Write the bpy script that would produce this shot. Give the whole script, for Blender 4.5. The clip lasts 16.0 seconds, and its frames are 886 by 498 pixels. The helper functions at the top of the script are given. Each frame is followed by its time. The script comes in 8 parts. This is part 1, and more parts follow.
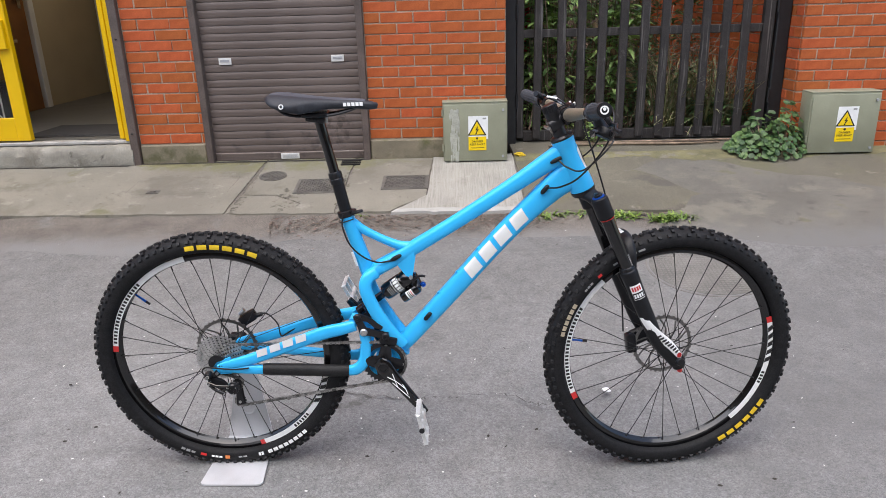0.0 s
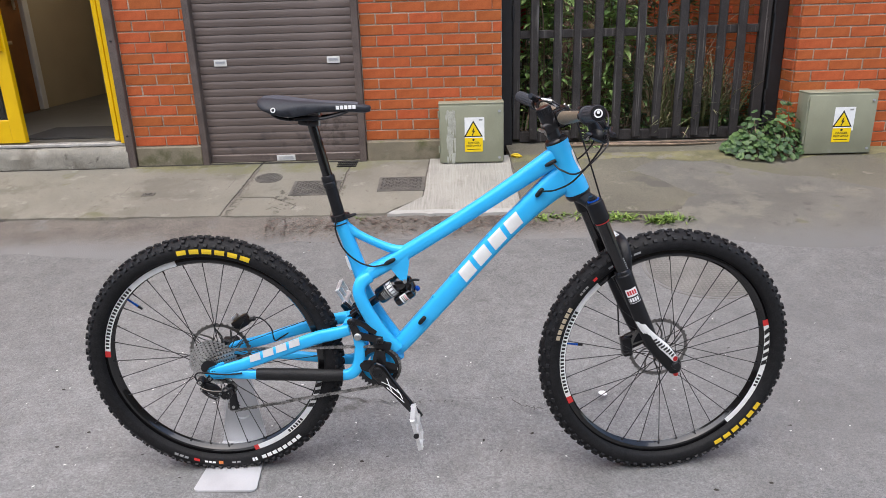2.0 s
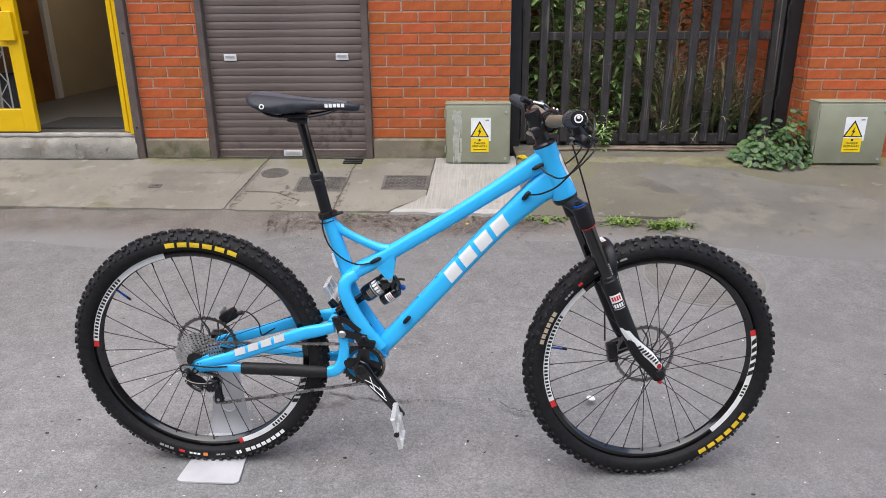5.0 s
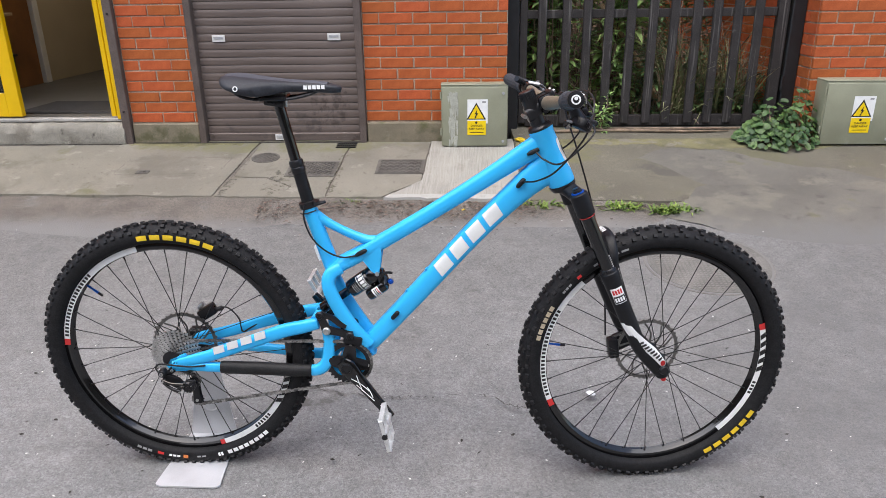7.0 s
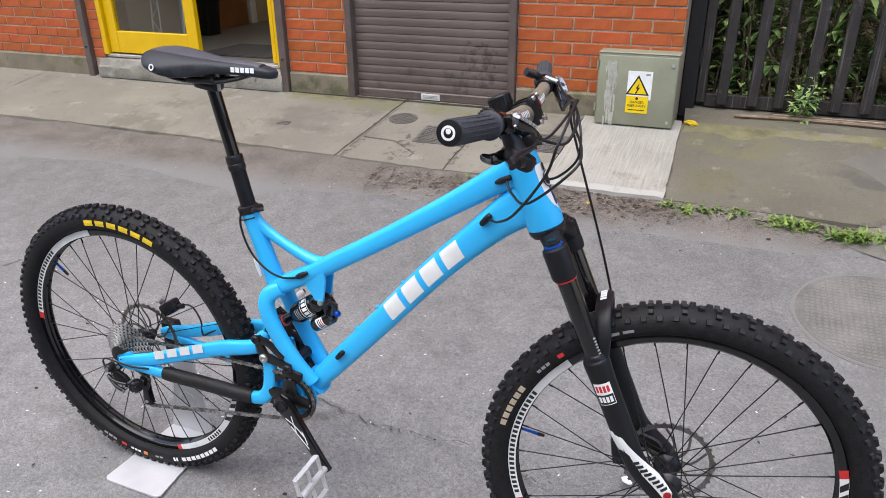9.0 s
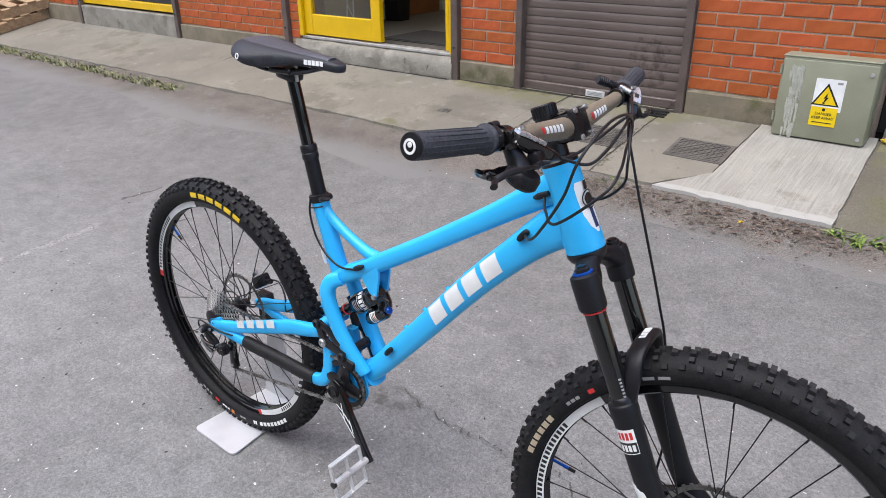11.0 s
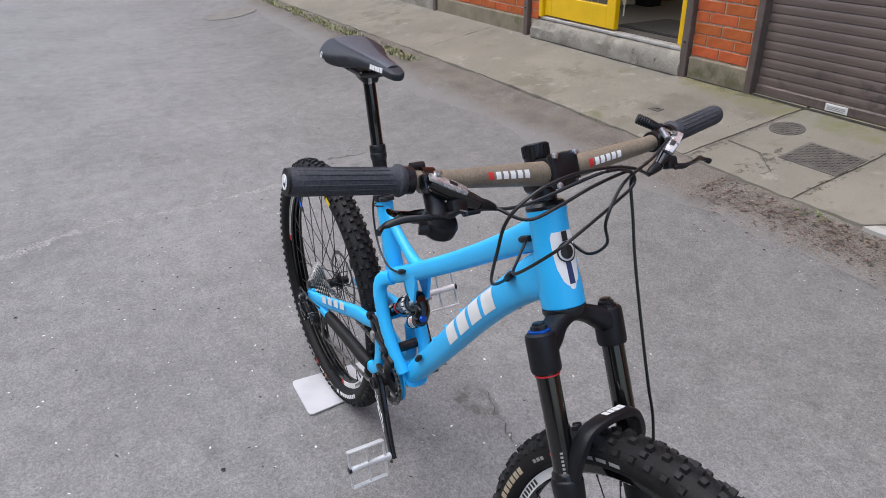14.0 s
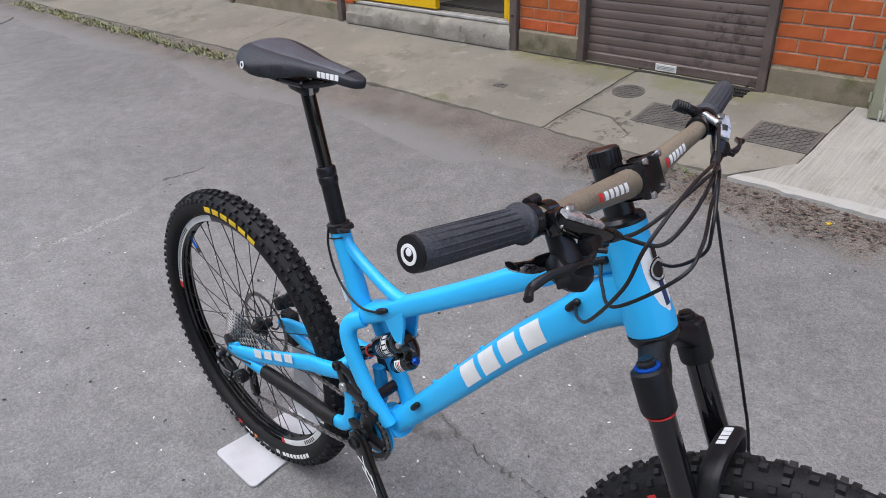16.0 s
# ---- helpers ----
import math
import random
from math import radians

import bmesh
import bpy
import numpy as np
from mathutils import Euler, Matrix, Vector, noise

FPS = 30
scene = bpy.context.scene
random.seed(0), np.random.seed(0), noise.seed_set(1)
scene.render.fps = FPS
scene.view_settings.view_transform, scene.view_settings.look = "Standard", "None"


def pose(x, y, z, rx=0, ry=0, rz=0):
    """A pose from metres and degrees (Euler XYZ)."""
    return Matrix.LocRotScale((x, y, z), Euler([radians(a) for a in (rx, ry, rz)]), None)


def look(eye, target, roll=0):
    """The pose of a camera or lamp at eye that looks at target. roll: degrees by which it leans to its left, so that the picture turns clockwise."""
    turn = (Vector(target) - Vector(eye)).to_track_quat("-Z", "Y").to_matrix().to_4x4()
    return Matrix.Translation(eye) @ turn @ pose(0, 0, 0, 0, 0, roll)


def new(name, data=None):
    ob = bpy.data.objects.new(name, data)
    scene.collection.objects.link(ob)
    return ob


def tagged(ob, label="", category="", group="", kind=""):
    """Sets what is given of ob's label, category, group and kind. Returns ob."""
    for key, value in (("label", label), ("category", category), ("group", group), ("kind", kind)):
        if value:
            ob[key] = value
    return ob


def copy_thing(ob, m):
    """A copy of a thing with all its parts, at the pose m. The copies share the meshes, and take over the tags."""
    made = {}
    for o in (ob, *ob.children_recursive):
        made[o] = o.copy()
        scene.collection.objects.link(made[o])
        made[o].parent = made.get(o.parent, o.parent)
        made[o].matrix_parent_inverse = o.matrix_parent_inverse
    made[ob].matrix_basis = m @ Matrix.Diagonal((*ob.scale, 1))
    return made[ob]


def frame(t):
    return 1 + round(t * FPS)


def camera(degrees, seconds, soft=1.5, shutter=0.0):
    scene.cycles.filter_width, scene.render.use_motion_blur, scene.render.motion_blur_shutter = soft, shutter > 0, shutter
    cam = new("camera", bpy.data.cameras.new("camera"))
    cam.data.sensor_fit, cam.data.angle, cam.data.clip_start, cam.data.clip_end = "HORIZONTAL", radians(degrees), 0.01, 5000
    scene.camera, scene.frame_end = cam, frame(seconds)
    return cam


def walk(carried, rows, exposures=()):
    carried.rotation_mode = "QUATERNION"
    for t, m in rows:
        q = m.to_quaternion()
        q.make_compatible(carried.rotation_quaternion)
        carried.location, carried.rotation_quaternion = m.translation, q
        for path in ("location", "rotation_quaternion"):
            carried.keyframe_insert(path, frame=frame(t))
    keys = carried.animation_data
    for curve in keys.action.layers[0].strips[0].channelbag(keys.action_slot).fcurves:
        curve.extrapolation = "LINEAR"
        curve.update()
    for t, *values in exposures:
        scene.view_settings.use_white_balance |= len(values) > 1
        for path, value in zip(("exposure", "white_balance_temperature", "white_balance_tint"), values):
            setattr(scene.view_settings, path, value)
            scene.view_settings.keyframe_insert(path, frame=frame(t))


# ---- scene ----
cam = camera(64.3, 16.0, soft=0.9)
PATH = [
    (0, (-0.008, -0.020, 1.308), (-0.071, 1.869, 0.653), -1.7),
    (0.5, (-0.000, -0.021, 1.309), (-0.054, 1.874, 0.672), -1.3),
    (1, (0.001, -0.017, 1.310), (-0.063, 1.876, 0.669), -1.3),
    (1.5, (0.001, -0.007, 1.309), (-0.066, 1.883, 0.660), -1.4),
    (2, (0.003, -0.004, 1.312), (-0.055, 1.885, 0.658), -1.8),
    (2.5, (0.004, -0.005, 1.314), (-0.043, 1.882, 0.655), -2.0),
    (3, (-0.006, 0.009, 1.314), (-0.048, 1.898, 0.661), -1.6),
    (3.5, (-0.028, 0.035, 1.318), (-0.054, 1.923, 0.660), -1.8),
    (3.7, (-0.019, 0.031, 1.333), (-0.041, 1.918, 0.670), -2.1),
    (5.8, (0.119, -0.011, 1.298), (-0.045, 1.878, 0.661), -0.0),
    (6, (0.121, -0.004, 1.295), (-0.068, 1.889, 0.676), -0.6),
    (6.5, (0.077, 0.048, 1.313), (-0.070, 1.934, 0.663), -1.1),
    (7, (0.104, 0.118, 1.298), (0.003, 1.987, 0.595), -0.9),
    (7.5, (0.289, 0.234, 1.297), (-0.008, 2.080, 0.586), 1.4),
    (8, (0.422, 0.362, 1.291), (0.004, 2.167, 0.535), 0.2),
    (8.5, (0.492, 0.567, 1.305), (0.026, 2.345, 0.517), 1.3),
    (9, (0.594, 0.692, 1.314), (-0.110, 2.373, 0.489), -0.6),
    (9.5, (0.733, 0.775, 1.317), (-0.241, 2.303, 0.472), 0.9),
    (9.7, (0.754, 0.791, 1.321), (-0.264, 2.288, 0.471), -0.6),
    (11.8, (0.802, 1.017, 1.329), (-0.388, 2.367, 0.457), 0.3),
    (12, (0.805, 1.069, 1.343), (-0.399, 2.393, 0.449), 0.2),
    (12.5, (0.925, 1.192, 1.361), (-0.498, 2.253, 0.438), -0.5),
    (13, (1.012, 1.252, 1.386), (-0.516, 2.165, 0.474), -0.1),
    (13.5, (1.027, 1.259, 1.387), (-0.545, 2.109, 0.488), -0.9),
    (14, (1.034, 1.256, 1.386), (-0.541, 2.096, 0.485), -0.7),
    (14.5, (1.043, 1.250, 1.386), (-0.530, 2.092, 0.483), 0.3),
    (15, (1.016, 1.245, 1.384), (-0.550, 2.104, 0.484), 0.2),
    (15.5, (0.843, 1.192, 1.369), (-0.594, 2.237, 0.451), 0.1),
    (16, (0.656, 1.117, 1.367), (-0.585, 2.366, 0.418), -2.1),
]
walk(cam, [(t, look(eye, target, roll)) for t, eye, target, roll in PATH],
     exposures=((0.0, 1.05, 6600, 10), (7.0, 1.06, 6600, 10), (9.0, 1.1, 6550, 10), (12.5, 1.04, 6450, 10), (13.2, 0.98, 6450, 10), (13.6, 0.86, 6450, 10), (16.0, 0.8, 6400, 10)))

# ---- light: overcast daylight ----
world = bpy.data.worlds.new("world")
scene.world = world
world.use_nodes = True
wn = world.node_tree
sky = wn.nodes.new("ShaderNodeTexSky")
sky.sky_type, sky.sun_disc = "NISHITA", False
sky.sun_elevation, sky.sun_rotation = radians(70), radians(200)
sky.air_density, sky.dust_density, sky.ozone_density = 1.0, 2.35, 1.0
wn.links.new(sky.outputs[0], wn.nodes["Background"].inputs[0])
wn.nodes["Background"].inputs[1].default_value = 0.15
sun = new("sun", bpy.data.lights.new("sun", "SUN"))
sun.data.energy, sun.data.angle, sun.data.color = 1.4, radians(80), (1.0, 0.97, 0.94)
sun.matrix_world = look((-0.8, -1.2, 7.0), (0, 1.0, 0))

# ---- materials ----
def material(name, base, rough=0.6, metal=0.0, vary=0.25, scale=30.0, grain=0.3, fine=300.0, bump=0.15,
             tint=None, per_object=0.0, coat=0.0, spots=None, island=0.0):
    """Two scales of variation: broad stains (scale) and grain (fine), with bump; spots: (colour, scale, threshold)."""
    m = bpy.data.materials.new(name)
    m.use_nodes = True
    nt = m.node_tree
    n, l = nt.nodes, nt.links
    bs = n["Principled BSDF"]
    tc = n.new("ShaderNodeTexCoord")
    n1, n2 = n.new("ShaderNodeTexNoise"), n.new("ShaderNodeTexNoise")
    n1.inputs["Scale"].default_value, n1.inputs["Detail"].default_value = scale, 4
    n2.inputs["Scale"].default_value, n2.inputs["Detail"].default_value = fine, 2
    for k in (n1, n2):
        l.new(tc.outputs["Object"], k.inputs["Vector"])
    dark = tuple(c * (1 - vary) for c in base)
    light = tuple(min(1, c * (1 + vary)) for c in (tint or base))
    r = n.new("ShaderNodeValToRGB")
    r.color_ramp.elements[0].position, r.color_ramp.elements[1].position = 0.32, 0.68
    r.color_ramp.elements[0].color, r.color_ramp.elements[1].color = (*dark, 1), (*light, 1)
    l.new(n1.outputs["Fac"], r.inputs["Fac"])
    col = r.outputs["Color"]
    if spots:
        for sc, s_scale, thr in spots:
            n3 = n.new("ShaderNodeTexNoise")
            n3.inputs["Scale"].default_value, n3.inputs["Detail"].default_value = s_scale, 6
            n3.inputs["Roughness"].default_value = 0.65
            l.new(tc.outputs["Object"], n3.inputs["Vector"])
            r3 = n.new("ShaderNodeValToRGB")
            r3.color_ramp.elements[0].position, r3.color_ramp.elements[1].position = thr, thr + 0.09
            l.new(n3.outputs["Fac"], r3.inputs["Fac"])
            m3 = n.new("ShaderNodeMix")
            m3.data_type = "RGBA"
            l.new(r3.outputs["Color"], m3.inputs["Factor"])
            l.new(col, m3.inputs["A"])
            m3.inputs["B"].default_value = (*sc, 1)
            col = m3.outputs["Result"]
    mul = n.new("ShaderNodeMix")
    mul.data_type, mul.blend_type = "RGBA", "OVERLAY"
    mul.inputs["Factor"].default_value = grain
    l.new(col, mul.inputs["A"])
    mc = n.new("ShaderNodeMapRange")
    mc.inputs["From Min"].default_value, mc.inputs["From Max"].default_value = 0.32, 0.68
    l.new(n2.outputs["Fac"], mc.inputs["Value"])
    l.new(mc.outputs["Result"], mul.inputs["B"])
    col = mul.outputs["Result"]
    for amount, node, out in ((per_object, "ShaderNodeObjectInfo", "Random"), (island, "ShaderNodeNewGeometry", "Random Per Island")):
        if amount:
            oi = n.new(node)
            hs = n.new("ShaderNodeHueSaturation")
            mr = n.new("ShaderNodeMapRange")
            mr.inputs["To Min"].default_value, mr.inputs["To Max"].default_value = 1 - amount, 1 + amount
            l.new(oi.outputs[out], mr.inputs["Value"])
            l.new(mr.outputs["Result"], hs.inputs["Value"])
            mh = n.new("ShaderNodeMapRange")
            mh.inputs["To Min"].default_value, mh.inputs["To Max"].default_value = 0.5 + amount * 0.05, 0.5 - amount * 0.05
            l.new(oi.outputs[out], mh.inputs["Value"])
            l.new(mh.outputs["Result"], hs.inputs["Hue"])
            l.new(col, hs.inputs["Color"])
            col = hs.outputs["Color"]
    l.new(col, bs.inputs["Base Color"])
    rr = n.new("ShaderNodeMapRange")
    rr.inputs["To Min"].default_value, rr.inputs["To Max"].default_value = max(0, rough - 0.1), min(1, rough + 0.1)
    l.new(n1.outputs["Fac"], rr.inputs["Value"])
    l.new(rr.outputs["Result"], bs.inputs["Roughness"])
    bs.inputs["Metallic"].default_value = metal
    bs.inputs["Coat Weight"].default_value = coat
    if bump:
        bp = n.new("ShaderNodeBump")
        bp.inputs["Strength"].default_value, bp.inputs["Distance"].default_value = bump, 0.004
        l.new(n2.outputs["Fac"], bp.inputs["Height"])
        l.new(bp.outputs["Normal"], bs.inputs["Normal"])
    return m


BLUE = material("frame_paint", (0.030, 0.50, 0.96), 0.36, vary=0.04, scale=8, grain=0.03, bump=0.02, fine=500)
COVERM = material("dark_chrome_cover", (0.62, 0.62, 0.62), 0.28, 0.7, vary=0.3, scale=60, grain=0.2, bump=0.0)
MOSSM = material("moss_film", (0.165, 0.152, 0.078), 0.95, vary=0.3, scale=8, grain=0.25, fine=180, bump=0.6, spots=[((0.20, 0.183, 0.138), 7.0, 0.54), ((0.125, 0.11, 0.08), 20, 0.62)])
PALELINE = material("faded_line", (0.285, 0.281, 0.274), 0.9, vary=0.15, scale=30, grain=0.5, fine=130, bump=0.4, spots=[((0.215, 0.211, 0.204), 12.0, 0.46), ((0.15, 0.147, 0.14), 60.0, 0.58)])
DRYLEAF = material("dry_leaf", (0.2, 0.155, 0.11), 0.9, vary=0.3, scale=30, grain=0.3, bump=0.2, island=0.5)
SKIPM = material("skip_yellow_paint", (0.55, 0.36, 0.015), 0.55, vary=0.15, scale=5, grain=0.2, bump=0.1, spots=[((0.12, 0.06, 0.03), 9, 0.66)])
CARDM = material("brown_cardboard", (0.36, 0.24, 0.14), 0.85, vary=0.1, scale=8, grain=0.15, bump=0.05)
WHITE = material("white_decal", (0.82, 0.83, 0.82), 0.45, vary=0.05, grain=0.05, bump=0)
YELLOWINK = material("yellow_print", (0.75, 0.52, 0.02), 0.6, vary=0.1, grain=0.1, bump=0)
REDINK = material("red_print", (0.6, 0.03, 0.03), 0.5, vary=0.1, grain=0.1, bump=0)
TANINK = material("tan_print", (0.45, 0.38, 0.27), 0.6, vary=0.1, grain=0.1, bump=0)
GREYINK = material("grey_print", (0.3, 0.3, 0.3), 0.6, vary=0.1, grain=0.1, bump=0)
RUBBER = material("tyre_rubber", (0.0115, 0.0115, 0.0125), 0.62, vary=0.3, scale=60, grain=0.3, bump=0.15)
KNOB = material("tread_rubber", (0.0135, 0.0135, 0.0145), 0.6, vary=0.3, scale=90, grain=0.3, bump=0.15, island=0.3)
BLACK = material("black_anodised", (0.018, 0.018, 0.02), 0.3, 0.35, vary=0.15, grain=0.15, bump=0.03)
GLOSS = material("gloss_black", (0.005, 0.005, 0.0055), 0.12, vary=0.1, grain=0.05, bump=0.0, coat=0.4)
MATTE = material("matte_black", (0.0075, 0.0078, 0.0095), 0.45, vary=0.2, grain=0.2, bump=0.08)
SADDLE = material("saddle_cover", (0.03, 0.032, 0.038), 0.48, vary=0.12, scale=50, grain=0.2, bump=0.06)
SADDLETOP = material("saddle_panel", (0.068, 0.073, 0.087), 0.5, vary=0.1, scale=50, grain=0.2, bump=0.06)
GRIPM = material("grip_rubber", (0.050, 0.054, 0.062), 0.65, vary=0.15, scale=60, grain=0.25, bump=0.12)
TAPE = material("rubber_wrap", (0.012, 0.012, 0.0125), 0.55, vary=0.35, scale=25, grain=0.4, bump=0.3)
STEEL = material("bright_steel", (0.55, 0.55, 0.54), 0.3, 0.9, vary=0.15, grain=0.2, bump=0.03)
CHAINM = material("chain_steel", (0.235, 0.23, 0.22), 0.4, 0.65, vary=0.3, grain=0.3, bump=0.05, island=0.6)
ROTORM = material("brake_disc_steel", (0.22, 0.215, 0.205), 0.35, 0.8, vary=0.15, grain=0.2, bump=0.02)
SPOKEM = material("black_spoke", (0.008, 0.008, 0.008), 0.5, 0.0, vary=0.1, grain=0.1, bump=0)
SILVER = material("silver_alloy", (0.72, 0.72, 0.71), 0.32, 0.45, vary=0.12, grain=0.2, bump=0.04)
BARM = material("bronze_handlebar", (0.235, 0.195, 0.14), 0.5, 0.25, vary=0.08, scale=60, grain=0.15, bump=0.03)
BLUEANO = material("blue_anodised", (0.01, 0.10, 0.5), 0.3, 0.7, vary=0.1, grain=0.1, bump=0)
STANDM = material("stand_sheet_metal", (0.60, 0.605, 0.62), 0.42, 0.2, vary=0.07, scale=10, grain=0.06, bump=0.03)
CABLE = material("cable_housing", (0.008, 0.008, 0.0085), 0.4, vary=0.1, grain=0.1, bump=0)

def asphalt(name, tone, warm=(1.0, 0.985, 0.955)):
    """Worn asphalt: single stones, pitted binder, mottling at three scales, and relief from the stones."""
    m = bpy.data.materials.new(name)
    m.use_nodes = True
    n, l = m.node_tree.nodes, m.node_tree.links
    bs = n["Principled BSDF"]
    tc = n.new("ShaderNodeTexCoord")

    def noise_(scale, detail, rough=0.6):
        k = n.new("ShaderNodeTexNoise")
        k.inputs["Scale"].default_value, k.inputs["Detail"].default_value, k.inputs["Roughness"].default_value = scale, detail, rough
        l.new(tc.outputs["Object"], k.inputs["Vector"])
        return k.outputs["Fac"]

    def ramp(fac, lo, hi, to_lo, to_hi):
        k = n.new("ShaderNodeMapRange")
        for key, val in (("From Min", lo), ("From Max", hi), ("To Min", to_lo), ("To Max", to_hi)):
            k.inputs[key].default_value = val
        l.new(fac, k.inputs["Value"])
        return k.outputs["Result"]

    def times(a, c, op="MULTIPLY"):
        k = n.new("ShaderNodeMath")
        k.operation = op
        l.new(a, k.inputs[0])
        l.new(c, k.inputs[1])
        return k.outputs[0]

    vor = n.new("ShaderNodeTexVoronoi")
    vor.inputs["Scale"].default_value = 270
    warp = n.new("ShaderNodeMix")
    warp.data_type, warp.blend_type = "RGBA", "LINEAR_LIGHT"
    warp.inputs["Factor"].default_value = 0.012
    wn_ = n.new("ShaderNodeTexNoise")
    wn_.inputs["Scale"].default_value = 70
    l.new(tc.outputs["Object"], wn_.inputs["Vector"])
    l.new(tc.outputs["Object"], warp.inputs["A"])
    l.new(wn_.outputs["Color"], warp.inputs["B"])
    l.new(warp.outputs["Result"], vor.inputs["Vector"])
    sep = n.new("ShaderNodeSeparateColor")
    l.new(vor.outputs["Color"], sep.inputs[0])
    stones = ramp(sep.outputs[0], 0.0, 1.0, 0.72, 1.28)
    mid = ramp(noise_(75, 7, 0.72), 0.30, 0.70, 0.80, 1.20)
    clots = ramp(noise_(11, 7, 0.7), 0.34, 0.66, 0.85, 1.13)
    broad = ramp(noise_(1.1, 6, 0.62), 0.32, 0.68, 0.86, 1.12)
    pits = ramp(noise_(85, 5, 0.7), 0.61, 0.69, 1.0, 0.66)
    tar = ramp(noise_(2.6, 9, 0.74), 0.60, 0.66, 1.0, 0.80)
    val = times(times(times(times(times(stones, mid), clots), broad), pits), tar)
    col = n.new("ShaderNodeVectorMath")
    col.operation = "SCALE"
    col.inputs[0].default_value = tuple(tone * c for c in warm)
    l.new(val, col.inputs["Scale"])
    l.new(col.outputs[0], bs.inputs["Base Color"])
    l.new(ramp(noise_(6, 4), 0.3, 0.7, 0.68, 0.86), bs.inputs["Roughness"])
    hgt = times(ramp(vor.outputs["Distance"], 0.0, 0.7, 1.0, 0.0), times(mid, pits), "MULTIPLY")
    bp = n.new("ShaderNodeBump")
    bp.inputs["Strength"].default_value, bp.inputs["Distance"].default_value = 0.32, 0.003
    l.new(hgt, bp.inputs["Height"])
    l.new(bp.outputs["Normal"], bs.inputs["Normal"])
    return m


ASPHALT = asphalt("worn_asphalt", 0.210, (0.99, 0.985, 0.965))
OLDTAR = asphalt("old_brown_asphalt", 0.160, (1.0, 0.97, 0.92))
GUTTER = material("gutter_dirt", (0.142, 0.125, 0.106), 0.95, vary=0.2, scale=6, grain=0.5, fine=170, bump=0.8,
                  spots=[((0.165, 0.155, 0.14), 5, 0.57), ((0.075, 0.064, 0.052), 45, 0.62), ((0.22, 0.2, 0.17), 70, 0.69)])
CONCRETE = material("pavement_concrete", (0.212, 0.196, 0.158), 0.88, vary=0.12, scale=2.4, grain=0.16, fine=260, bump=0.3,
                    spots=[((0.165, 0.151, 0.118), 2.6, 0.53), ((0.15, 0.142, 0.085), 2.0, 0.61), ((0.275, 0.258, 0.215), 7.0, 0.60), ((0.135, 0.122, 0.095), 26, 0.61), ((0.11, 0.098, 0.076), 4.5, 0.66), ((0.09, 0.08, 0.062), 60, 0.66)])
LIGHTCON = material("brushed_concrete", (0.31, 0.296, 0.258), 0.85, vary=0.1, scale=4, grain=0.12, fine=200, bump=0.3,
                    spots=[((0.25, 0.235, 0.195), 5.0, 0.55), ((0.37, 0.355, 0.315), 14.0, 0.61), ((0.2, 0.185, 0.15), 34, 0.66)])
MOSSCON = material("mossy_concrete", (0.146, 0.134, 0.103), 0.9, vary=0.16, scale=2.0, grain=0.3, fine=200, bump=0.4,
                   spots=[((0.135, 0.127, 0.08), 1.7, 0.53), ((0.115, 0.104, 0.082), 4.0, 0.56), ((0.215, 0.2, 0.16), 10, 0.61), ((0.095, 0.086, 0.068), 28, 0.64)])
PATCH = material("dark_patch_asphalt", (0.135, 0.126, 0.107), 0.9, vary=0.15, scale=3, grain=0.3, fine=240, bump=0.5,
                 spots=[((0.17, 0.158, 0.128), 4.0, 0.54), ((0.095, 0.088, 0.074), 9, 0.60), ((0.13, 0.122, 0.066), 3.0, 0.62), ((0.085, 0.08, 0.068), 50, 0.65)])
STEPCON = material("step_concrete", (0.265, 0.248, 0.208), 0.88, vary=0.2, scale=6, grain=0.25, fine=160, bump=0.7,
                   spots=[((0.19, 0.172, 0.14), 4.0, 0.52), ((0.36, 0.34, 0.29), 11.0, 0.60), ((0.10, 0.09, 0.075), 18.0, 0.62)])
PLINTHM = material("plinth_render", (0.205, 0.175, 0.122), 0.9, vary=0.2, scale=6, grain=0.15, fine=180, bump=0.5,
                   spots=[((0.13, 0.125, 0.06), 4.0, 0.57), ((0.28, 0.25, 0.19), 11.0, 0.63), ((0.11, 0.09, 0.06), 30, 0.66)])
BRICKM = material("orange_brick", (0.41, 0.094, 0.027), 0.8, vary=0.1, scale=22, grain=0.16, fine=260, bump=0.35, per_object=0.11,
                  tint=(0.42, 0.106, 0.034), spots=[((0.24, 0.065, 0.03), 16, 0.68)])
BRICKREST = material("orange_brick_courses", (0.41, 0.094, 0.027), 0.8, vary=0.1, scale=22, grain=0.16, fine=260, bump=0.35, island=0.15, spots=[((0.24, 0.065, 0.03), 16, 0.68)])
MORTAR = material("grey_mortar", (0.36, 0.275, 0.205), 0.95, vary=0.25, scale=12, grain=0.4, fine=200, bump=0.5)
SHUTM = material("brown_shutter_paint", (0.125, 0.096, 0.083), 0.5, vary=0.1, scale=5, grain=0.15, fine=300, bump=0.06,
                 spots=[((0.09, 0.066, 0.055), 7.0, 0.62), ((0.045, 0.035, 0.03), 28.0, 0.70)])
FRAMEM = material("brown_frame_paint", (0.105, 0.08, 0.069), 0.55, vary=0.2, scale=9, grain=0.3, bump=0.15)
YELLOW = material("yellow_door_paint", (0.74, 0.46, 0.0), 0.38, vary=0.06, scale=6, grain=0.1, bump=0.04)
GLASS = bpy.data.materials.new("window_glass")
GLASS.use_nodes = True
gb = GLASS.node_tree.nodes["Principled BSDF"]
gb.inputs["Base Color"].default_value = (0.92, 0.95, 0.94, 1)
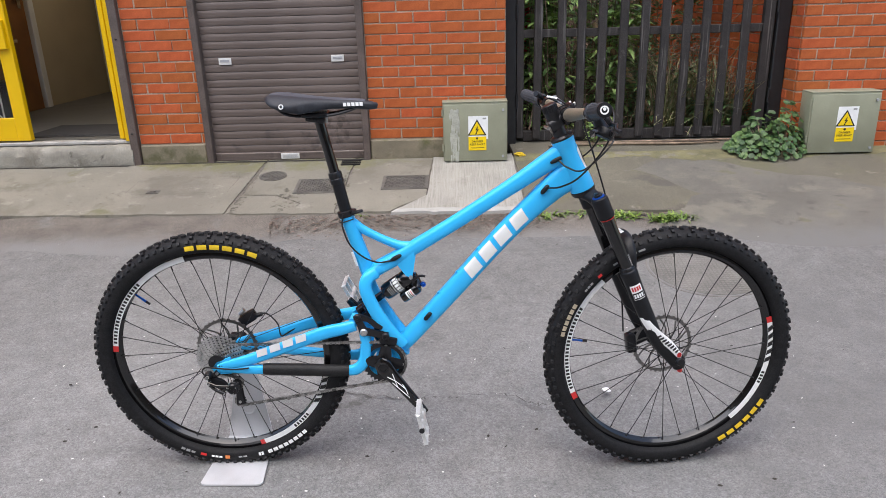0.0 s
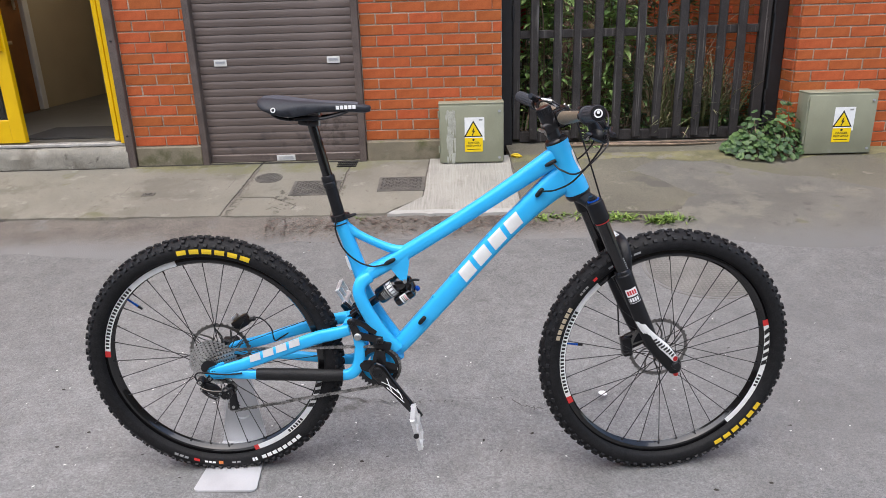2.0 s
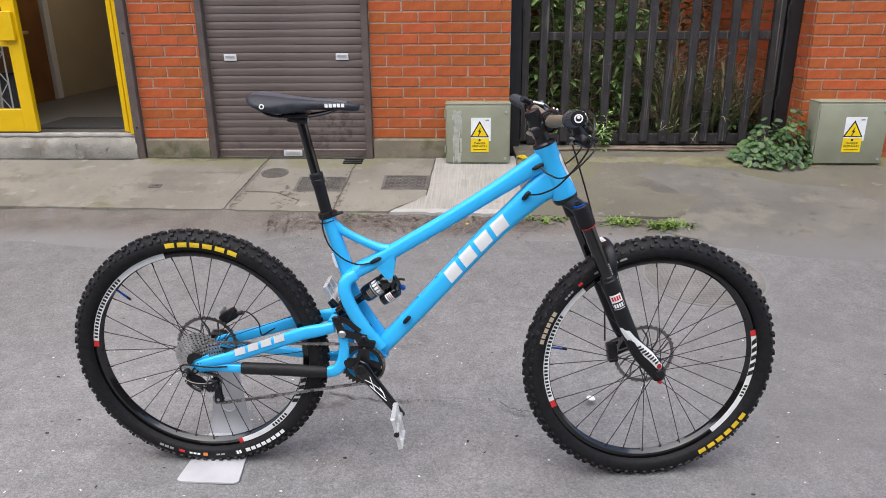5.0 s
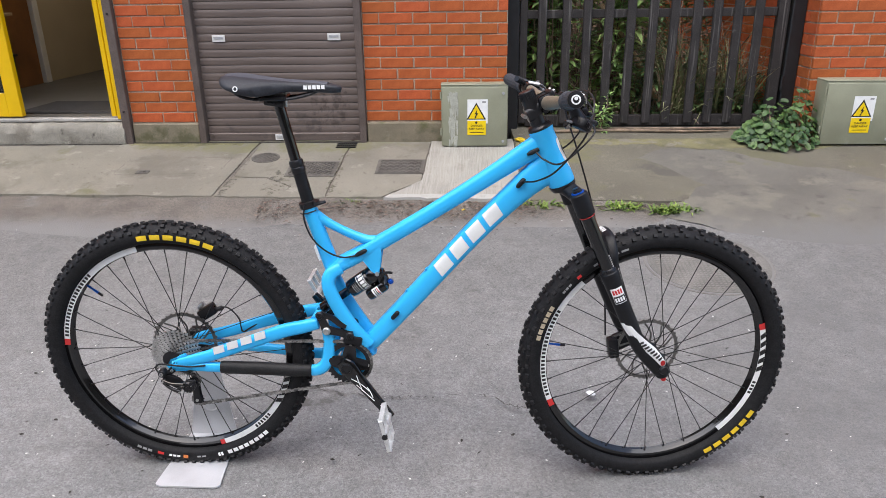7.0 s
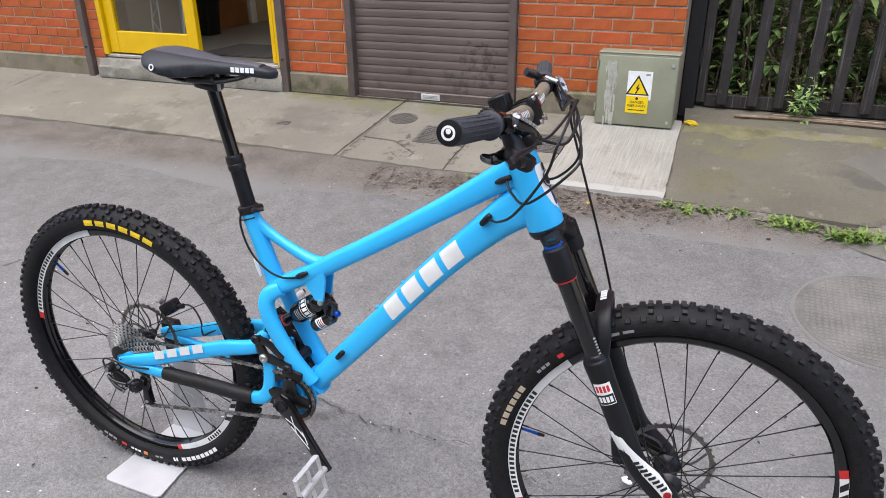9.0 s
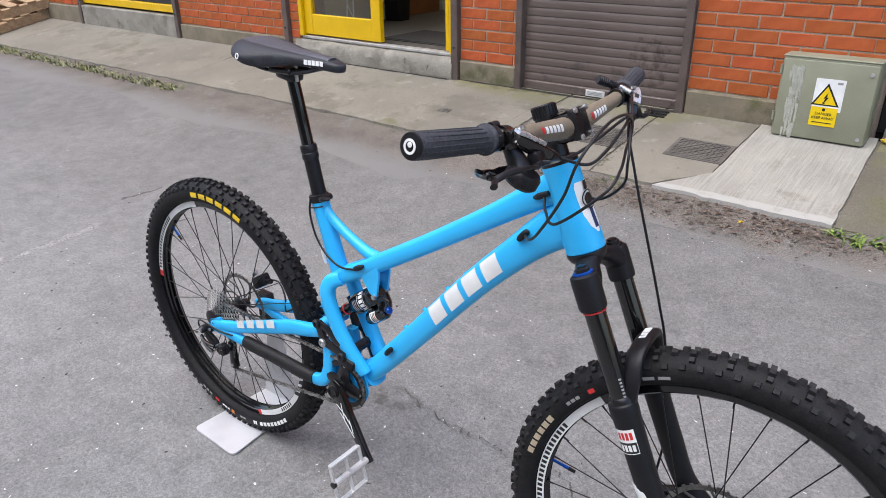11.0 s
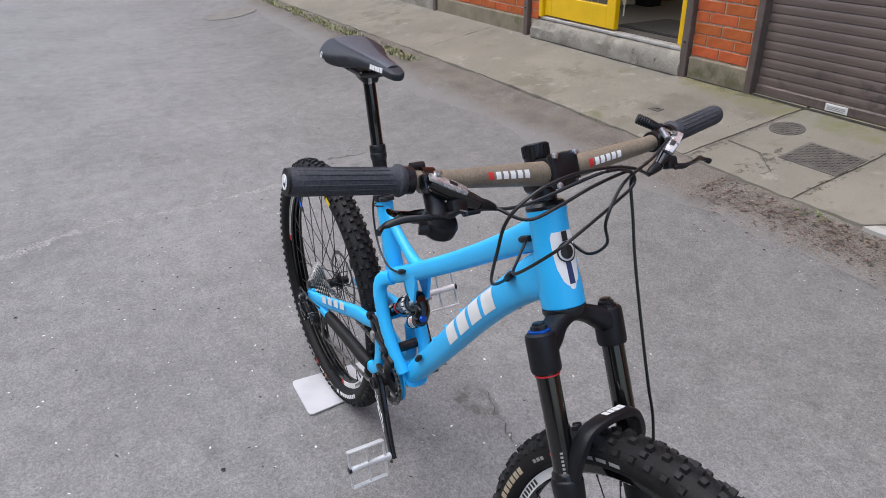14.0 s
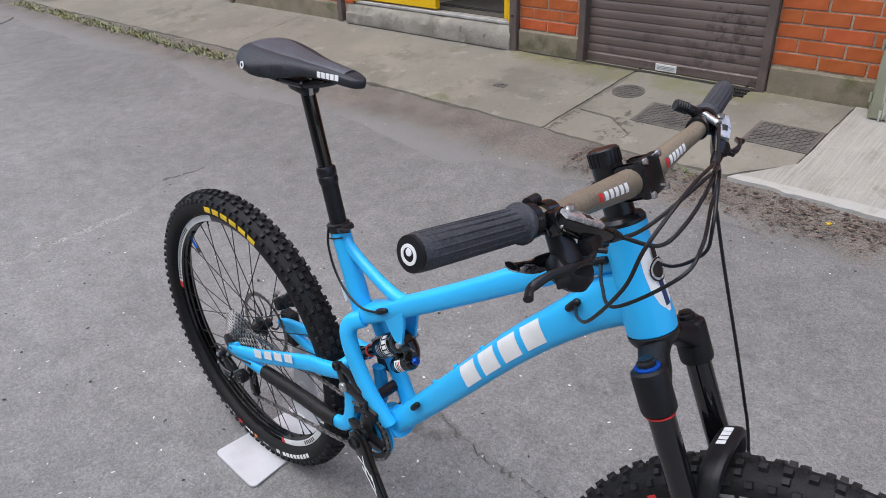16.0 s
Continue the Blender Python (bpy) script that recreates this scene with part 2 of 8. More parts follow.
gb.inputs["Roughness"].default_value = 0.03
gb.inputs["Transmission Weight"].default_value = 1.0
gb.inputs["IOR"].default_value = 1.45
GATEM = material("weathered_gate_timber", (0.026, 0.022, 0.021), 0.7, vary=0.3, scale=12, grain=0.4, fine=200, bump=0.4,
                 spots=[((0.11, 0.10, 0.095), 9, 0.64), ((0.018, 0.016, 0.016), 20, 0.62)])
POSTM = material("black_gate_steel", (0.012, 0.0125, 0.014), 0.5, vary=0.25, scale=15, grain=0.3, bump=0.15)
CABM = material("green_cabinet_paint", (0.262, 0.268, 0.188), 0.5, vary=0.08, scale=7, grain=0.05, bump=0.05,
                spots=[((0.31, 0.31, 0.245), 9.0, 0.62), ((0.19, 0.185, 0.125), 26.0, 0.70)])
STAINM = material("lime_streak", (0.42, 0.425, 0.36), 0.8, vary=0.15, scale=30, grain=0.2, bump=0.1)
SIGNY = material("sign_yellow", (0.85, 0.60, 0.005), 0.4, vary=0.04, grain=0.06, bump=0)
SIGNK = material("sign_black", (0.012, 0.012, 0.012), 0.45, vary=0.1, grain=0.1, bump=0)
IRON = material("cast_iron_cover", (0.115, 0.105, 0.092), 0.7, 0.1, vary=0.25, scale=14, grain=0.4, bump=0.4)
MANIRON = material("worn_manhole_iron", (0.178, 0.169, 0.153), 0.85, 0.0, vary=0.15, scale=8, grain=0.3, bump=0.3)
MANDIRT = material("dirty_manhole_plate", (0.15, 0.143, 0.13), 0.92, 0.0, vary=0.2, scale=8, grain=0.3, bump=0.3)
LEAF = material("leaf_green", (0.27, 0.41, 0.13), 0.5, vary=0.25, scale=20, grain=0.2, bump=0.1, island=0.35)
IVY = material("ivy_leaf", (0.055, 0.112, 0.030), 0.5, vary=0.25, scale=20, grain=0.2, bump=0.1, island=0.45)
GRASSM = material("long_grass", (0.20, 0.215, 0.095), 0.55, vary=0.3, scale=9, grain=0.2, bump=0.0, island=0.5)
DEADM = material("dead_stems", (0.24, 0.175, 0.12), 0.85, vary=0.3, scale=20, grain=0.3, bump=0.2, island=0.5)
LITTER = material("leaf_litter", (0.115, 0.08, 0.06), 0.9, vary=0.3, scale=30, grain=0.3, bump=0.2, island=0.6)
WEED = material("gutter_weed", (0.15, 0.235, 0.042), 0.6, vary=0.25, scale=30, grain=0.2, bump=0, island=0.4)
EARTHSHADE = material("dark_earth_and_shade", (0.03, 0.026, 0.02), 0.95, vary=0.3, scale=6, grain=0.5, bump=0.6)
BEIGE = material("beige_plaster", (0.42, 0.35, 0.24), 0.85, vary=0.05, scale=3, grain=0.1, bump=0.05)
FLOORIN = material("grey_vinyl_floor", (0.105, 0.099, 0.088), 0.5, vary=0.1, scale=6, grain=0.2, bump=0.03)
SILL = material("worn_sill", (0.40, 0.385, 0.36), 0.5, 0.2, vary=0.2, scale=14, grain=0.3, bump=0.2)
MATM = material("dark_entrance_mat", (0.035, 0.033, 0.033), 0.95, vary=0.2, scale=30, grain=0.5, bump=0.5)
WOODDOOR = material("varnished_wood_door", (0.20, 0.085, 0.03), 0.45, vary=0.2, scale=5, grain=0.2, bump=0.05)
WHITEP = material("white_gloss_paint", (0.66, 0.65, 0.62), 0.4, vary=0.05, scale=8, grain=0.1, bump=0.03)
PALLET = material("pallet_wood", (0.42, 0.29, 0.17), 0.8, vary=0.2, scale=12, grain=0.3, bump=0.3)
GREYBOX = material("grey_cardboard", (0.35, 0.36, 0.37), 0.7, vary=0.1, grain=0.1, bump=0.05)



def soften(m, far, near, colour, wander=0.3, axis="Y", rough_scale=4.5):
    """Lets a surface run out into another colour, or a dimmer tone, raggedly, from the distance near to far across the
    lane.
    """
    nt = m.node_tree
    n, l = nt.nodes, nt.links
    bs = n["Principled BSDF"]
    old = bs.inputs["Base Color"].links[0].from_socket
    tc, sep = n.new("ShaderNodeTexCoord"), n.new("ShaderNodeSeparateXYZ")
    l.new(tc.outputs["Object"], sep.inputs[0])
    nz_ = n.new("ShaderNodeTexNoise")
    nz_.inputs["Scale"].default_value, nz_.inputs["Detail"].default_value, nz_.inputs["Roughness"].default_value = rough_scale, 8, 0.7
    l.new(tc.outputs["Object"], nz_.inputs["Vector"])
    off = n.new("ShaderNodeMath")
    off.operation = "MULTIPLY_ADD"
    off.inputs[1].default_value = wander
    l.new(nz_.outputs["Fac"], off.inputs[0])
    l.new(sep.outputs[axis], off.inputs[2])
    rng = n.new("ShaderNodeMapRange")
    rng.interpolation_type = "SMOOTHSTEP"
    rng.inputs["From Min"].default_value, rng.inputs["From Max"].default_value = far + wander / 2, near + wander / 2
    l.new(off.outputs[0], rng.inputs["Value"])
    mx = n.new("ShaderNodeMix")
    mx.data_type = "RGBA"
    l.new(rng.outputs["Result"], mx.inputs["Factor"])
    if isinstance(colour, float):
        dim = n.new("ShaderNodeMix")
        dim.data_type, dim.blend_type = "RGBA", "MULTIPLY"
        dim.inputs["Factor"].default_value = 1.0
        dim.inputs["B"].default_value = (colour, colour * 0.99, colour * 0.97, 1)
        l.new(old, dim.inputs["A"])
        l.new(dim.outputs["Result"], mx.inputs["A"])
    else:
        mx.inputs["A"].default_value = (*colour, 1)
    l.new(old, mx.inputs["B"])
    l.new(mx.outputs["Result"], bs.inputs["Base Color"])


soften(GUTTER, 3.56, 3.82, (0.19, 0.186, 0.178))
# shade of the building on the kerb side, put into the asphalt colour
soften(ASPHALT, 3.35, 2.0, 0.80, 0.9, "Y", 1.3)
soften(PATCH, 3.5, 3.8, (0.15, 0.146, 0.138))


for m_, s_ in ((RUBBER, 0.22), (KNOB, 0.35), (MATTE, 0.35), (TAPE, 0.35), (SADDLE, 0.3), (GRIPM, 0.3), (BRICKM, 0.25), (BRICKREST, 0.25), (MOSSCON, 0.3)):
    m_.node_tree.nodes["Principled BSDF"].inputs["Specular IOR Level"].default_value = s_


def strokes(m, scale, colour, low, high):
    """Long brush strokes or scratches: noise drawn out along one axis, mixed over the base."""
    n, l = m.node_tree.nodes, m.node_tree.links
    bs = n["Principled BSDF"]
    old = bs.inputs["Base Color"].links[0].from_socket
    tc, mp, nz_ = n.new("ShaderNodeTexCoord"), n.new("ShaderNodeMapping"), n.new("ShaderNodeTexNoise")
    mp.inputs["Scale"].default_value = scale
    nz_.inputs["Scale"].default_value, nz_.inputs["Detail"].default_value = 1.0, 3
    l.new(tc.outputs["Object"], mp.inputs["Vector"])
    l.new(mp.outputs["Vector"], nz_.inputs["Vector"])
    rng = n.new("ShaderNodeMapRange")
    rng.inputs["From Min"].default_value, rng.inputs["From Max"].default_value = low, high
    l.new(nz_.outputs["Fac"], rng.inputs["Value"])
    mx = n.new("ShaderNodeMix")
    mx.data_type = "RGBA"
    l.new(rng.outputs["Result"], mx.inputs["Factor"])
    l.new(old, mx.inputs["A"])
    mx.inputs["B"].default_value = (*colour, 1)
    l.new(mx.outputs["Result"], bs.inputs["Base Color"])


strokes(LIGHTCON, (150, 5, 3), (0.40, 0.385, 0.34), 0.45, 0.8)
strokes(LIGHTCON, (110, 4, 3), (0.22, 0.21, 0.18), 0.58, 0.8)
strokes(GATEM, (70, 70, 2.2), (0.17, 0.16, 0.15), 0.58, 0.80)
strokes(SHUTM, (2.5, 2, 60), (0.09, 0.068, 0.058), 0.52, 0.75)
strokes(PALLET, (3, 60, 60), (0.27, 0.18, 0.1), 0.5, 0.75)

def smear(m, centre, half, colour, scale, low, high, edge=0.5, most=1.0):
    """A stain with ragged outline round one place of the world: colour mixed in by noise inside an ellipsoid."""
    n, l = m.node_tree.nodes, m.node_tree.links
    bs = n["Principled BSDF"]
    old = bs.inputs["Base Color"].links[0].from_socket
    ge, mp = n.new("ShaderNodeNewGeometry"), n.new("ShaderNodeMapping")
    mp.vector_type = "POINT"
    mp.inputs["Location"].default_value = tuple(-c / h for c, h in zip(centre, half))
    mp.inputs["Scale"].default_value = tuple(1 / h for h in half)
    ln, nz_ = n.new("ShaderNodeVectorMath"), n.new("ShaderNodeTexNoise")
    ln.operation = "LENGTH"
    nz_.inputs["Scale"].default_value, nz_.inputs["Detail"].default_value, nz_.inputs["Roughness"].default_value = scale, 8, 0.68
    l.new(ge.outputs["Position"], mp.inputs["Vector"])
    l.new(ge.outputs["Position"], nz_.inputs["Vector"])
    l.new(mp.outputs["Vector"], ln.inputs[0])
    fade = n.new("ShaderNodeMapRange")
    fade.interpolation_type = "SMOOTHSTEP"
    for key, val in (("From Min", 1.0), ("From Max", 1.0 - edge), ("To Min", -0.3), ("To Max", 0.0)):
        fade.inputs[key].default_value = val
    l.new(ln.outputs["Value"], fade.inputs["Value"])
    add = n.new("ShaderNodeMath")
    add.operation = "ADD"
    l.new(nz_.outputs["Fac"], add.inputs[0])
    l.new(fade.outputs["Result"], add.inputs[1])
    cut = n.new("ShaderNodeMapRange")
    cut.inputs["From Min"].default_value, cut.inputs["From Max"].default_value, cut.inputs["To Max"].default_value = low, high, most
    l.new(add.outputs[0], cut.inputs["Value"])
    mx = n.new("ShaderNodeMix")
    mx.data_type = "RGBA"
    l.new(cut.outputs["Result"], mx.inputs["Factor"])
    l.new(old, mx.inputs["A"])
    mx.inputs["B"].default_value = (*colour, 1)
    l.new(mx.outputs["Result"], bs.inputs["Base Color"])


smear(SHUTM, (-0.90, 4.85, 0.55), (0.20, 0.3, 0.26), (0.040, 0.027, 0.022), 24, 0.46, 0.60, 0.5, 0.75)
smear(SHUTM, (-0.80, 4.85, 0.35), (0.16, 0.3, 0.05), (0.19, 0.165, 0.15), 60, 0.56, 0.62)
smear(SHUTM, (-1.2, 4.85, 0.42), (0.7, 0.3, 0.16), (0.07, 0.055, 0.05), 9, 0.50, 0.62)
smear(CONCRETE, (-1.3, 4.80, 0.3), (1.3, 0.24, 0.5), (0.165, 0.158, 0.082), 6, 0.36, 0.62)
smear(CONCRETE, (-1.9, 4.42, 0.2), (0.6, 0.3, 0.5), (0.155, 0.142, 0.115), 4, 0.46, 0.58)
smear(CONCRETE, (-1.40, 4.3, 0.2), (0.05, 0.6, 0.5), (0.085, 0.077, 0.058), 30, 0.48, 0.58)
smear(CONCRETE, (-0.77, 4.3, 0.2), (0.05, 0.6, 0.5), (0.085, 0.08, 0.05), 30, 0.50, 0.60)
smear(CONCRETE, (-1.10, 4.2, 0.2), (0.16, 0.3, 0.5), (0.085, 0.078, 0.06), 26, 0.52, 0.60)
smear(LIGHTCON, (-0.05, 3.97, 0.16), (0.75, 0.055, 0.5), (0.40, 0.39, 0.36), 12, 0.30, 0.5, 0.3)
smear(MOSSCON, (0.62, 4.62, 0.25), (0.42, 0.24, 0.5), (0.16, 0.153, 0.07), 7, 0.40, 0.62, 0.5, 0.75)
smear(MOSSCON, (1.55, 4.38, 0.25), (0.75, 0.20, 0.5), (0.105, 0.098, 0.082), 5, 0.38, 0.50)
smear(MOSSCON, (1.9, 4.78, 0.3), (0.9, 0.16, 0.5), (0.17, 0.162, 0.085), 8, 0.40, 0.60, 0.5, 0.75)
smear(PLINTHM, (-0.2, 4.85, 0.3), (0.6, 0.3, 0.14), (0.12, 0.112, 0.068), 10, 0.42, 0.62)
smear(PLINTHM, (-2.03, 4.85, 0.3), (0.4, 0.3, 0.16), (0.105, 0.10, 0.052), 10, 0.40, 0.60)
smear(ASPHALT, (1.7, 1.9, 0.0), (1.3, 1.9, 0.5), (0.112, 0.111, 0.108), 2.2, 0.30, 0.55, 0.6, 0.6)
smear(ASPHALT, (-0.42, 2.15, 0.0), (0.16, 0.10, 0.5), (0.10, 0.097, 0.09), 14, 0.48, 0.60)

# ---- mesh helpers ----
V = Vector


def part(name, bm, mat, parent=None, label="", smooth=35.0, m=None):
    """Links a bmesh as one mesh object under a thing or a part."""
    if m is not None:
        bm.transform(m)
    bmesh.ops.recalc_face_normals(bm, faces=bm.faces)
    lim = math.cos(radians(smooth))
    for f in bm.faces:
        f.smooth = smooth > 0
    bm.normal_update()
    for e in bm.edges:
        if len(e.link_faces) == 2 and e.link_faces[0].normal.dot(e.link_faces[1].normal) < lim:
            e.smooth = False
    me = bpy.data.meshes.new(name)
    bm.to_mesh(me)
    bm.free()
    me.materials.append(mat)
    ob = new(name, me)
    ob.parent = parent
    if label:
        tagged(ob, label)
    return ob


def thing(name, label, category, m=None, group="", kind=""):
    e = new(name)
    e.empty_display_size = 0.1
    if m is not None:
        e.matrix_world = m
    return tagged(e, label, category, group, kind)


def faces_from(bm, rings, close_ring=True, cap=True, close_path=False):
    n = len(rings[0])
    pairs = list(zip(rings, rings[1:])) + ([(rings[-1], rings[0])] if close_path else [])
    for a, b in pairs:
        for i in range(n if close_ring else n - 1):
            j = (i + 1) % n
            bm.faces.new((a[i], a[j], b[j], b[i]))
    if cap and not close_path and close_ring:
        bm.faces.new(list(reversed(rings[0])))
        bm.faces.new(rings[-1])


def spline(pts, k):
    """Catmull-Rom through the points (tuples of any length), k steps a span."""
    p = [np.array(q, float) for q in pts]
    if k <= 1 or len(p) < 3:
        return p
    p = [2 * p[0] - p[1]] + p + [2 * p[-1] - p[-2]]
    out = []
    for i in range(1, len(p) - 2):
        for j in range(k):
            t = j / k
            a, b, c, d = p[i - 1:i + 3]
            out.append(0.5 * (2 * b + (c - a) * t + (2 * a - 5 * b + 4 * c - d) * t * t + (3 * b - a - 3 * c + d) * t ** 3))
    out.append(p[-2])
    return out


def sweep(bm, pts, k=4, n=12, side=(0, 1, 0), power=2.0, cap=True):
    """A tube along points (x, y, z, r) or (x, y, z, a, b): a is the half width along side, b across it."""
    st = spline([(*p, p[3]) if len(p) == 4 else p for p in pts], k)
    rings = []
    for i, s in enumerate(st):
        c = V(s[:3])
        d = V(st[min(i + 1, len(st) - 1)][:3]) - V(st[max(i - 1, 0)][:3])
        d.normalize()
        sd = V(side) - V(side).dot(d) * d
        if sd.length < 1e-4:
            sd = d.orthogonal()
        sd.normalize()
        up = d.cross(sd)
        a = s[3]
        b = s[4] if len(s) > 4 else a
        ring = []
        for q in range(n):
            t = 2 * math.pi * q / n
            ct, sn = math.cos(t), math.sin(t)
            ring.append(bm.verts.new(c + sd * (a * math.copysign(abs(ct) ** (2 / power), ct)) + up * (b * math.copysign(abs(sn) ** (2 / power), sn))))
        rings.append(ring)
    faces_from(bm, rings, cap=cap)
    return bm


def tube(bm, p0, p1, r0, r1=None, n=16):
    r1 = r0 if r1 is None else r1
    return sweep(bm, [(*p0, r0), (*p1, r1)], 1, n, side=V(V(p1) - V(p0)).orthogonal())


def lathe(bm, prof, origin=(0, 0, 0), axis=(0, 1, 0), n=24, closed=False, cap=True):
    """Turns the profile [(radius, along)] about an axis."""
    ax_ = V(axis).normalized()
    e1 = ax_.orthogonal().normalized()
    e2 = ax_.cross(e1)
    rings = []
    for r, a in prof:
        rings.append([bm.verts.new(V(origin) + ax_ * a + (e1 * math.cos(2 * math.pi * q / n) + e2 * math.sin(2 * math.pi * q / n)) * max(r, 1e-5)) for q in range(n)])
    faces_from(bm, rings, cap=cap, close_path=closed)
    return bm


def box(bm, c, s, m=None, bevel=0.0, segs=1):
    vs = []
    for dx in (-1, 1):
        for dy in (-1, 1):
            for dz in (-1, 1):
                p = V((dx * s[0] / 2, dy * s[1] / 2, dz * s[2] / 2))
                if m is not None:
                    p = m @ p
                vs.append(bm.verts.new(p + V(c)))
    fs = [bm.faces.new([vs[i] for i in f]) for f in ((0, 1, 3, 2), (4, 6, 7, 5), (0, 4, 5, 1), (2, 3, 7, 6), (0, 2, 6, 4), (1, 5, 7, 3))]
    if bevel:
        es = list({e for f in fs for e in f.edges})
        bmesh.ops.bevel(bm, geom=es, offset=bevel, segments=segs, affect="EDGES", profile=0.5)
    return bm


def prism(bm, poly, at, thick):
    """poly: 2D points; at(a, b, h) gives the place; a slab from h = 0 to thick."""
    lo = [bm.verts.new(at(a, b, 0)) for a, b in poly]
    hi = [bm.verts.new(at(a, b, thick)) for a, b in poly]
    faces_from(bm, [lo, hi])
    return bm


def B():
    return bmesh.new()


def words(body, size, mat, m, parent, name="lettering", thick=0.0006):
    """Lettering with the built-in font, centred, as a mesh."""
    cu = bpy.data.curves.new(name, "FONT")
    cu.body, cu.size, cu.align_x, cu.align_y, cu.extrude = body, size, "CENTER", "CENTER", thick
    tmp = bpy.data.objects.new(name, cu)
    scene.collection.objects.link(tmp)
    dg = bpy.context.evaluated_depsgraph_get()
    me = bpy.data.meshes.new_from_object(tmp.evaluated_get(dg))
    bpy.data.objects.remove(tmp)
    me.transform(m)
    me.materials.clear()
    me.materials.append(mat)
    ob = new(name, me)
    ob.parent = parent
    return ob


def steps(x, a, b):
    t = min(1, max(0, (x - a) / (b - a)))
    return t * t * (3 - 2 * t)


# ---- ground ----
KERB, WALL = 4.0, 4.838


def lane_z(x, y):
    dip = 0.036 * math.exp(-((x - 0.6) ** 2 / 0.5 + (y - 1.85) ** 2 / 0.2))
    return 0.12 * steps(y, 2.7, 4.05) - dip if y < 4.05 else 0.12


def pave_z(y):
    return 0.165 + (y - KERB) * 0.14 / 0.84


bm = B()
xs = [-900, -200, -60, -25] + [-14 + 0.4 * i for i in range(51)] + [8, 12, 25, 60, 200, 900]
ys = [-900, -200, -60, -20, -8, -4, -2] + [-1 + 0.25 * i for i in range(24)] + [5.2, 6, 8, 12, 25, 60, 200, 900]
grid = [[bm.verts.new((x, y, lane_z(x, y) + (0.006 * noise.noise((x * 0.7, y * 0.7, 0)) if abs(x) < 12 and 2.4 < y < 4 else 0))) for y in ys] for x in xs]
for i in range(len(xs) - 1):
    for j in range(len(ys) - 1):
        bm.faces.new((grid[i][j], grid[i + 1][j], grid[i + 1][j + 1], grid[i][j + 1]))
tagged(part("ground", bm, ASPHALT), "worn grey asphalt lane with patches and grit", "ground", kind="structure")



def ground_z(x, y):
    """The height of the lane's sheet between its corners."""
    i = max(0, min(len(xs) - 2, next((k for k in range(len(xs) - 1) if xs[k + 1] >= x), 0)))
    j = max(0, min(len(ys) - 2, next((k for k in range(len(ys) - 1) if ys[k + 1] >= y), 0)))
    u, v = (x - xs[i]) / (xs[i + 1] - xs[i]), (y - ys[j]) / (ys[j + 1] - ys[j])
    h = lambda a, c: lane_z(a, c) + (0.006 * noise.noise((a * 0.7, c * 0.7, 0)) if abs(a) < 12 and 2.4 < c < 4 else 0)
    return (1 - u) * ((1 - v) * h(xs[i], ys[j]) + v * h(xs[i], ys[j + 1])) + u * ((1 - v) * h(xs[i + 1], ys[j]) + v * h(xs[i + 1], ys[j + 1]))


# dirty gutter along the kerb: a thin strip of settled silt
bm = B()
rows_ = []
random.seed(5)
for i in range(121):
    x = -12 + i * 0.135
    w_ = 0.40 + 0.12 * noise.noise((x * 0.9, 3, 0)) + 0.05 * noise.noise((x * 5, 7, 0))
    w_ = max(0.05, w_) * (1 - 0.9 * steps(x, 1.0, 1.4)) * (1.3 if x < -1.5 else 1.0)
    row = []
    for j in range(6):
        y = KERB + 0.02 - w_ * (j / 5)
        row.append(bm.verts.new((x, y, lane_z(x, y) + 0.004 + 0.043 * (1 - j / 5) ** 1.6 * (0.75 + 0.45 * noise.noise((x * 3, y * 3, 1)) + 0.2 * noise.noise((x * 14, y * 9, 4))) - (0.012 if j == 5 else 0))))
    rows_.append(row)
for a, b in zip(rows_, rows_[1:]):
    for j in range(5):
        bm.faces.new((a[j], b[j], b[j + 1], a[j + 1]))
tagged(part("gutter_silt", bm, GUTTER), "dark silt and dirt lying along the kerb", "dirt", kind="stuff")

# ---- pavement slabs ----
pavement = thing("pavement", "stained concrete pavement slabs rising towards the wall", "pavement", kind="structure")


def slab(poly, mat, lift=0.0, thick=0.2, label="", name="slab"):
    b = B()
    edge = []
    for (xa, ya), (xb, yb) in zip(poly, poly[1:] + poly[:1]):
        L = math.hypot(xb - xa, yb - ya)
        k = max(1, min(60, int(L / 0.04)))
        for q in range(k):
            x, y = xa + (xb - xa) * q / k, ya + (yb - ya) * q / k
            wv = 0.007 * noise.noise((x * 9, y * 9, 3)) + 0.006 * noise.noise((x * 34, y * 34, 5))
            if y < 4.07:
                wv += 0.012 * noise.noise((x * 5, y * 5, 8)) - 0.016 * max(0.0, noise.noise((x * 13, 2, 6)))
            edge.append((x + wv * (ya - yb) / L, y + wv * (xb - xa) / L))
    prism(b, edge, lambda x, y, h: V((x, y, pave_z(y) + lift - thick + h)), thick)
    return part(name, b, mat, pavement, label, smooth=30)


b = B()
prism(b, [(-16, 3.97), (-4.6, 4.04), (-1.4, 4.02), (0.4, 3.99), (1.35, 3.96), (1.35, 4.85), (-16, 4.85)], lambda x, y, h: V((x, y, pave_z(y) - 0.15 + h)), 0.144)
part("joint_filling", b, GUTTER, pavement, "dirt packed in the joints")
slab([(-16, 3.94), (-7.91, 3.97), (-7.91, 4.86), (-16, 4.86)], CONCRETE)
slab([(-7.9, 3.97), (-4.6, 4.02), (-4.6, 4.86), (-7.9, 4.86)], CONCRETE)
slab([(-4.596, 4.02), (-2.8, 4.03), (-1.456, 4.0), (-1.392, 4.86), (-4.596, 4.86)], CONCRETE)
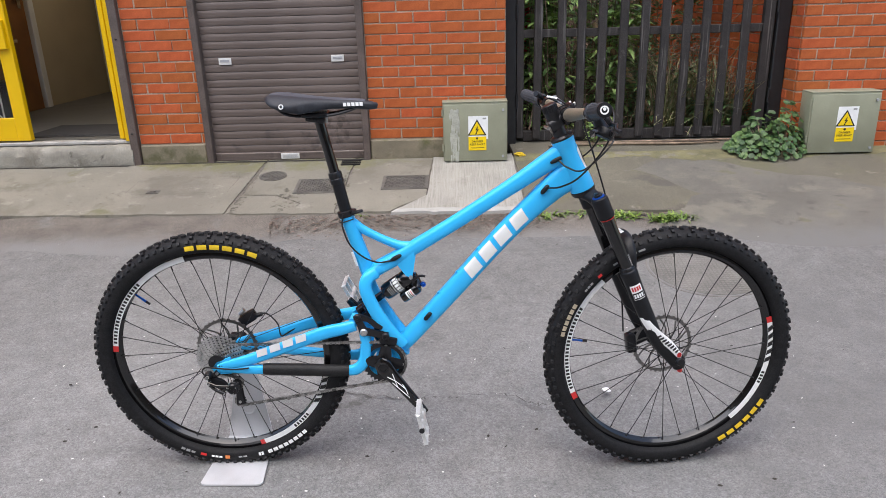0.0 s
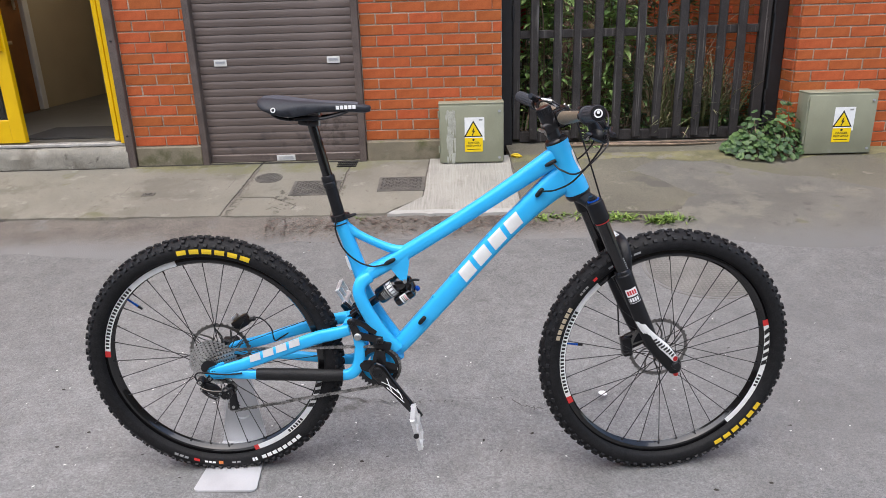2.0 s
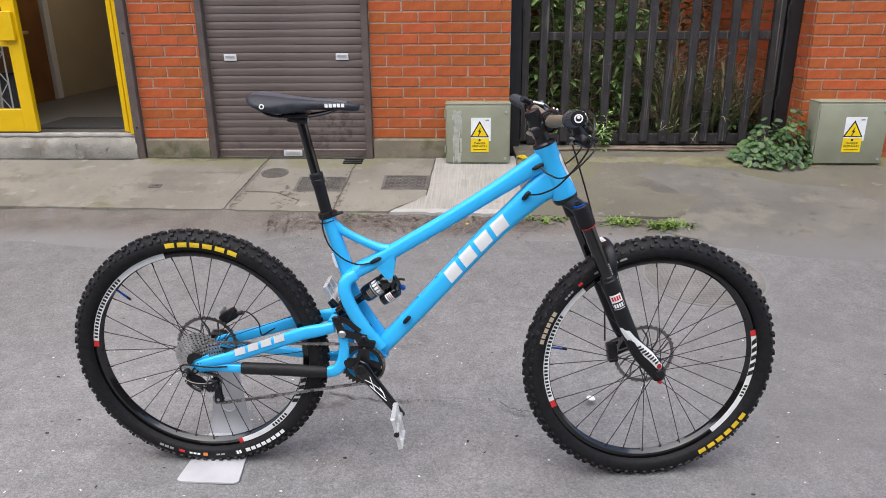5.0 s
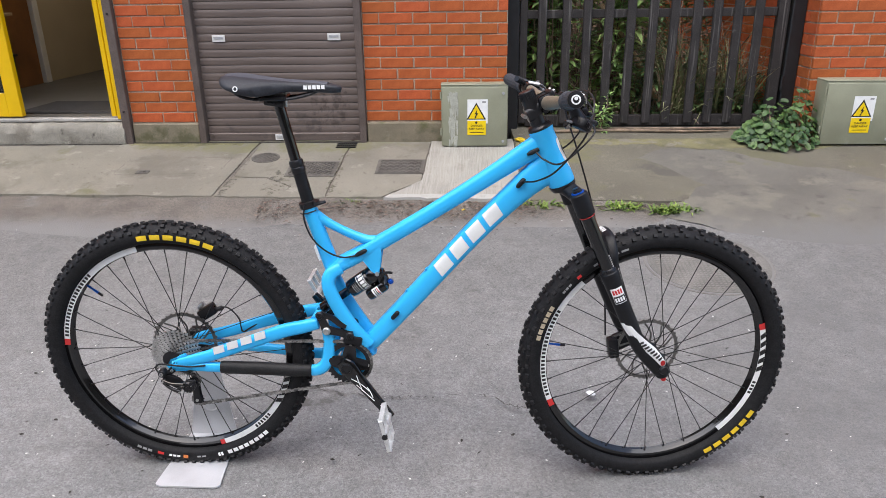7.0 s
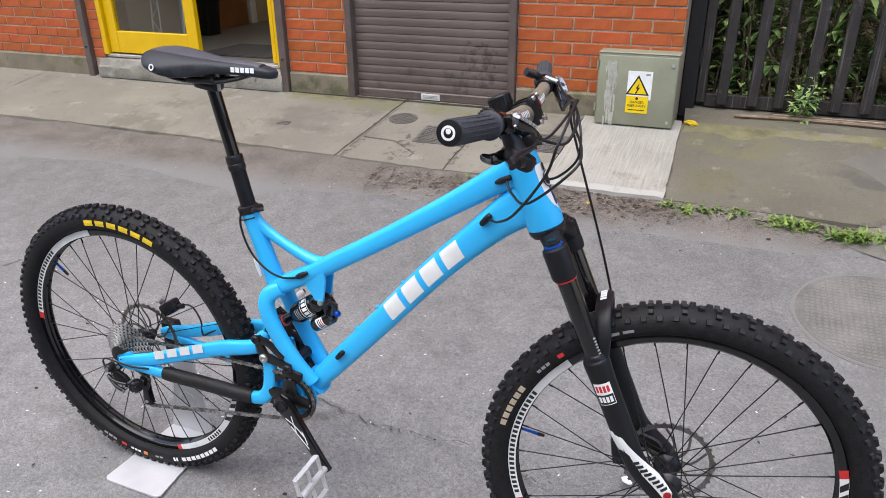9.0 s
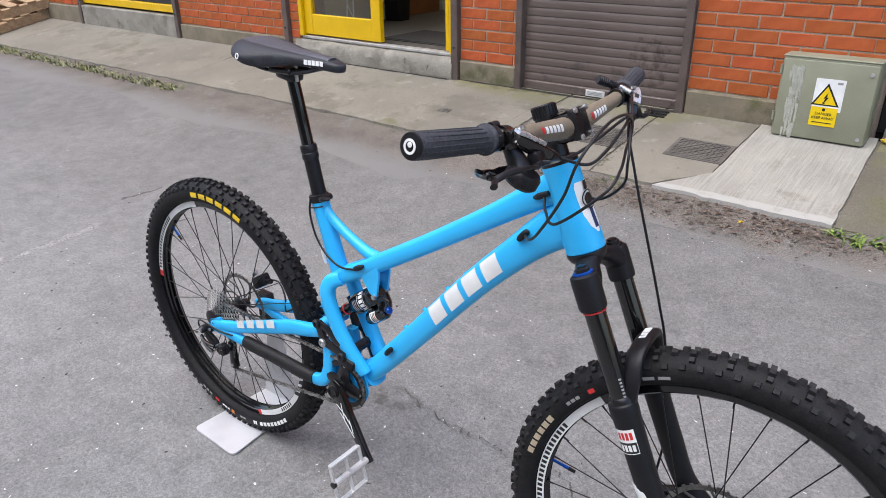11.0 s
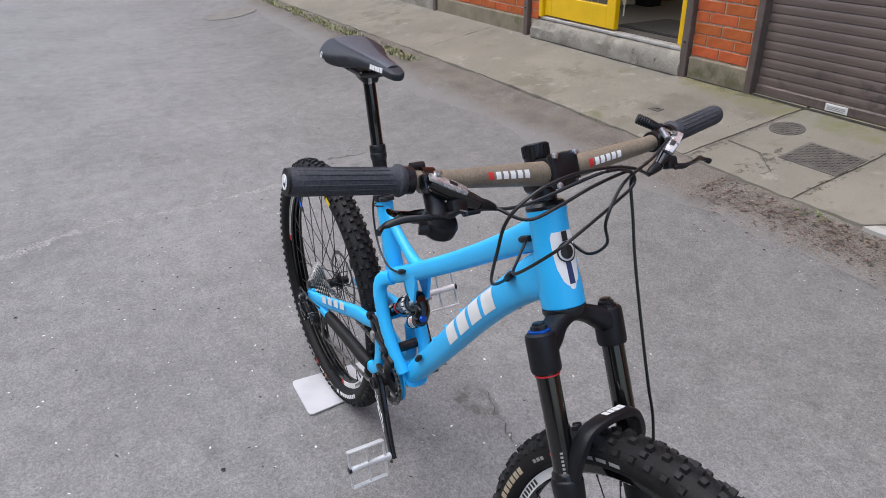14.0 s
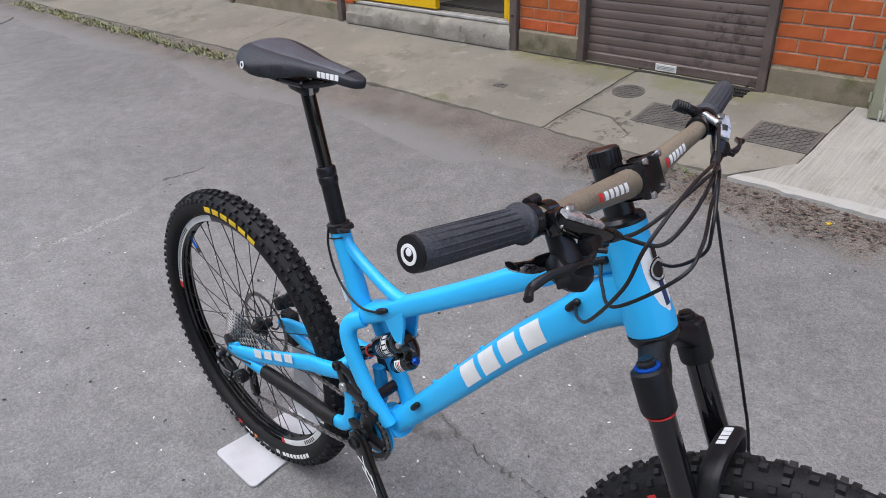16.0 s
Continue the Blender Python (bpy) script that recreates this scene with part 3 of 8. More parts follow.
slab([(-1.436, 4.0), (-1.06, 3.985), (-1.02, 4.12), (-1.19, 4.24), (-1.41, 4.26)], CONCRETE)
slab([(-1.05, 3.985), (-0.790, 3.98), (-0.762, 4.86), (-1.375, 4.86), (-1.402, 4.268), (-1.185, 4.25), (-1.012, 4.124)], CONCRETE)
slab([(-0.774, 3.98), (-0.452, 3.99), (-0.246, 4.2), (-0.222, 4.86), (-0.747, 4.86)], CONCRETE)
slab([(-0.44, 3.975), (0.352, 3.95), (0.33, 4.86), (-0.212, 4.86), (-0.236, 4.2)], LIGHTCON, 0.004, label="pale brushed concrete slab, newer than the rest")
slab([(0.362, 3.95), (1.36, 3.93), (1.36, 4.12), (1.28, 4.38), (1.0, 4.56), (0.9, 5.3), (0.31, 5.3), (0.341, 4.86)], MOSSCON)
slab([(0.9, 4.5), (1.2, 4.3), (1.3, 4.05), (2.1, 4.08), (6, 4.08), (6, 4.95), (2.3, 5.3), (0.85, 5.3)], MOSSCON, -0.0008)
# dropped kerb: worn asphalt runs from the lane up to the paving
b = B()
ramp = []
for i in range(66):
    x = 0.95 + i * 0.08
    g_ = steps(x, 0.95, 1.45)
    y0 = 3.42 + 0.10 * noise.noise((x * 1.3, 5, 0)) + 0.03 * noise.noise((x * 7, 6, 0)) + 0.40 * (1 - steps(x, 0.95, 1.75))
    y1 = (4.16 if x > 1.33 else 3.955) + 0.03 * noise.noise((x * 3, 8, 0)) * g_
    row = []
    for j in range(11):
        y = y0 + (y1 - y0) * j / 10
        lo_, k_ = ground_z(x, min(y, 3.99)), steps(y, 3.5, 4.12) * g_
        row.append(b.verts.new((x, y, lo_ * (1 - k_) + (pave_z(4.12)) * k_ + (-0.006, 0.0, 0.002)[j] if j < 3 else lo_ * (1 - k_) + pave_z(4.12) * k_ + 0.004)))
    ramp.append(row)
for r1_, r2_ in zip(ramp, ramp[1:]):
    for j in range(10):
        b.faces.new((r1_[j], r2_[j], r2_[j + 1], r1_[j + 1]))
part("dropped_kerb", b, PATCH, pavement, "dark worn asphalt ramp at the dropped kerb")


def raised(x0, x1, y0, y1, mat, label, name, cells, lift=0.004, round_=False, group="pavement covers"):
    """A cast cover set flush in the paving, with a raised tread of small bars."""
    t = thing(name, label, "cover", group=group)
    at = lambda x, y, h: V((x, y, pave_z(y) + lift - 0.01 + h))
    b = B()
    prism(b, [((x0 + x1) / 2 + (x1 - x0) / 2 * math.cos(a), (y0 + y1) / 2 + (y1 - y0) / 2 * math.sin(a)) for a in [2 * math.pi * i / 32 for i in range(32)]] if round_ else [(x0, y0), (x1, y0), (x1, y1), (x0, y1)], at, 0.01)
    part("rim", b, mat, t)
    b = B()
    cx, cy, ux, uy = (x0 + x1) / 2, (y0 + y1) / 2, (x1 - x0) / 2 - 0.012, (y1 - y0) / 2 - 0.012
    if round_:
        prism(b, [(cx + ux * math.cos(a), cy + uy * math.sin(a)) for a in [2 * math.pi * i / 32 for i in range(32)]], at, 0.013)
    else:
        prism(b, [(cx - ux, cy - uy), (cx + ux, cy - uy), (cx + ux, cy + uy), (cx - ux, cy + uy)], at, 0.012)
    part("plate", b, mat, t)
    b = B()
    nx, ny = cells
    for i in range(nx):
        for j in range(ny):
            x, y = cx + ux * (2 * (i + 0.5) / nx - 1) * 0.96, cy + uy * (2 * (j + 0.5) / ny - 1) * 0.96
            if round_ and ((x - cx) / ux) ** 2 + ((y - cy) / uy) ** 2 > 0.85:
                continue
            a = math.pi / 4 if (i + j) % 2 else -math.pi / 4
            c, s = math.cos(a), math.sin(a)
            L, T = ux / nx * 0.85, 0.0022
            prism(b, [(x + c * p - s * q, y + s * p + c * q) for p, q in ((-L, -T), (L, -T), (L, T), (-L, T))], at, 0.016)
    part("tread", b, mat, t)
    return t


PANELX = [(-2.185, 4.30), (-1.52, 4.31), (-1.50, 4.565), (-2.17, 4.555)]
for (xa, ya), (xb, yb) in zip(PANELX, PANELX[1:] + PANELX[:1]):
    b = B()
    prev = None
    for i in range(25):
        x, y = xa + (xb - xa) * i / 24, ya + (yb - ya) * i / 24
        wd_ = max(0.0, 0.0005 + 0.0075 * noise.noise((x * 3.3, y * 3.3, 2.7)) + 0.003 * noise.noise((x * 22, y * 22, 2)))
        x, y = x + 0.004 * noise.noise((x * 9, y * 9, 5)), y + 0.004 * noise.noise((x * 9, y * 9, 8))
        L_ = math.hypot(xb - xa, yb - ya)
        nx_, ny_ = (ya - yb) / L_ * wd_, (xb - xa) / L_ * wd_
        cur = (b.verts.new((x - nx_, y - ny_, pave_z(y - ny_) + 0.0012)), b.verts.new((x + nx_, y + ny_, pave_z(y + ny_) + 0.0012)))
        if prev:
            b.faces.new((prev[0], prev[1], cur[1], cur[0]))
        prev = cur
    part("panel_joint", b, GUTTER, pavement, "dirt in the joint of an old concrete access panel")
raised(-1.372, -1.188, 4.475, 4.635, IRON, "round cast iron water cover with a studded face", "water_cover", (9, 7), round_=True)
raised(-1.09, -0.782, 4.262, 4.488, IRON, "rectangular chequered cast iron inspection cover", "inspection_cover", (14, 10))
raised(-0.535, -0.236, 4.297, 4.515, IRON, "rectangular rusty cast iron inspection cover", "inspection_cover", (12, 8))
raised(-2.045, -1.965, 4.31, 4.355, IRON, "tiny iron stopcock cover set in the concrete", "stopcock_cover", (2, 1))

drain = thing("drain_grate", "black slotted plastic drain grate beside the shutter", "drain")
b = B()
for i in range(9):
    x = -0.842 + i * 0.0145
    box(b, (x, 4.758, pave_z(4.758) + 0.003), (0.006, 0.07, 0.008), Matrix.Rotation(math.atan(0.14 / 0.84), 3, "X"))
part("bars", b, SIGNK, drain)
b = B()
for y in (4.722, 4.758, 4.795):
    box(b, (-0.784, y, pave_z(y) + 0.003), (0.134, 0.009, 0.010), Matrix.Rotation(math.atan(0.14 / 0.84), 3, "X"))
part("frame", b, SIGNK, drain)

# round manholes in the lane
def manhole(label, MX, MY, MR, studs):
    mh = thing("manhole_cover", label, "manhole", group="manholes")
    at_l = lambda x, y, h: V((x, y, ground_z(MX, MY) * 0.0 + lane_z(x, y) + h))
    ring_ = lambda r_: [(MX + r_ * math.cos(a), MY + r_ * math.sin(a)) for a in [2 * math.pi * i / 48 for i in range(48)]]
    part("rim", prism(B(), ring_(MR + 0.016), at_l, 0.003), MANIRON, mh)
    part("gap", prism(B(), ring_(MR + 0.009), at_l, 0.0042), GUTTER, mh, "dirt in the gap round the lid")
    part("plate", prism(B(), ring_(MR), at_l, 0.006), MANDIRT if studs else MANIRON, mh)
    b = B()
    n_ = int(MR / 0.02)
    for i in range(-n_, n_ + 1):
        for j in range(-n_, n_ + 1):
            x, y = MX + i * 0.02, MY + j * 0.02
            if studs and (x - MX) ** 2 + (y - MY) ** 2 < (MR - 0.02) ** 2:
                prism(b, [(x - 0.006, y - 0.006), (x + 0.006, y - 0.006), (x + 0.006, y + 0.006), (x - 0.006, y + 0.006)], at_l, 0.0078)
    if studs:
        part("studs", b, MANIRON, mh)
    else:
        b.free()


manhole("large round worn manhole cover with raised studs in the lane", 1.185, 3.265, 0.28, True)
manhole("round iron manhole cover further along the lane", -8.45, 3.3, 0.32, False)

# ---- building ----
TOP = 3.6


def wall_box(name, x0, x1, y0, y1, z0, z1, mat=None, label="", kind="structure"):
    b = B()
    box(b, ((x0 + x1) / 2, (y0 + y1) / 2, (z0 + z1) / 2), (x1 - x0, y1 - y0, z1 - z0))
    return tagged(part(name, b, mat or MORTAR, smooth=0), label, "wall", kind=kind)


BRICK_L, COURSE, JOINT = 0.219, 0.0694, 0.009
brick_data = {}


def brick_mesh(length, mat):
    key = (round(length, 3), mat.name)
    if key not in brick_data:
        b = B()
        box(b, (0, 0, 0), (length, 0.03, COURSE - JOINT), bevel=0.0025)
        ob = part("brick", b, mat, smooth=0)
        brick_data[key] = ob.data
        bpy.data.objects.remove(ob)
    return brick_data[key]


def brickwork(parent, x0, x1, z0, z1, at, rest=None, pitch=BRICK_L):
    """Courses of stretchers between x0 and x1; at(x, z) gives the matrix of a brick. Above rest, one joined mesh."""
    joined = B()
    k = 0
    z = z0
    while z + COURSE < z1:
        x = x0 - (pitch / 2 if k % 2 else 0)
        while x < x1 - 0.02:
            a, c = max(x, x0), min(x + pitch, x1)
            if c - a > 0.03:
                L = c - a - JOINT
                L = round(L / 0.02) * 0.02 if L < pitch * 0.9 else pitch - JOINT
                jit = Matrix.Translation((random.uniform(-0.0015, 0.0015), random.uniform(-0.002, 0.002), random.uniform(-0.001, 0.001)))
                m = at((a + c) / 2, z + COURSE / 2) @ jit
                if rest is None or z < rest:
                    ob = new("brick", brick_mesh(L, BRICKM))
                    ob.parent = parent
                    ob.matrix_world = m
                else:
                    box(joined, (0, 0, 0), (L, 0.03, COURSE - JOINT))
                    for v in joined.verts[-8:]:
                        v.co = m @ v.co
                joined.verts.ensure_lookup_table()
            x += pitch
        z += COURSE
        k += 1
    if joined.verts:
        ob = part("upper_bricks", joined, BRICKREST, parent, smooth=0)
        tagged(ob, kind="stuff")
    else:
        joined.free()


FRONT = lambda y: (lambda x, z: pose(x, y + 0.018, z))
PLZ = 0.435
# wall pieces between the openings
wall_a = wall_box("wall_pier", -2.27, -1.80, WALL + 0.008, WALL + 0.3, 0.2, TOP, label="orange brick pier between door and shutter")
wall_b = wall_box("wall_middle", -0.652, 0.285, WALL + 0.008, WALL + 0.3, 0.2, TOP, label="orange brick wall between shutter and gate")
wall_c = wall_box("wall_far", -5.72, -4.125, WALL + 0.008, WALL + 0.3, 0.2, TOP, label="orange brick wall beside the yellow door")
wall_d = wall_box("wall_strip", -4.06, -3.955, WALL + 0.008, WALL + 0.3, 0.2, TOP, label="narrow strip of orange brick beside the door frame")
wall_e = wall_box("wall_beyond", -16.0, -7.74, WALL + 0.008, WALL + 0.3, 0.2, TOP, label="brick wall further along the lane")
RY = 4.86
wall_f = wall_box("wall_right", 2.238, 7.0, RY + 0.008, RY + 0.3, 0.2, TOP, label="orange brick wall with a corner at the gate")
wall_g = wall_box("wall_return", 2.238, 2.5, RY + 0.3, 9.6, 0.2, TOP, label="orange brick side wall behind the gate")
wall_h = wall_box("wall_alley", 0.06, 0.285, WALL + 0.3, 9.6, 0.2, TOP, label="side wall of the overgrown passage")
wall_i = wall_box("wall_passage_end", 0.06, 2.5, 9.6, 9.8, 0.2, TOP, label="end wall of the overgrown passage")
lintels = [("lintel_shutter", -1.80, -0.652, 2.55), ("lintel_door", -3.955, -2.27, 2.62), ("lintel_window", -7.74, -5.72, 2.5)]
for nme, a, c, z in lintels:
    wall_box(nme, a, c, WALL + 0.012, WALL + 0.28, z, TOP, FRAMEM, "brown painted panel above the opening")
# unseen wall added across the lane to dim the facade and its reflections
wall_box("wall_added_opposite", -14.0, 12.0, -5.3, -5.0, -0.2, 5.5, PLINTHM, "added unseen wall across the lane that cuts the light")
# upper walls added out of view, to hold skylight off the kerb side
UPPER = 7.2
for nme, a, c in (("wall_added_upper_left", -16.0, 0.285), ("wall_added_upper_right", 2.238, 7.0)):
    wall_box(nme, a, c, WALL + 0.01, WALL + 0.3, TOP, UPPER, BRICKREST, "added unseen upper wall that shades the lane below")
# plinths
for nme, a, c in (("plinth_pier", -2.268, -1.802), ("plinth_middle", -0.65, 0.28), ("plinth_far", -5.718, -4.127)):
    b = B()
    box(b, ((a + c) / 2, WALL + 0.05, (PLZ + 0.15) / 2), (c - a, 0.13, PLZ - 0.15), bevel=0.008)
    tagged(part(nme, b, PLINTHM), "stained cement render plinth below the bricks", "plinth", kind="structure")
b = B()
box(b, (-12, WALL + 0.05, 0.33), (8.5, 0.13, 0.3), bevel=0.008)
tagged(part("plinth_beyond", b, PLINTHM), "cement render plinth along the far wall", "plinth", kind="structure")

# brown posts against the wall
def wall_post(x, lean=0.0):
    t = thing("wall_post", "brown painted timber post fixed to the brick wall", "post", group="wall posts")
    b = B()
    box(b, (x, WALL - 0.008, 1.75), (0.058, 0.05, 2.92), bevel=0.004)
    part("timber", b, FRAMEM, t)
    for z in (0.52, 1.15, 1.9):
        part("bolt", tube(B(), (x, WALL - 0.032, z), (x, WALL - 0.039, z), 0.007, n=8), BLACK, t)


for x in (-2.3, -4.093, -5.752, -7.71):
    wall_post(x)

# ---- roller shutter ----
shutter = thing("roller_shutter", "closed dark brown metal roller shutter with white labels", "shutter")
for x in (-1.778, -0.677):
    b = B()
    box(b, (x, WALL + 0.004, 1.42), (0.046, 0.06, 2.26), bevel=0.004)
    part("guide_rail", b, FRAMEM, shutter)
SL = 0.0503
b = B()
prof = [(0.0, 0.0030), (0.0008, -0.0048), (0.0120, -0.0070), (0.0300, -0.0062), (0.0440, -0.0040), (0.0478, -0.0022), (0.0488, 0.0030)]
ra = [b.verts.new((-1.754, WALL + 0.035 + dy, z)) for z, dy in prof]
rb = [b.verts.new((-0.701, WALL + 0.035 + dy, z)) for z, dy in prof]
for i in range(len(prof) - 1):
    b.faces.new((ra[i], rb[i], rb[i + 1], ra[i + 1]))
ra2 = [b.verts.new((-1.754, WALL + 0.05, z)) for z in (0.0, 0.049)]
rb2 = [b.verts.new((-0.701, WALL + 0.05, z)) for z in (0.0, 0.049)]
b.faces.new((ra2[0], rb2[0], rb2[1], ra2[1]))
slat = part("slat", b, SHUTM, shutter, smooth=20)
slat.location.z = 0.362
for i in range(1, 44):
    o = new("slat", slat.data)
    o.parent = shutter
    o.location.z = 0.362 + SL * i
b = B()
box(b, (-1.2275, WALL + 0.028, 0.334), (1.053, 0.03, 0.056), bevel=0.006)
part("bottom_bar", b, SHUTM, shutter)


def shutter_label(x, z, w, h, slot):
    yl_ = 0.0225 if slot else 0.0105
    t = part("label_plate", box(B(), (x, WALL + yl_, z), (w, 0.004, h), bevel=0.0015), WHITEP, shutter, "small white label plate")
    if slot:
        part("label_slot", box(B(), (x, WALL + 0.019, z + 0.004), (w * 0.72, 0.005, h * 0.3)), GREYBOX, t)
    else:
        for k in range(3):
            part("text_bar", box(B(), (x, WALL + yl_ - 0.0025, z - 0.008 + k * 0.008), (w * 0.8, 0.003, 0.003)), GREYINK, t)


shutter_label(-1.607, 0.986, 0.086, 0.044, True)
shutter_label(-0.842, 0.988, 0.086, 0.044, True)
shutter_label(-1.224, 0.334, 0.13, 0.04, False)
for x, z in ((-1.72, 0.345), (-0.735, 0.348), (-0.72, 0.335), (-0.745, 0.328)):
    part("fixing_bolt", tube(B(), (x, WALL + 0.016, z), (x, WALL + 0.008, z), 0.008, n=8), FRAMEM, shutter)
wall_box("wall_behind_shutter", -1.85, -0.6, WALL + 0.22, WALL + 0.3, 0.2, 2.6, label="dark wall behind the shutter")

# ---- doorway, step and inside ----
b = B()
section = [(0.19, 0.27), (-0.03, 0.275), (-0.040, 0.292), (-0.041, 0.322), (-0.041, 0.350), (-0.041, 0.378), (-0.038, 0.402), (-0.028, 0.422), (-0.010, 0.436), (0.02, 0.442), (0.19, 0.446)]
rings_ = []
for i in range(85):
    x = -4.0 + 0.02 * i
    chip = max(0.0, noise.noise((x * 7, 1.5, 0)) - 0.12) * 0.035
    ring_ = []
    for k, (y, z) in enumerate(section):
        rough_ = V(noise.noise_vector(V((x * 16, y * 16, z * 16)))) * 0.005 + V(noise.noise_vector(V((x * 55, y * 55, z * 55)))) * 0.003
        out = chip if k in (6, 7) else (0.4 * chip if k == 8 else 0.0)
        foot = 0.02 * max(0.0, noise.noise((x * 5, 9.0, 0))) if k in (1, 2) else 0.0
        ring_.append(b.verts.new(V((x, WALL + y + out, z - out * 0.8 + foot)) + (rough_ if 0 < k < 10 else V((0, 0, 0)))))
    rings_.append(ring_)
faces_from(b, rings_)
tagged(part("door_step", b, STEPCON), "chipped concrete door step below the yellow door", "step", kind="structure")
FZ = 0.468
# dark ragged strip: gap line below the step, dirt below the wall
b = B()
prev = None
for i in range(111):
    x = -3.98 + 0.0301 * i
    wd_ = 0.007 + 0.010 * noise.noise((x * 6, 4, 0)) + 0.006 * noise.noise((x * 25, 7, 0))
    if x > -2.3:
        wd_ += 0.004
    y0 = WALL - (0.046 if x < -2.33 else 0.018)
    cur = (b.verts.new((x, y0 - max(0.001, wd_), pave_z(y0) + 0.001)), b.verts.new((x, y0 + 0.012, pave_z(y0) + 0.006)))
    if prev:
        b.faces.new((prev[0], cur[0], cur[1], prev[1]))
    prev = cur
tagged(part("wall_foot_strip", b, EARTHSHADE), "dark line in the gap along the step, dirt along the wall foot", "dirt", kind="stuff")
door = tagged(new("door_1"), "yellow painted double door, one glazed leaf shut and one open", "door", kind="structure")


def bars(name, parent, boxes, mat, bevel=0.004, label=""):
    obs = []
    for c, s in boxes:
        obs.append(part(name, box(B(), c, s, bevel=bevel), mat, parent, label))
    return obs


DY = WALL + 0.05
bars("threshold", door, [((-3.142, WALL + 0.052, 0.458), (1.6, 0.075, 0.022))], SILL, 0.004, "worn grey sill strip")
bars("door_jamb", door, [((-3.937, DY, 1.54), (0.045, 0.09, 2.15)), ((-2.347, DY, 1.54), (0.05, 0.09, 2.15))], YELLOW)
bars("door_stop", door, [((-2.402, DY + 0.008, 1.53), (0.034, 0.07, 2.1))], YELLOW)
bars("door_head", door, [((-3.142, DY, 2.59), (1.55, 0.09, 0.05))], YELLOW)
leaf_a = part("shut_leaf", box(B(), (-3.105, DY + 0.005, 1.52), (0.095, 0.045, 2.08), bevel=0.004), YELLOW, door, "yellow leaf with glass panes")
bars("stile", leaf_a, [((-3.868, DY + 0.005, 1.52), (0.09, 0.045, 2.08))], YELLOW)
bars("rail", leaf_a, [((-3.487, DY + 0.006, 0.56), (0.674, 0.043, 0.16)), ((-3.487, DY + 0.006, 1.13), (0.674, 0.043, 0.13)), ((-3.487, DY + 0.006, 2.5), (0.674, 0.043, 0.12))], YELLOW)
for z, h in ((0.853, 0.425), (1.817, 1.245)):
    g = part("pane", box(B(), (-3.487, DY + 0.006, z), (0.672, 0.006, h)), GLASS, leaf_a)
    g.visible_shadow = False
bars("letter_plate", leaf_a, [((-3.55, DY - 0.022, 1.13), (0.25, 0.012, 0.05))], MATTE, 0.003, "dark letter slot")
bars("lock_box", leaf_a, [((-3.13, DY - 0.03, 1.2), (0.11, 0.035, 0.19))], YELLOW, 0.004)
bars("open_leaf", door, [((-2.405, DY + 0.48, 1.52), (0.045, 0.86, 2.08))], YELLOW, 0.004, "yellow leaf swung open inwards")
b = B()
box(b, (-2.43, DY + 0.04, 1.0), (0.012, 0.06, 0.3), bevel=0.003)
part("hinge_plate", b, BLACK, door)

wall_box("wall_room_left", -4.25, -4.07, 5.1, 8.5, 0.3, 2.7, BEIGE, "beige plastered wall inside the doorway")
wall_box("wall_room_back", -4.25, -1.9, 8.15, 8.3, 0.3, 2.7, BEIGE, "beige plastered back wall inside")
wall_box("wall_room_right", -2.22, -2.08, 5.15, 8.5, 0.3, 2.7, BEIGE, "beige plastered wall inside")
b = B()
box(b, (-3.3, 6.75, 2.72), (2.4, 3.6, 0.06))
tagged(part("ceiling", b, WHITEP), "white ceiling inside the doorway", "ceiling", kind="structure")
b = B()
box(b, (-3.3, 6.75, FZ - 0.05), (2.4, 3.6, 0.1))
tagged(part("floor", b, FLOORIN), "grey vinyl floor inside the doorway", "floor", kind="structure")
mat_ = thing("entrance_mat", "dark ribbed mat lying inside the doorway", "mat")
part("mat_surface", box(B(), (-2.85, 5.33, FZ + 0.006), (0.76, 0.5, 0.012), bevel=0.004), MATM, mat_)
part("edging", box(B(), (-2.85, 5.33, FZ + 0.003), (0.8, 0.54, 0.006), bevel=0.002), SIGNK, mat_)
inner = tagged(new("door_2"), "brown varnished wooden door in a white frame", "door", kind="structure")
bars("leaf", inner, [((-4.06, 6.38, 1.45), (0.03, 0.8, 1.96))], WOODDOOR, 0.004)
bars("frame_post", inner, [((-4.05, 6.86, 1.5), (0.05, 0.085, 2.06)), ((-4.05, 5.9, 1.5), (0.05, 0.11, 2.06))], WHITEP, 0.006)
bars("handle_plate", inner, [((-4.041, 6.7, 1.46), (0.008, 0.04, 0.15))], STEEL, 0.002)
bars("handle", inner, [((-4.02, 6.66, 1.48), (0.02, 0.11, 0.02))], STEEL, 0.004)
far_door = tagged(new("door_3"), "dark brown door in a white frame at the back", "door", kind="structure")
bars("frame_post", far_door, [((-3.99, 8.13, 1.5), (0.10, 0.05, 2.06))], WHITEP, 0.006)
bars("leaf", far_door, [((-3.5, 8.14, 1.45), (0.84, 0.03, 1.96))], WOODDOOR, 0.004)
bin_ = thing("waste_bin", "black plastic waste bin standing on the floor", "bin")
part("bin_body", sweep(B(), [(-3.93, 6.02, FZ, 0.09, 0.08), (-3.93, 6.02, FZ + 0.31, 0.112, 0.1)], 1, 24, side=(1, 0, 0), power=6), MATTE, bin_)
part("bin_rim", box(B(), (-3.93, 6.02, FZ + 0.32), (0.24, 0.215, 0.022), bevel=0.008), MATTE, bin_)
table = thing("trestle_table", "wooden board on thin white metal trestles", "table")
part("tabletop", box(B(), (-3.79, 5.5, FZ + 0.66), (0.5, 0.5, 0.025), bevel=0.004), PALLET, table)
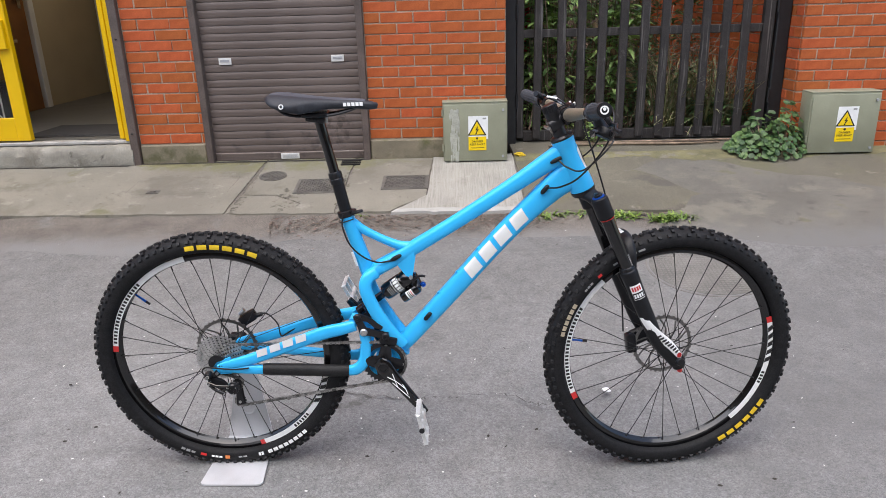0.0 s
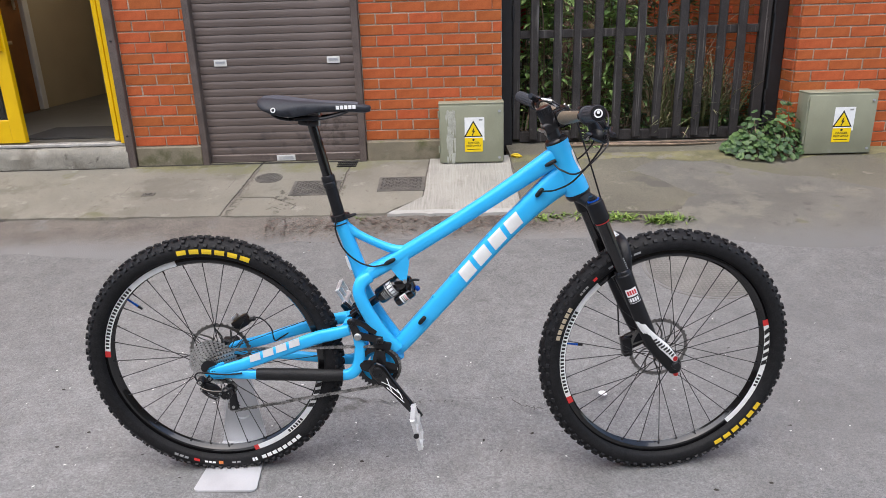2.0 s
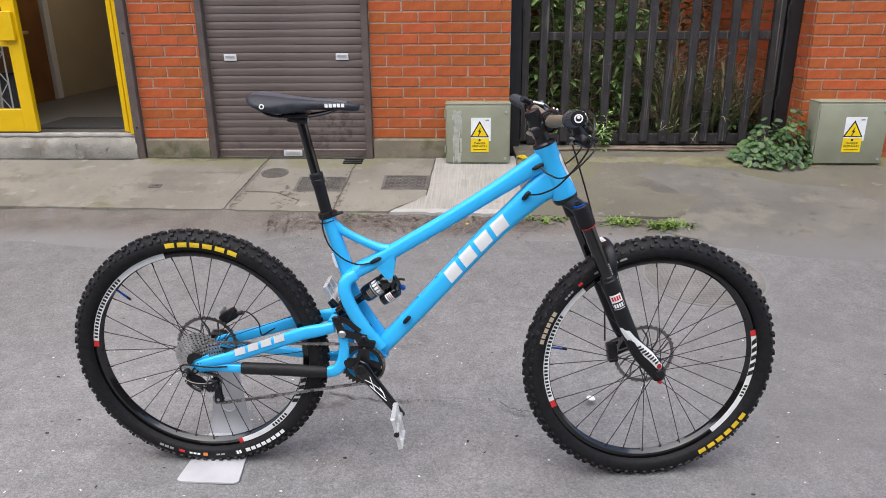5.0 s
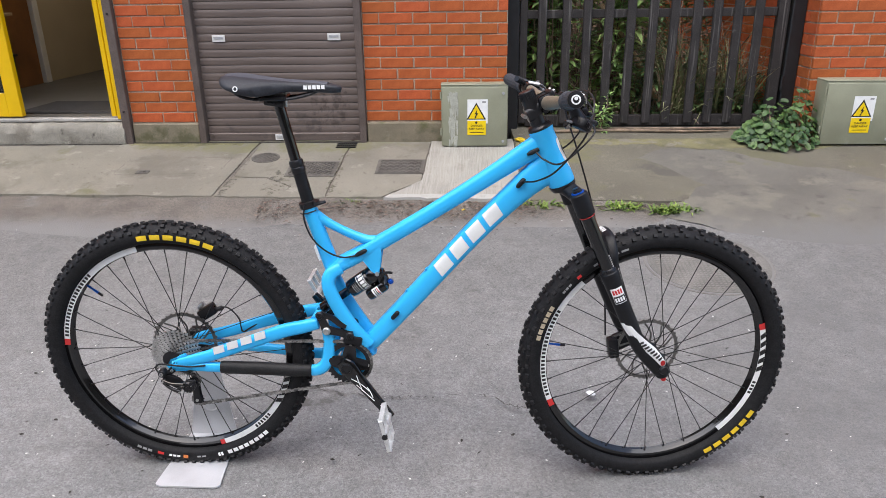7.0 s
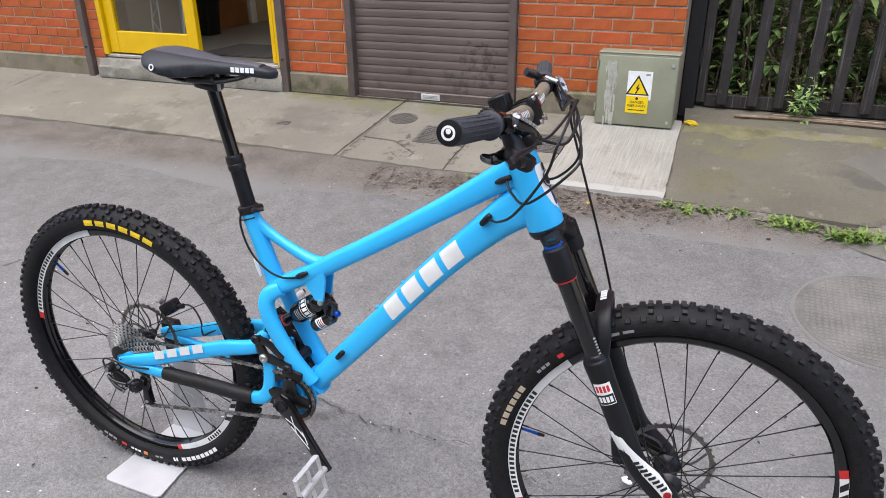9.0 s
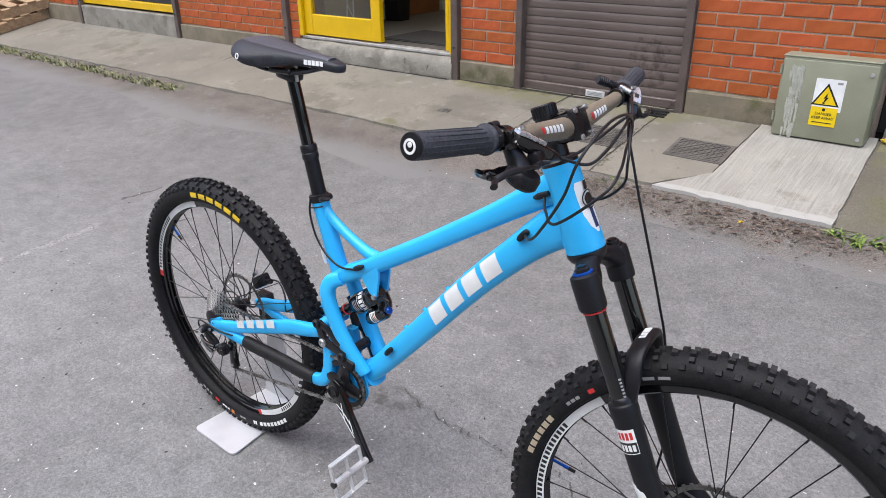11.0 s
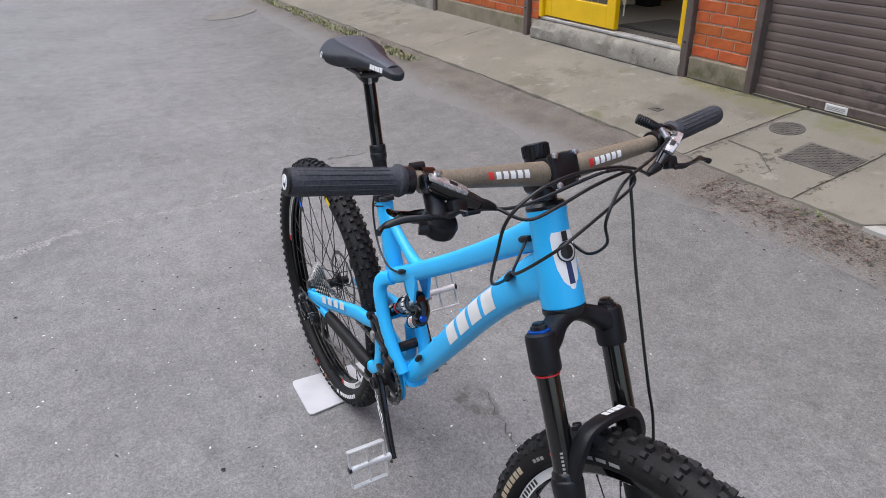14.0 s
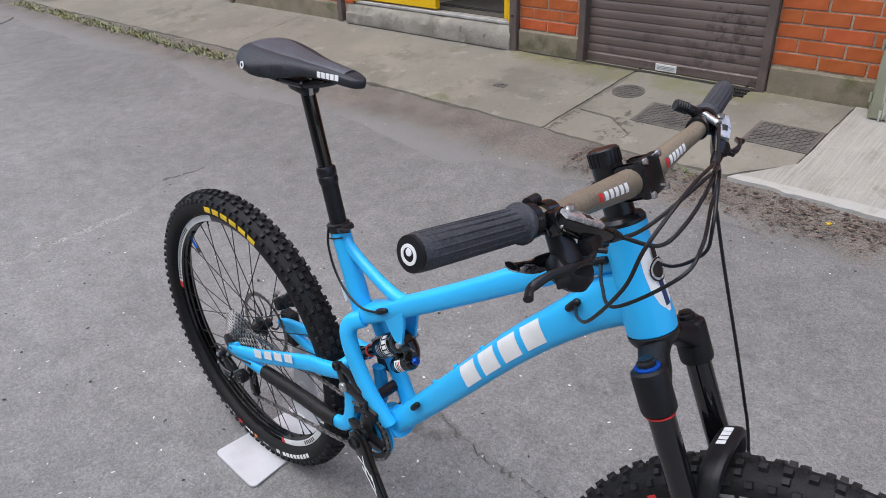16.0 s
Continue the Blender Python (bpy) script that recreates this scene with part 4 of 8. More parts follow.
for x in (-3.62, -3.95):
    b = B()
    for dx in (-0.045, 0.045):
        tube(b, (x + dx, 5.42, FZ), (x + dx * 0.6, 5.46, FZ + 0.65), 0.006, n=8)
    for k in range(5):
        s_ = 1 if k % 2 else -1
        tube(b, (x - 0.04 * s_, 5.425, FZ + 0.08 + 0.11 * k), (x + 0.04 * s_, 5.43, FZ + 0.19 + 0.11 * k), 0.004, n=6)
    part("trestle", b, WHITEP, table)
for k, (x, w, h) in enumerate(((-3.93, 0.14, 0.07), (-3.77, 0.14, 0.09), (-3.62, 0.12, 0.03))):
    t = thing("paper_stack", "stack of grey and white printed papers on the table", "papers", group="papers on the table")
    for j in range(int(h / 0.02) + 1):
        part("bundle", box(B(), (x + random.uniform(-0.01, 0.01), 5.45, FZ + 0.683 + j * 0.02), (w, 0.2, 0.018), bevel=0.002), WHITEP if k == 0 else GREYBOX, t)

# added lamp inside: a plain, unseen ceiling fitting that brightens the room
lamp = thing("ceiling_light", "white ceiling light added out of view inside the doorway", "lamp")
part("shade", lathe(B(), [(0.15, 0), (0.15, 0.04), (0.1, 0.06)], (-3.3, 6.9, 2.63), (0, 0, 1), 24), WHITEP, lamp)
pl = new("room_fill_light", bpy.data.lights.new("room_fill_light", "AREA"))
pl.data.shape, pl.data.size, pl.data.energy, pl.data.color = "DISK", 0.28, 3.0, (1.0, 0.86, 0.66)
pl.matrix_world = look((-3.3, 6.9, 2.61), (-3.3, 6.9, 0))

# ---- shop window further along ----
win = tagged(new("window_1"), "shop window in a yellow frame above a pale concrete plinth", "window", kind="structure")
part("window_sill", box(B(), (-6.73, WALL + 0.06, 0.385), (1.9, 0.17, 0.24), bevel=0.01), STEPCON, win, "pale concrete plinth")
WZ = 0.56
bars("window_frame", win, [((-6.73, DY, WZ), (1.9, 0.07, 0.07)), ((-6.73, DY, 2.4), (1.9, 0.07, 0.07)), ((-5.8, DY, 1.48), (0.05, 0.07, 1.77)), ((-7.66, DY, 1.48), (0.05, 0.07, 1.77))], YELLOW)
part("pane", box(B(), (-6.73, DY + 0.01, 1.48), (1.81, 0.008, 1.76)), GLOSS, win, "dark glass with stickers")
b = B()
prism(b, [(-6.75 + 0.52 * math.cos(a), 0.93 + 0.26 * math.sin(a)) for a in [2 * math.pi * i / 40 for i in range(40)]], lambda x, z, h: V((x, DY - 0.001 - h, z)), 0.004)
sticker = part("oval_sticker", b, WHITE, win, "white oval sticker")
part("sticker_bar", box(B(), (-6.75, DY - 0.006, 0.82), (0.5, 0.004, 0.07)), REDINK, sticker)
wall_box("wall_behind_window", -7.7, -5.7, WALL + 0.24, WALL + 0.3, 0.2, 2.6, label="dark wall behind the shop window")

# ---- pallets ----
def pallet(m):
    t = thing("pallet", "broken pale timber pallet lying on the pavement", "pallet", group="pallets")
    for i in range(5):
        part("deck_board", box(B(), (0, -0.4 + 0.2 * i, 0.11), (1.0, 0.1, 0.02), bevel=0.003), PALLET, t)
    for x in (-0.45, 0, 0.45):
        part("bearer", box(B(), (x, 0, 0.06), (0.09, 0.92, 0.08), bevel=0.003), PALLET, t)
        part("bottom_board", box(B(), (x, 0, 0.011), (0.1, 0.92, 0.018), bevel=0.002), PALLET, t)
    t.matrix_world = m
    return t


pa = pallet(pose(-9.0, 4.45, pave_z(4.45) + 0.02, 9, 0, 12))
copy_thing(pa, pose(-9.05, 4.5, pave_z(4.5) + 0.14, 10, 3, -4))

# ---- waste skip far down the lane, scraps by the pallets ----
skip = thing("waste_skip", "yellow steel waste skip with a dark end panel", "skip")


def trough(b, x0, x1, y0, y1, z0, z1, flare, wall):
    """An open box that widens upwards, with thick walls."""
    def ring(z, o):
        f = flare * (z - z0) / (z1 - z0) - o
        return [b.verts.new((x, y, z)) for x, y in ((x0 - f, y0 - f * 0.4), (x1 + f, y0 - f * 0.4), (x1 + f, y1 + f * 0.4), (x0 - f, y1 + f * 0.4))]
    faces_from(b, [ring(z0, 0), ring(z1, 0), ring(z1, wall), ring(z0 + wall, wall)])


b = B()
trough(b, -16.6, -13.6, 1.02, 2.4, 0.08, 1.25, 0.35, 0.03)
part("skip_body", b, SKIPM, skip)
lean_ = lambda y, z, h: V((-13.6 + 0.35 * (z - 0.08) / 1.17 + 0.002 + h, y, z))
part("end_panel", prism(B(), [(1.36, 0.03), (2.28, 0.03), (2.28, 1.1), (1.36, 1.1)], lean_, 0.07), MATTE, skip, "dark end panel")
for y in (1.30, 2.36):
    part("rib", prism(B(), [(y - 0.03, 0.1), (y + 0.03, 0.1), (y + 0.03, 1.2), (y - 0.03, 1.2)], lean_, 0.06), SKIPM, skip)
for y in (1.16, 2.26):
    part("base_rail", box(B(), (-15.1, y, 0.045), (2.9, 0.1, 0.08), bevel=0.01), MATTE, skip)
part("rim", prism(B(), [(0.9, 1.2), (2.52, 1.2), (2.52, 1.27), (0.9, 1.27)], lambda y, z, h: V((-13.27 + h, y, z)), 0.06), SKIPM, skip)
bagw = thing("plastic_sheet", "torn white plastic sheet lying in the lane", "litter")
b = B()
gg = [[b.verts.new((-12.2 + j * 0.05 + 0.05 * noise.noise((i, j, 3)), 2.85 + i * 0.05 + 0.03 * noise.noise((i, j, 9)), 0.05 + 0.04 * noise.noise((i * 0.7, j * 0.7, 5)) + (0.14 if i == 4 and j == 3 else 0))) for j in range(4)] for i in range(9)]
for i in range(8):
    for j in range(3):
        b.faces.new((gg[i][j], gg[i + 1][j], gg[i + 1][j + 1], gg[i][j + 1]))
part("sheet", b, WHITE, bagw, smooth=30)
card = thing("cardboard_box", "flattened brown cardboard box leaning on the pavement", "box")
part("flap", box(B(), (0, 0, 0.16), (0.45, 0.012, 0.32), bevel=0.002), CARDM, card, m=pose(-10.0, 4.52, pave_z(4.52), -24, 0, 62))
part("panel", box(B(), (0, 0, 0.012), (0.5, 0.4, 0.012), bevel=0.002), CARDM, card, m=pose(-10.25, 4.55, pave_z(4.55), 9, 0, 30))

# ---- gate and passage ----
GY = 5.10
gate = thing("timber_gate", "weathered black timber slat gate in a dark frame", "gate")
random.seed(9)
BX = [0.525, 0.684, 0.8235, 0.964, 1.109, 1.2535, 1.392, 1.5325, 1.6675, 1.802, 1.9345]
for i, x in enumerate(BX):
    b = B()
    box(b, (0, 0, 0), (0.058, 0.028, 1.95), bevel=0.006)
    part("slat", b, GATEM, gate, m=pose(x + random.uniform(-0.004, 0.004), GY - 0.03 + random.uniform(-0.004, 0.004), 0.375 + 0.975, random.uniform(-0.4, 0.4), random.uniform(-0.5, 0.5), random.uniform(-3, 3)))
bars("rail", gate, [((1.24, GY + 0.006, 1.10), (1.63, 0.04, 0.055)), ((1.24, GY + 0.006, 0.392), (1.63, 0.045, 0.075)), ((1.24, GY + 0.006, 2.22), (1.63, 0.04, 0.06))], GATEM)
bars("stile", gate, [((0.401, GY, 1.36), (0.05, 0.05, 1.96)), ((2.092, GY, 1.36), (0.07, 0.05, 1.96))], GATEM)
for x, w in ((0.3295, 0.084), (2.186, 0.088)):
    t = thing("gate_post", "black painted square steel gate post", "post", group="gate posts")
    part("shaft", box(B(), (x, GY + 0.01, 1.45), (w, 0.1, 2.4), bevel=0.006), POSTM, t)
    part("cap", box(B(), (x, GY + 0.01, 2.66), (w + 0.02, 0.12, 0.02), bevel=0.004), POSTM, t)
    for z in (0.6, 1.2, 1.9):
        part("hinge", tube(B(), (x + (0.046 if x < 1 else -0.05), GY - 0.045, z), (x + (0.046 if x < 1 else -0.05), GY - 0.045, z + 0.09), 0.009, n=10), POSTM, t)
stk = thing("fallen_stick", "long dry sticks lying under the gate", "stick")
part("stick", sweep(B(), [(0.6, 4.97, 0.338, 0.010), (1.0, 4.99, 0.340, 0.012), (1.5, 4.96, 0.338, 0.009), (1.8, 4.98, 0.338, 0.005)], 3, 8), DEADM, stk)
part("stick", sweep(B(), [(0.8, 5.02, 0.347, 0.008), (1.3, 5.01, 0.346, 0.009), (1.9, 5.03, 0.347, 0.005)], 3, 8), DEADM, stk)
b = B()
g2 = [[b.verts.new((0.28 + i * 0.17, 5.05 + j * 0.2, 0.3 + 0.06 * noise.noise((i * 0.6, j * 0.5, 2)) + 0.012 * j)) for j in range(24)] for i in range(13)]
for i in range(12):
    for j in range(23):
        b.faces.new((g2[i][j], g2[i + 1][j], g2[i + 1][j + 1], g2[i][j + 1]))
tagged(part("passage_earth", b, EARTHSHADE), "dark earth floor of the overgrown passage", "soil", kind="structure")


def leaf(b, base, d, n_, L, W, fold=0.25, tip=0.2):
    """One folded leaf blade: six faces, pointed, drooping at the tip."""
    d = V(d).normalized()
    s = d.cross(V(n_)).normalized()
    u = s.cross(d)
    pts = [V(base), V(base) + d * L * 0.35, V(base) + d * L * 0.7 - u * L * tip * 0.4, V(base) + d * L - u * L * tip]
    mid = [b.verts.new(p) for p in pts]
    for sg in (-1, 1):
        e = [b.verts.new(pts[1] + s * sg * W * 0.5 + u * W * fold), b.verts.new(pts[2] + s * sg * W * 0.42 + u * W * fold)]
        b.faces.new((mid[0], mid[1], e[0]))
        b.faces.new((mid[1], mid[2], e[1], e[0]))
        b.faces.new((mid[2], mid[3], e[1]))


def rnd(a, c):
    return random.uniform(a, c)


def shrub(name, label, stems, leaf_size, mat, seed, cat="shrub", whorl=False):
    """Stems (base, lean, height) with lance leaves along them, or bunched in whorls."""
    random.seed(seed)
    t = thing(name, label, cat)
    bs, bl_ = B(), B()
    for (x, y, z), (lx, ly_), h, dens in stems:
        pts = [(x + lx * q + 0.05 * noise.noise((x * 9, q * 3, seed)), y + ly_ * q, z + h * q, 0.006 * (1.2 - q)) for q in (0, 0.25, 0.5, 0.75, 1.0)]
        sweep(bs, pts, 2, 6)
        sp = spline(pts, 12)
        for k_, p in enumerate(sp[int(len(sp) * 0.12):]):
            if whorl and k_ % 5 and k_ < len(sp) * 0.88 - 4:
                continue
            for _ in range(dens * (3 if whorl else 1)):
                a = rnd(0, 6.283)
                d = (math.cos(a), math.sin(a), rnd(-0.3, 0.7))
                L = leaf_size * rnd(0.6, 1.25)
                leaf(bl_, V(p[:3]) + V(d) * rnd(0.005, 0.05), d, (0, 0, 1), L, L * rnd(0.28, 0.44), tip=rnd(0.1, 0.4))
    tagged(part("stem_tangle", bs, DEADM, t), kind="stuff")
    tagged(part("leaves", bl_, mat, t, smooth=80), kind="stuff")
    return t


random.seed(21)
shrub("tall_weed", "tall leafy green weed growing behind the gate", [((rnd(0.46, 1.12), rnd(5.2, 5.5), 0.3), (rnd(-0.15, 0.2), rnd(-0.1, 0.1)), rnd(0.6, 1.9), 2) for _ in range(26)], 0.115, LEAF, 3, whorl=True)
shrub("tall_weed", "leafy green weed at the foot of the gate", [((0.93 + rnd(-0.03, 0.05), GY - 0.07, 0.31), (rnd(-0.03, 0.06), -0.03), rnd(0.10, 0.30), 1) for _ in range(3)], 0.05, LEAF, 4)
random.seed(22)
shrub("creeper", "dark green creeper on the passage wall", [((rnd(0.36, 0.7), rnd(5.3, 6.6), 0.3), (rnd(-0.1, 0.1), 0.1), rnd(1.0, 2.3), 3) for _ in range(14)], 0.09, IVY, 5)
# creeper added as a dark backdrop, so the far passage reads as gloomy
random.seed(24)
shrub("creeper", "dense dark green creeper added to darken the back of the passage", [((rnd(0.5, 2.2), rnd(6.2, 7.2), 0.3), (rnd(-0.2, 0.2), 0.1), rnd(1.2, 2.6), 3) for _ in range(34)], 0.08, IVY, 15)
random.seed(23)
shrub("creeper", "dark green creeper at the foot of the gate post", [((rnd(1.85, 2.15), rnd(5.16, 5.4), 0.3), (rnd(-0.1, 0.1), 0), rnd(0.15, 0.45), 3) for _ in range(6)], 0.06, IVY, 6)

# ivy clump by the cabinet
random.seed(31)
ivy = thing("ivy_clump", "low clump of broad green leaves beside the cabinet", "plant")
bs, bl_ = B(), B()


def round_leaf(b, c_, n_, L):
    """A broad heart-shaped leaf, cupped, facing n_."""
    n_ = V(n_).normalized()
    e1 = n_.cross(V((rnd(-1, 1), rnd(-1, 1), rnd(-1, 1)))).normalized()
    e2 = n_.cross(e1)
    mid = b.verts.new(V(c_))
    rim_ = []
    for q_, rr in ((0, 1.05), (40, 0.98), (85, 0.9), (130, 0.95), (165, 0.9), (180, 0.55), (195, 0.9), (230, 0.95), (275, 0.9), (320, 0.98)):
        a_ = radians(q_)
        rim_.append(b.verts.new(V(c_) + (e1 * math.cos(a_) + e2 * math.sin(a_) * 0.85) * L * rr * 0.5 + n_ * L * (0.10 * abs(math.sin(a_)) + rnd(-0.03, 0.03))))
    for u, v in zip(rim_, rim_[1:] + rim_[:1]):
        b.faces.new((mid, u, v))


for _ in range(600):
    a, r_ = rnd(0, 6.283), rnd(0, 1) ** 0.5
    x, y = 2.055 + 0.27 * r_ * math.cos(a), 4.80 + 0.19 * r_ * math.sin(a)
    h = 0.02 + (0.12 + 0.10 * steps(x, 1.9, 2.15)) * (1 - r_ ** 4) * (0.85 + 1.1 * noise.noise((x * 11, y * 11, 4))) * rnd(0.35, 1.1)
    p = V((x, y, pave_z(y) + max(0.015, h)))
    round_leaf(bl_, p, (math.cos(a) * r_ * 0.7 + rnd(-0.45, 0.45), -0.45 + math.sin(a) * r_ * 0.5 + rnd(-0.4, 0.4), 0.8 + rnd(-0.2, 0.3)), rnd(0.030, 0.058))
    if _ % 6 == 0:
        tube(bs, (2.10 + 0.1 * math.cos(a), 4.76, pave_z(4.76)), p, 0.003, 0.002, 5)
tagged(part("stem_tangle", bs, DEADM, ivy), kind="stuff")
tagged(part("leaves", bl_, IVY, ivy, smooth=80), kind="stuff")


def blades(name, label, count, where, L, W, mat, seed, cat="grass"):
    random.seed(seed)
    b = B()
    for _ in range(count):
        x, y, z, a, ln, up = where()
        pts = []
        for q in (0, 0.35, 0.7, 1.0):
            o = ln * (q ** 1.7)
            pts.append(V((x + math.cos(a) * o, y + math.sin(a) * o, z + up * (q - 0.45 * q ** 3 * ln / max(up, 0.05)))))
        s = V((-math.sin(a), math.cos(a), 0))
        w = W * rnd(0.6, 1.2)
        vs = [(b.verts.new(p + s * w * k_), b.verts.new(p - s * w * k_)) for p, k_ in zip(pts, (0.5, 0.6, 0.4, 0.06))]
        for c, d in zip(vs, vs[1:]):
            b.faces.new((c[0], d[0], d[1], c[1]))
    return tagged(part(name, b, mat, smooth=80), label, cat, kind="stuff")


def sedge():
    cx = random.choice((1.45, 1.62, 1.8, 1.95, 1.55, 1.75))
    return cx + rnd(-0.07, 0.07), rnd(5.2, 5.6), 0.3, rnd(0, 6.283), rnd(0.15, 0.55), rnd(0.35, 0.8)


blades("long_grass", "tufts of long green grass behind the gate", 430, sedge, 1, 0.010, GRASSM, 41)


def deadgrass():
    return rnd(0.6, 2.1), rnd(5.2, 6.4), 0.3, rnd(0, 6.283), rnd(0.05, 0.35), rnd(0.15, 0.75)


blades("dead_grass", "tangle of dry brown stems behind the gate", 900, deadgrass, 1, 0.008, DEADM, 42)
random.seed(43)
brush = thing("brushwood", "tangle of bare brown branches behind the gate", "branches")
b = B()
for _ in range(190):
    x, y, z = rnd(0.5, 2.1), rnd(5.24, 6.8), rnd(0.3, 0.9)
    dx, dy, dz = rnd(-0.5, 0.5), rnd(-0.3, 0.3), rnd(0.1, 1.5) * (1.25 - 0.5 * x)
    r_ = rnd(0.002, 0.007)
    sweep(b, [(x, y, z, r_), (x + dx * 0.5 + rnd(-0.1, 0.1), y + dy * 0.5, z + dz * 0.6, r_ * 0.8), (x + dx, y + dy, z + dz, r_ * 0.4)], 4, 5)
tagged(part("twig_tangle", b, DEADM, brush), kind="stuff")
part("branch", sweep(B(), [(0.95, 5.35, 1.15, 0.016), (1.2, 5.3, 0.8, 0.02), (1.42, 5.25, 0.42, 0.024)], 4, 8), PALLET, brush, "bare cut branch leaning across")
random.seed(44)
b = B()
for _ in range(1500):
    x, y = rnd(0.45, 2.1), rnd(5.14, 5.9)
    z = 0.31 + 0.5 * rnd(0, 1) ** 3
    leaf(b, (x, y, z), (rnd(-1, 1), rnd(-1, 1), rnd(-0.4, 0.4)), (rnd(-0.4, 0.4), rnd(-0.6, 0.2), 1), rnd(0.02, 0.055), rnd(0.012, 0.03))
tagged(part("dead_leaves", b, LITTER, brush), kind="stuff")
shrub("creeper", "dark green creeper among dry stems behind the gate", [((rnd(1.0, 2.1), rnd(5.2, 5.7), 0.3), (rnd(-0.25, 0.25), rnd(-0.1, 0.1)), rnd(0.2, 0.75), 2) for _ in range(14)], 0.06, IVY, 8)
pipe = thing("downpipe", "narrow red painted pipe behind the gate", "pipe")
part("pipe", tube(B(), (0.492, 5.6, 0.95), (0.492, 5.6, 3.0), 0.018, n=12), REDINK, pipe)
part("bracket", box(B(), (0.47, 5.61, 1.9), (0.08, 0.04, 0.03), bevel=0.003), POSTM, pipe)


# ---- electricity cabinets ----
def cabinet(x, yf, z0, w, h, depth, label, stain):
    t = thing("electricity_cabinet", label, "cabinet", group="electricity cabinets")
    b = B()
    box(b, (x, yf + depth / 2, z0 + h / 2 + 0.02), (w, depth, h - 0.02), bevel=0.006, segs=2)
    part("body", b, CABM, t)
    part("door", box(B(), (x + 0.002, yf - 0.003, z0 + h / 2 + 0.012), (w - 0.012, 0.014, h - 0.035), bevel=0.004, segs=2), CABM, t)
    # recessed plinth coloured near black for the shadow gap under the cabinet
    part("plinth", box(B(), (x, yf + depth / 2 + 0.022, z0 + 0.01), (w - 0.03, depth, 0.05)), EARTHSHADE, t)
    part("lid", box(B(), (x, yf + depth / 2, z0 + h + 0.009), (w + 0.004, depth + 0.008, 0.008), bevel=0.003), CABM, t)
    for dx, dz in ((w / 2 - 0.03, h - 0.045), (w / 2 - 0.03, 0.06)):
        part("lock", tube(B(), (x + dx, yf - 0.009, z0 + dz), (x + dx, yf - 0.017, z0 + dz), 0.0085, n=12), GREYBOX, t)
    for dz in (0.1, h - 0.08):
        part("hinge", tube(B(), (x - w / 2 - 0.002, yf - 0.004, z0 + dz), (x - w / 2 - 0.002, yf - 0.004, z0 + dz + 0.045), 0.006, n=8), CABM, t)
    if stain:
        b = B()
        random.seed(3)
        for k in range(90):
            sx = x - w / 2 + 0.082 + random.gauss(0, 0.015)
            z1 = z0 + h - 0.03 - 0.32 * rnd(0, 1) ** 1.4
            L = rnd(0.02, 0.12)
            prism(b, [(sx - rnd(0.002, 0.010), z1), (sx + rnd(0.002, 0.010), z1 - 0.004), (sx + rnd(-0.003, 0.004), z1 - L)], lambda p, q, hh: V((p, yf - 0.0102 - hh - k * 0.00004, q)), 0.0006)
        tagged(part("lime_stain", b, STAINM, t, "pale streaks run down the door"), kind="stuff")
    # warning sign: white plate, black-edged triangle with a bolt, yellow panel
    at = lambda cx, cz, o: (lambda p, q, hh: V((cx + p, yf - 0.0105 - o - hh, cz + q)))
    sx, sz = x + 0.012, z0 + h * 0.5
    sg = part("sign_plate", prism(B(), [(-0.062, -0.03), (0.07, -0.03), (0.07, 0.125), (-0.062, 0.125)], at(sx + 0.004, sz, 0), 0.0015), WHITE, t, "white warning sign")
    tri = lambda s: [(-s, -s * 0.577), (s, -s * 0.577), (0, s * 1.155)]
    part("triangle_edge", prism(B(), tri(0.063), at(sx, sz + 0.032, 0.0017), 0.0008), SIGNK, sg)
    part("triangle", prism(B(), tri(0.05), at(sx, sz + 0.031, 0.0027), 0.0008), SIGNY, sg)
    part("bolt", prism(B(), [(0.006, 0.034), (-0.012, 0.002), (-0.002, 0.004), (-0.01, -0.018), (-0.013, -0.012), (-0.011, -0.027), (0.0, -0.018), (-0.005, -0.017), (0.012, 0.010), (0.001, 0.008)], at(sx + 0.001, sz + 0.028, 0.0037), 0.0008), SIGNK, sg)
    part("panel", prism(B(), [(-0.058, -0.105), (0.062, -0.105), (0.062, -0.012), (-0.058, -0.012)], at(sx, sz, 0.0017), 0.001), SIGNY, t, "yellow warning panel")
    up = Matrix.Rotation(radians(90), 4, "X")
    for tx, dz, ss in (("DANGER", -0.045, 0.019), ("KEEP AWAY", -0.065, 0.0185)):
        words(tx, ss, SIGNK, Matrix.Translation((sx + 0.002, yf - 0.0138, sz + dz)) @ up, t)
    part("small_print", prism(B(), [(-0.045, -0.002), (0.045, -0.002), (0.045, 0.002), (-0.045, 0.002)], at(sx + 0.002, sz - 0.088, 0.0027), 0.0006), SIGNK, sg)
    part("emblem", prism(B(), [(-0.012, -0.005), (0.012, -0.005), (0.012, 0.005), (-0.012, 0.005)], at(sx + 0.05, sz + 0.108, 0.0017), 0.0008), GREYINK, sg)
    part("symbol", prism(B(), [(0.008 * math.cos(a), 0.008 * math.sin(a)) for a in [k_ * 0.785 for k_ in range(8)]], at(sx, sz - 0.024, 0.0027), 0.0006), SIGNK, sg)
    return t


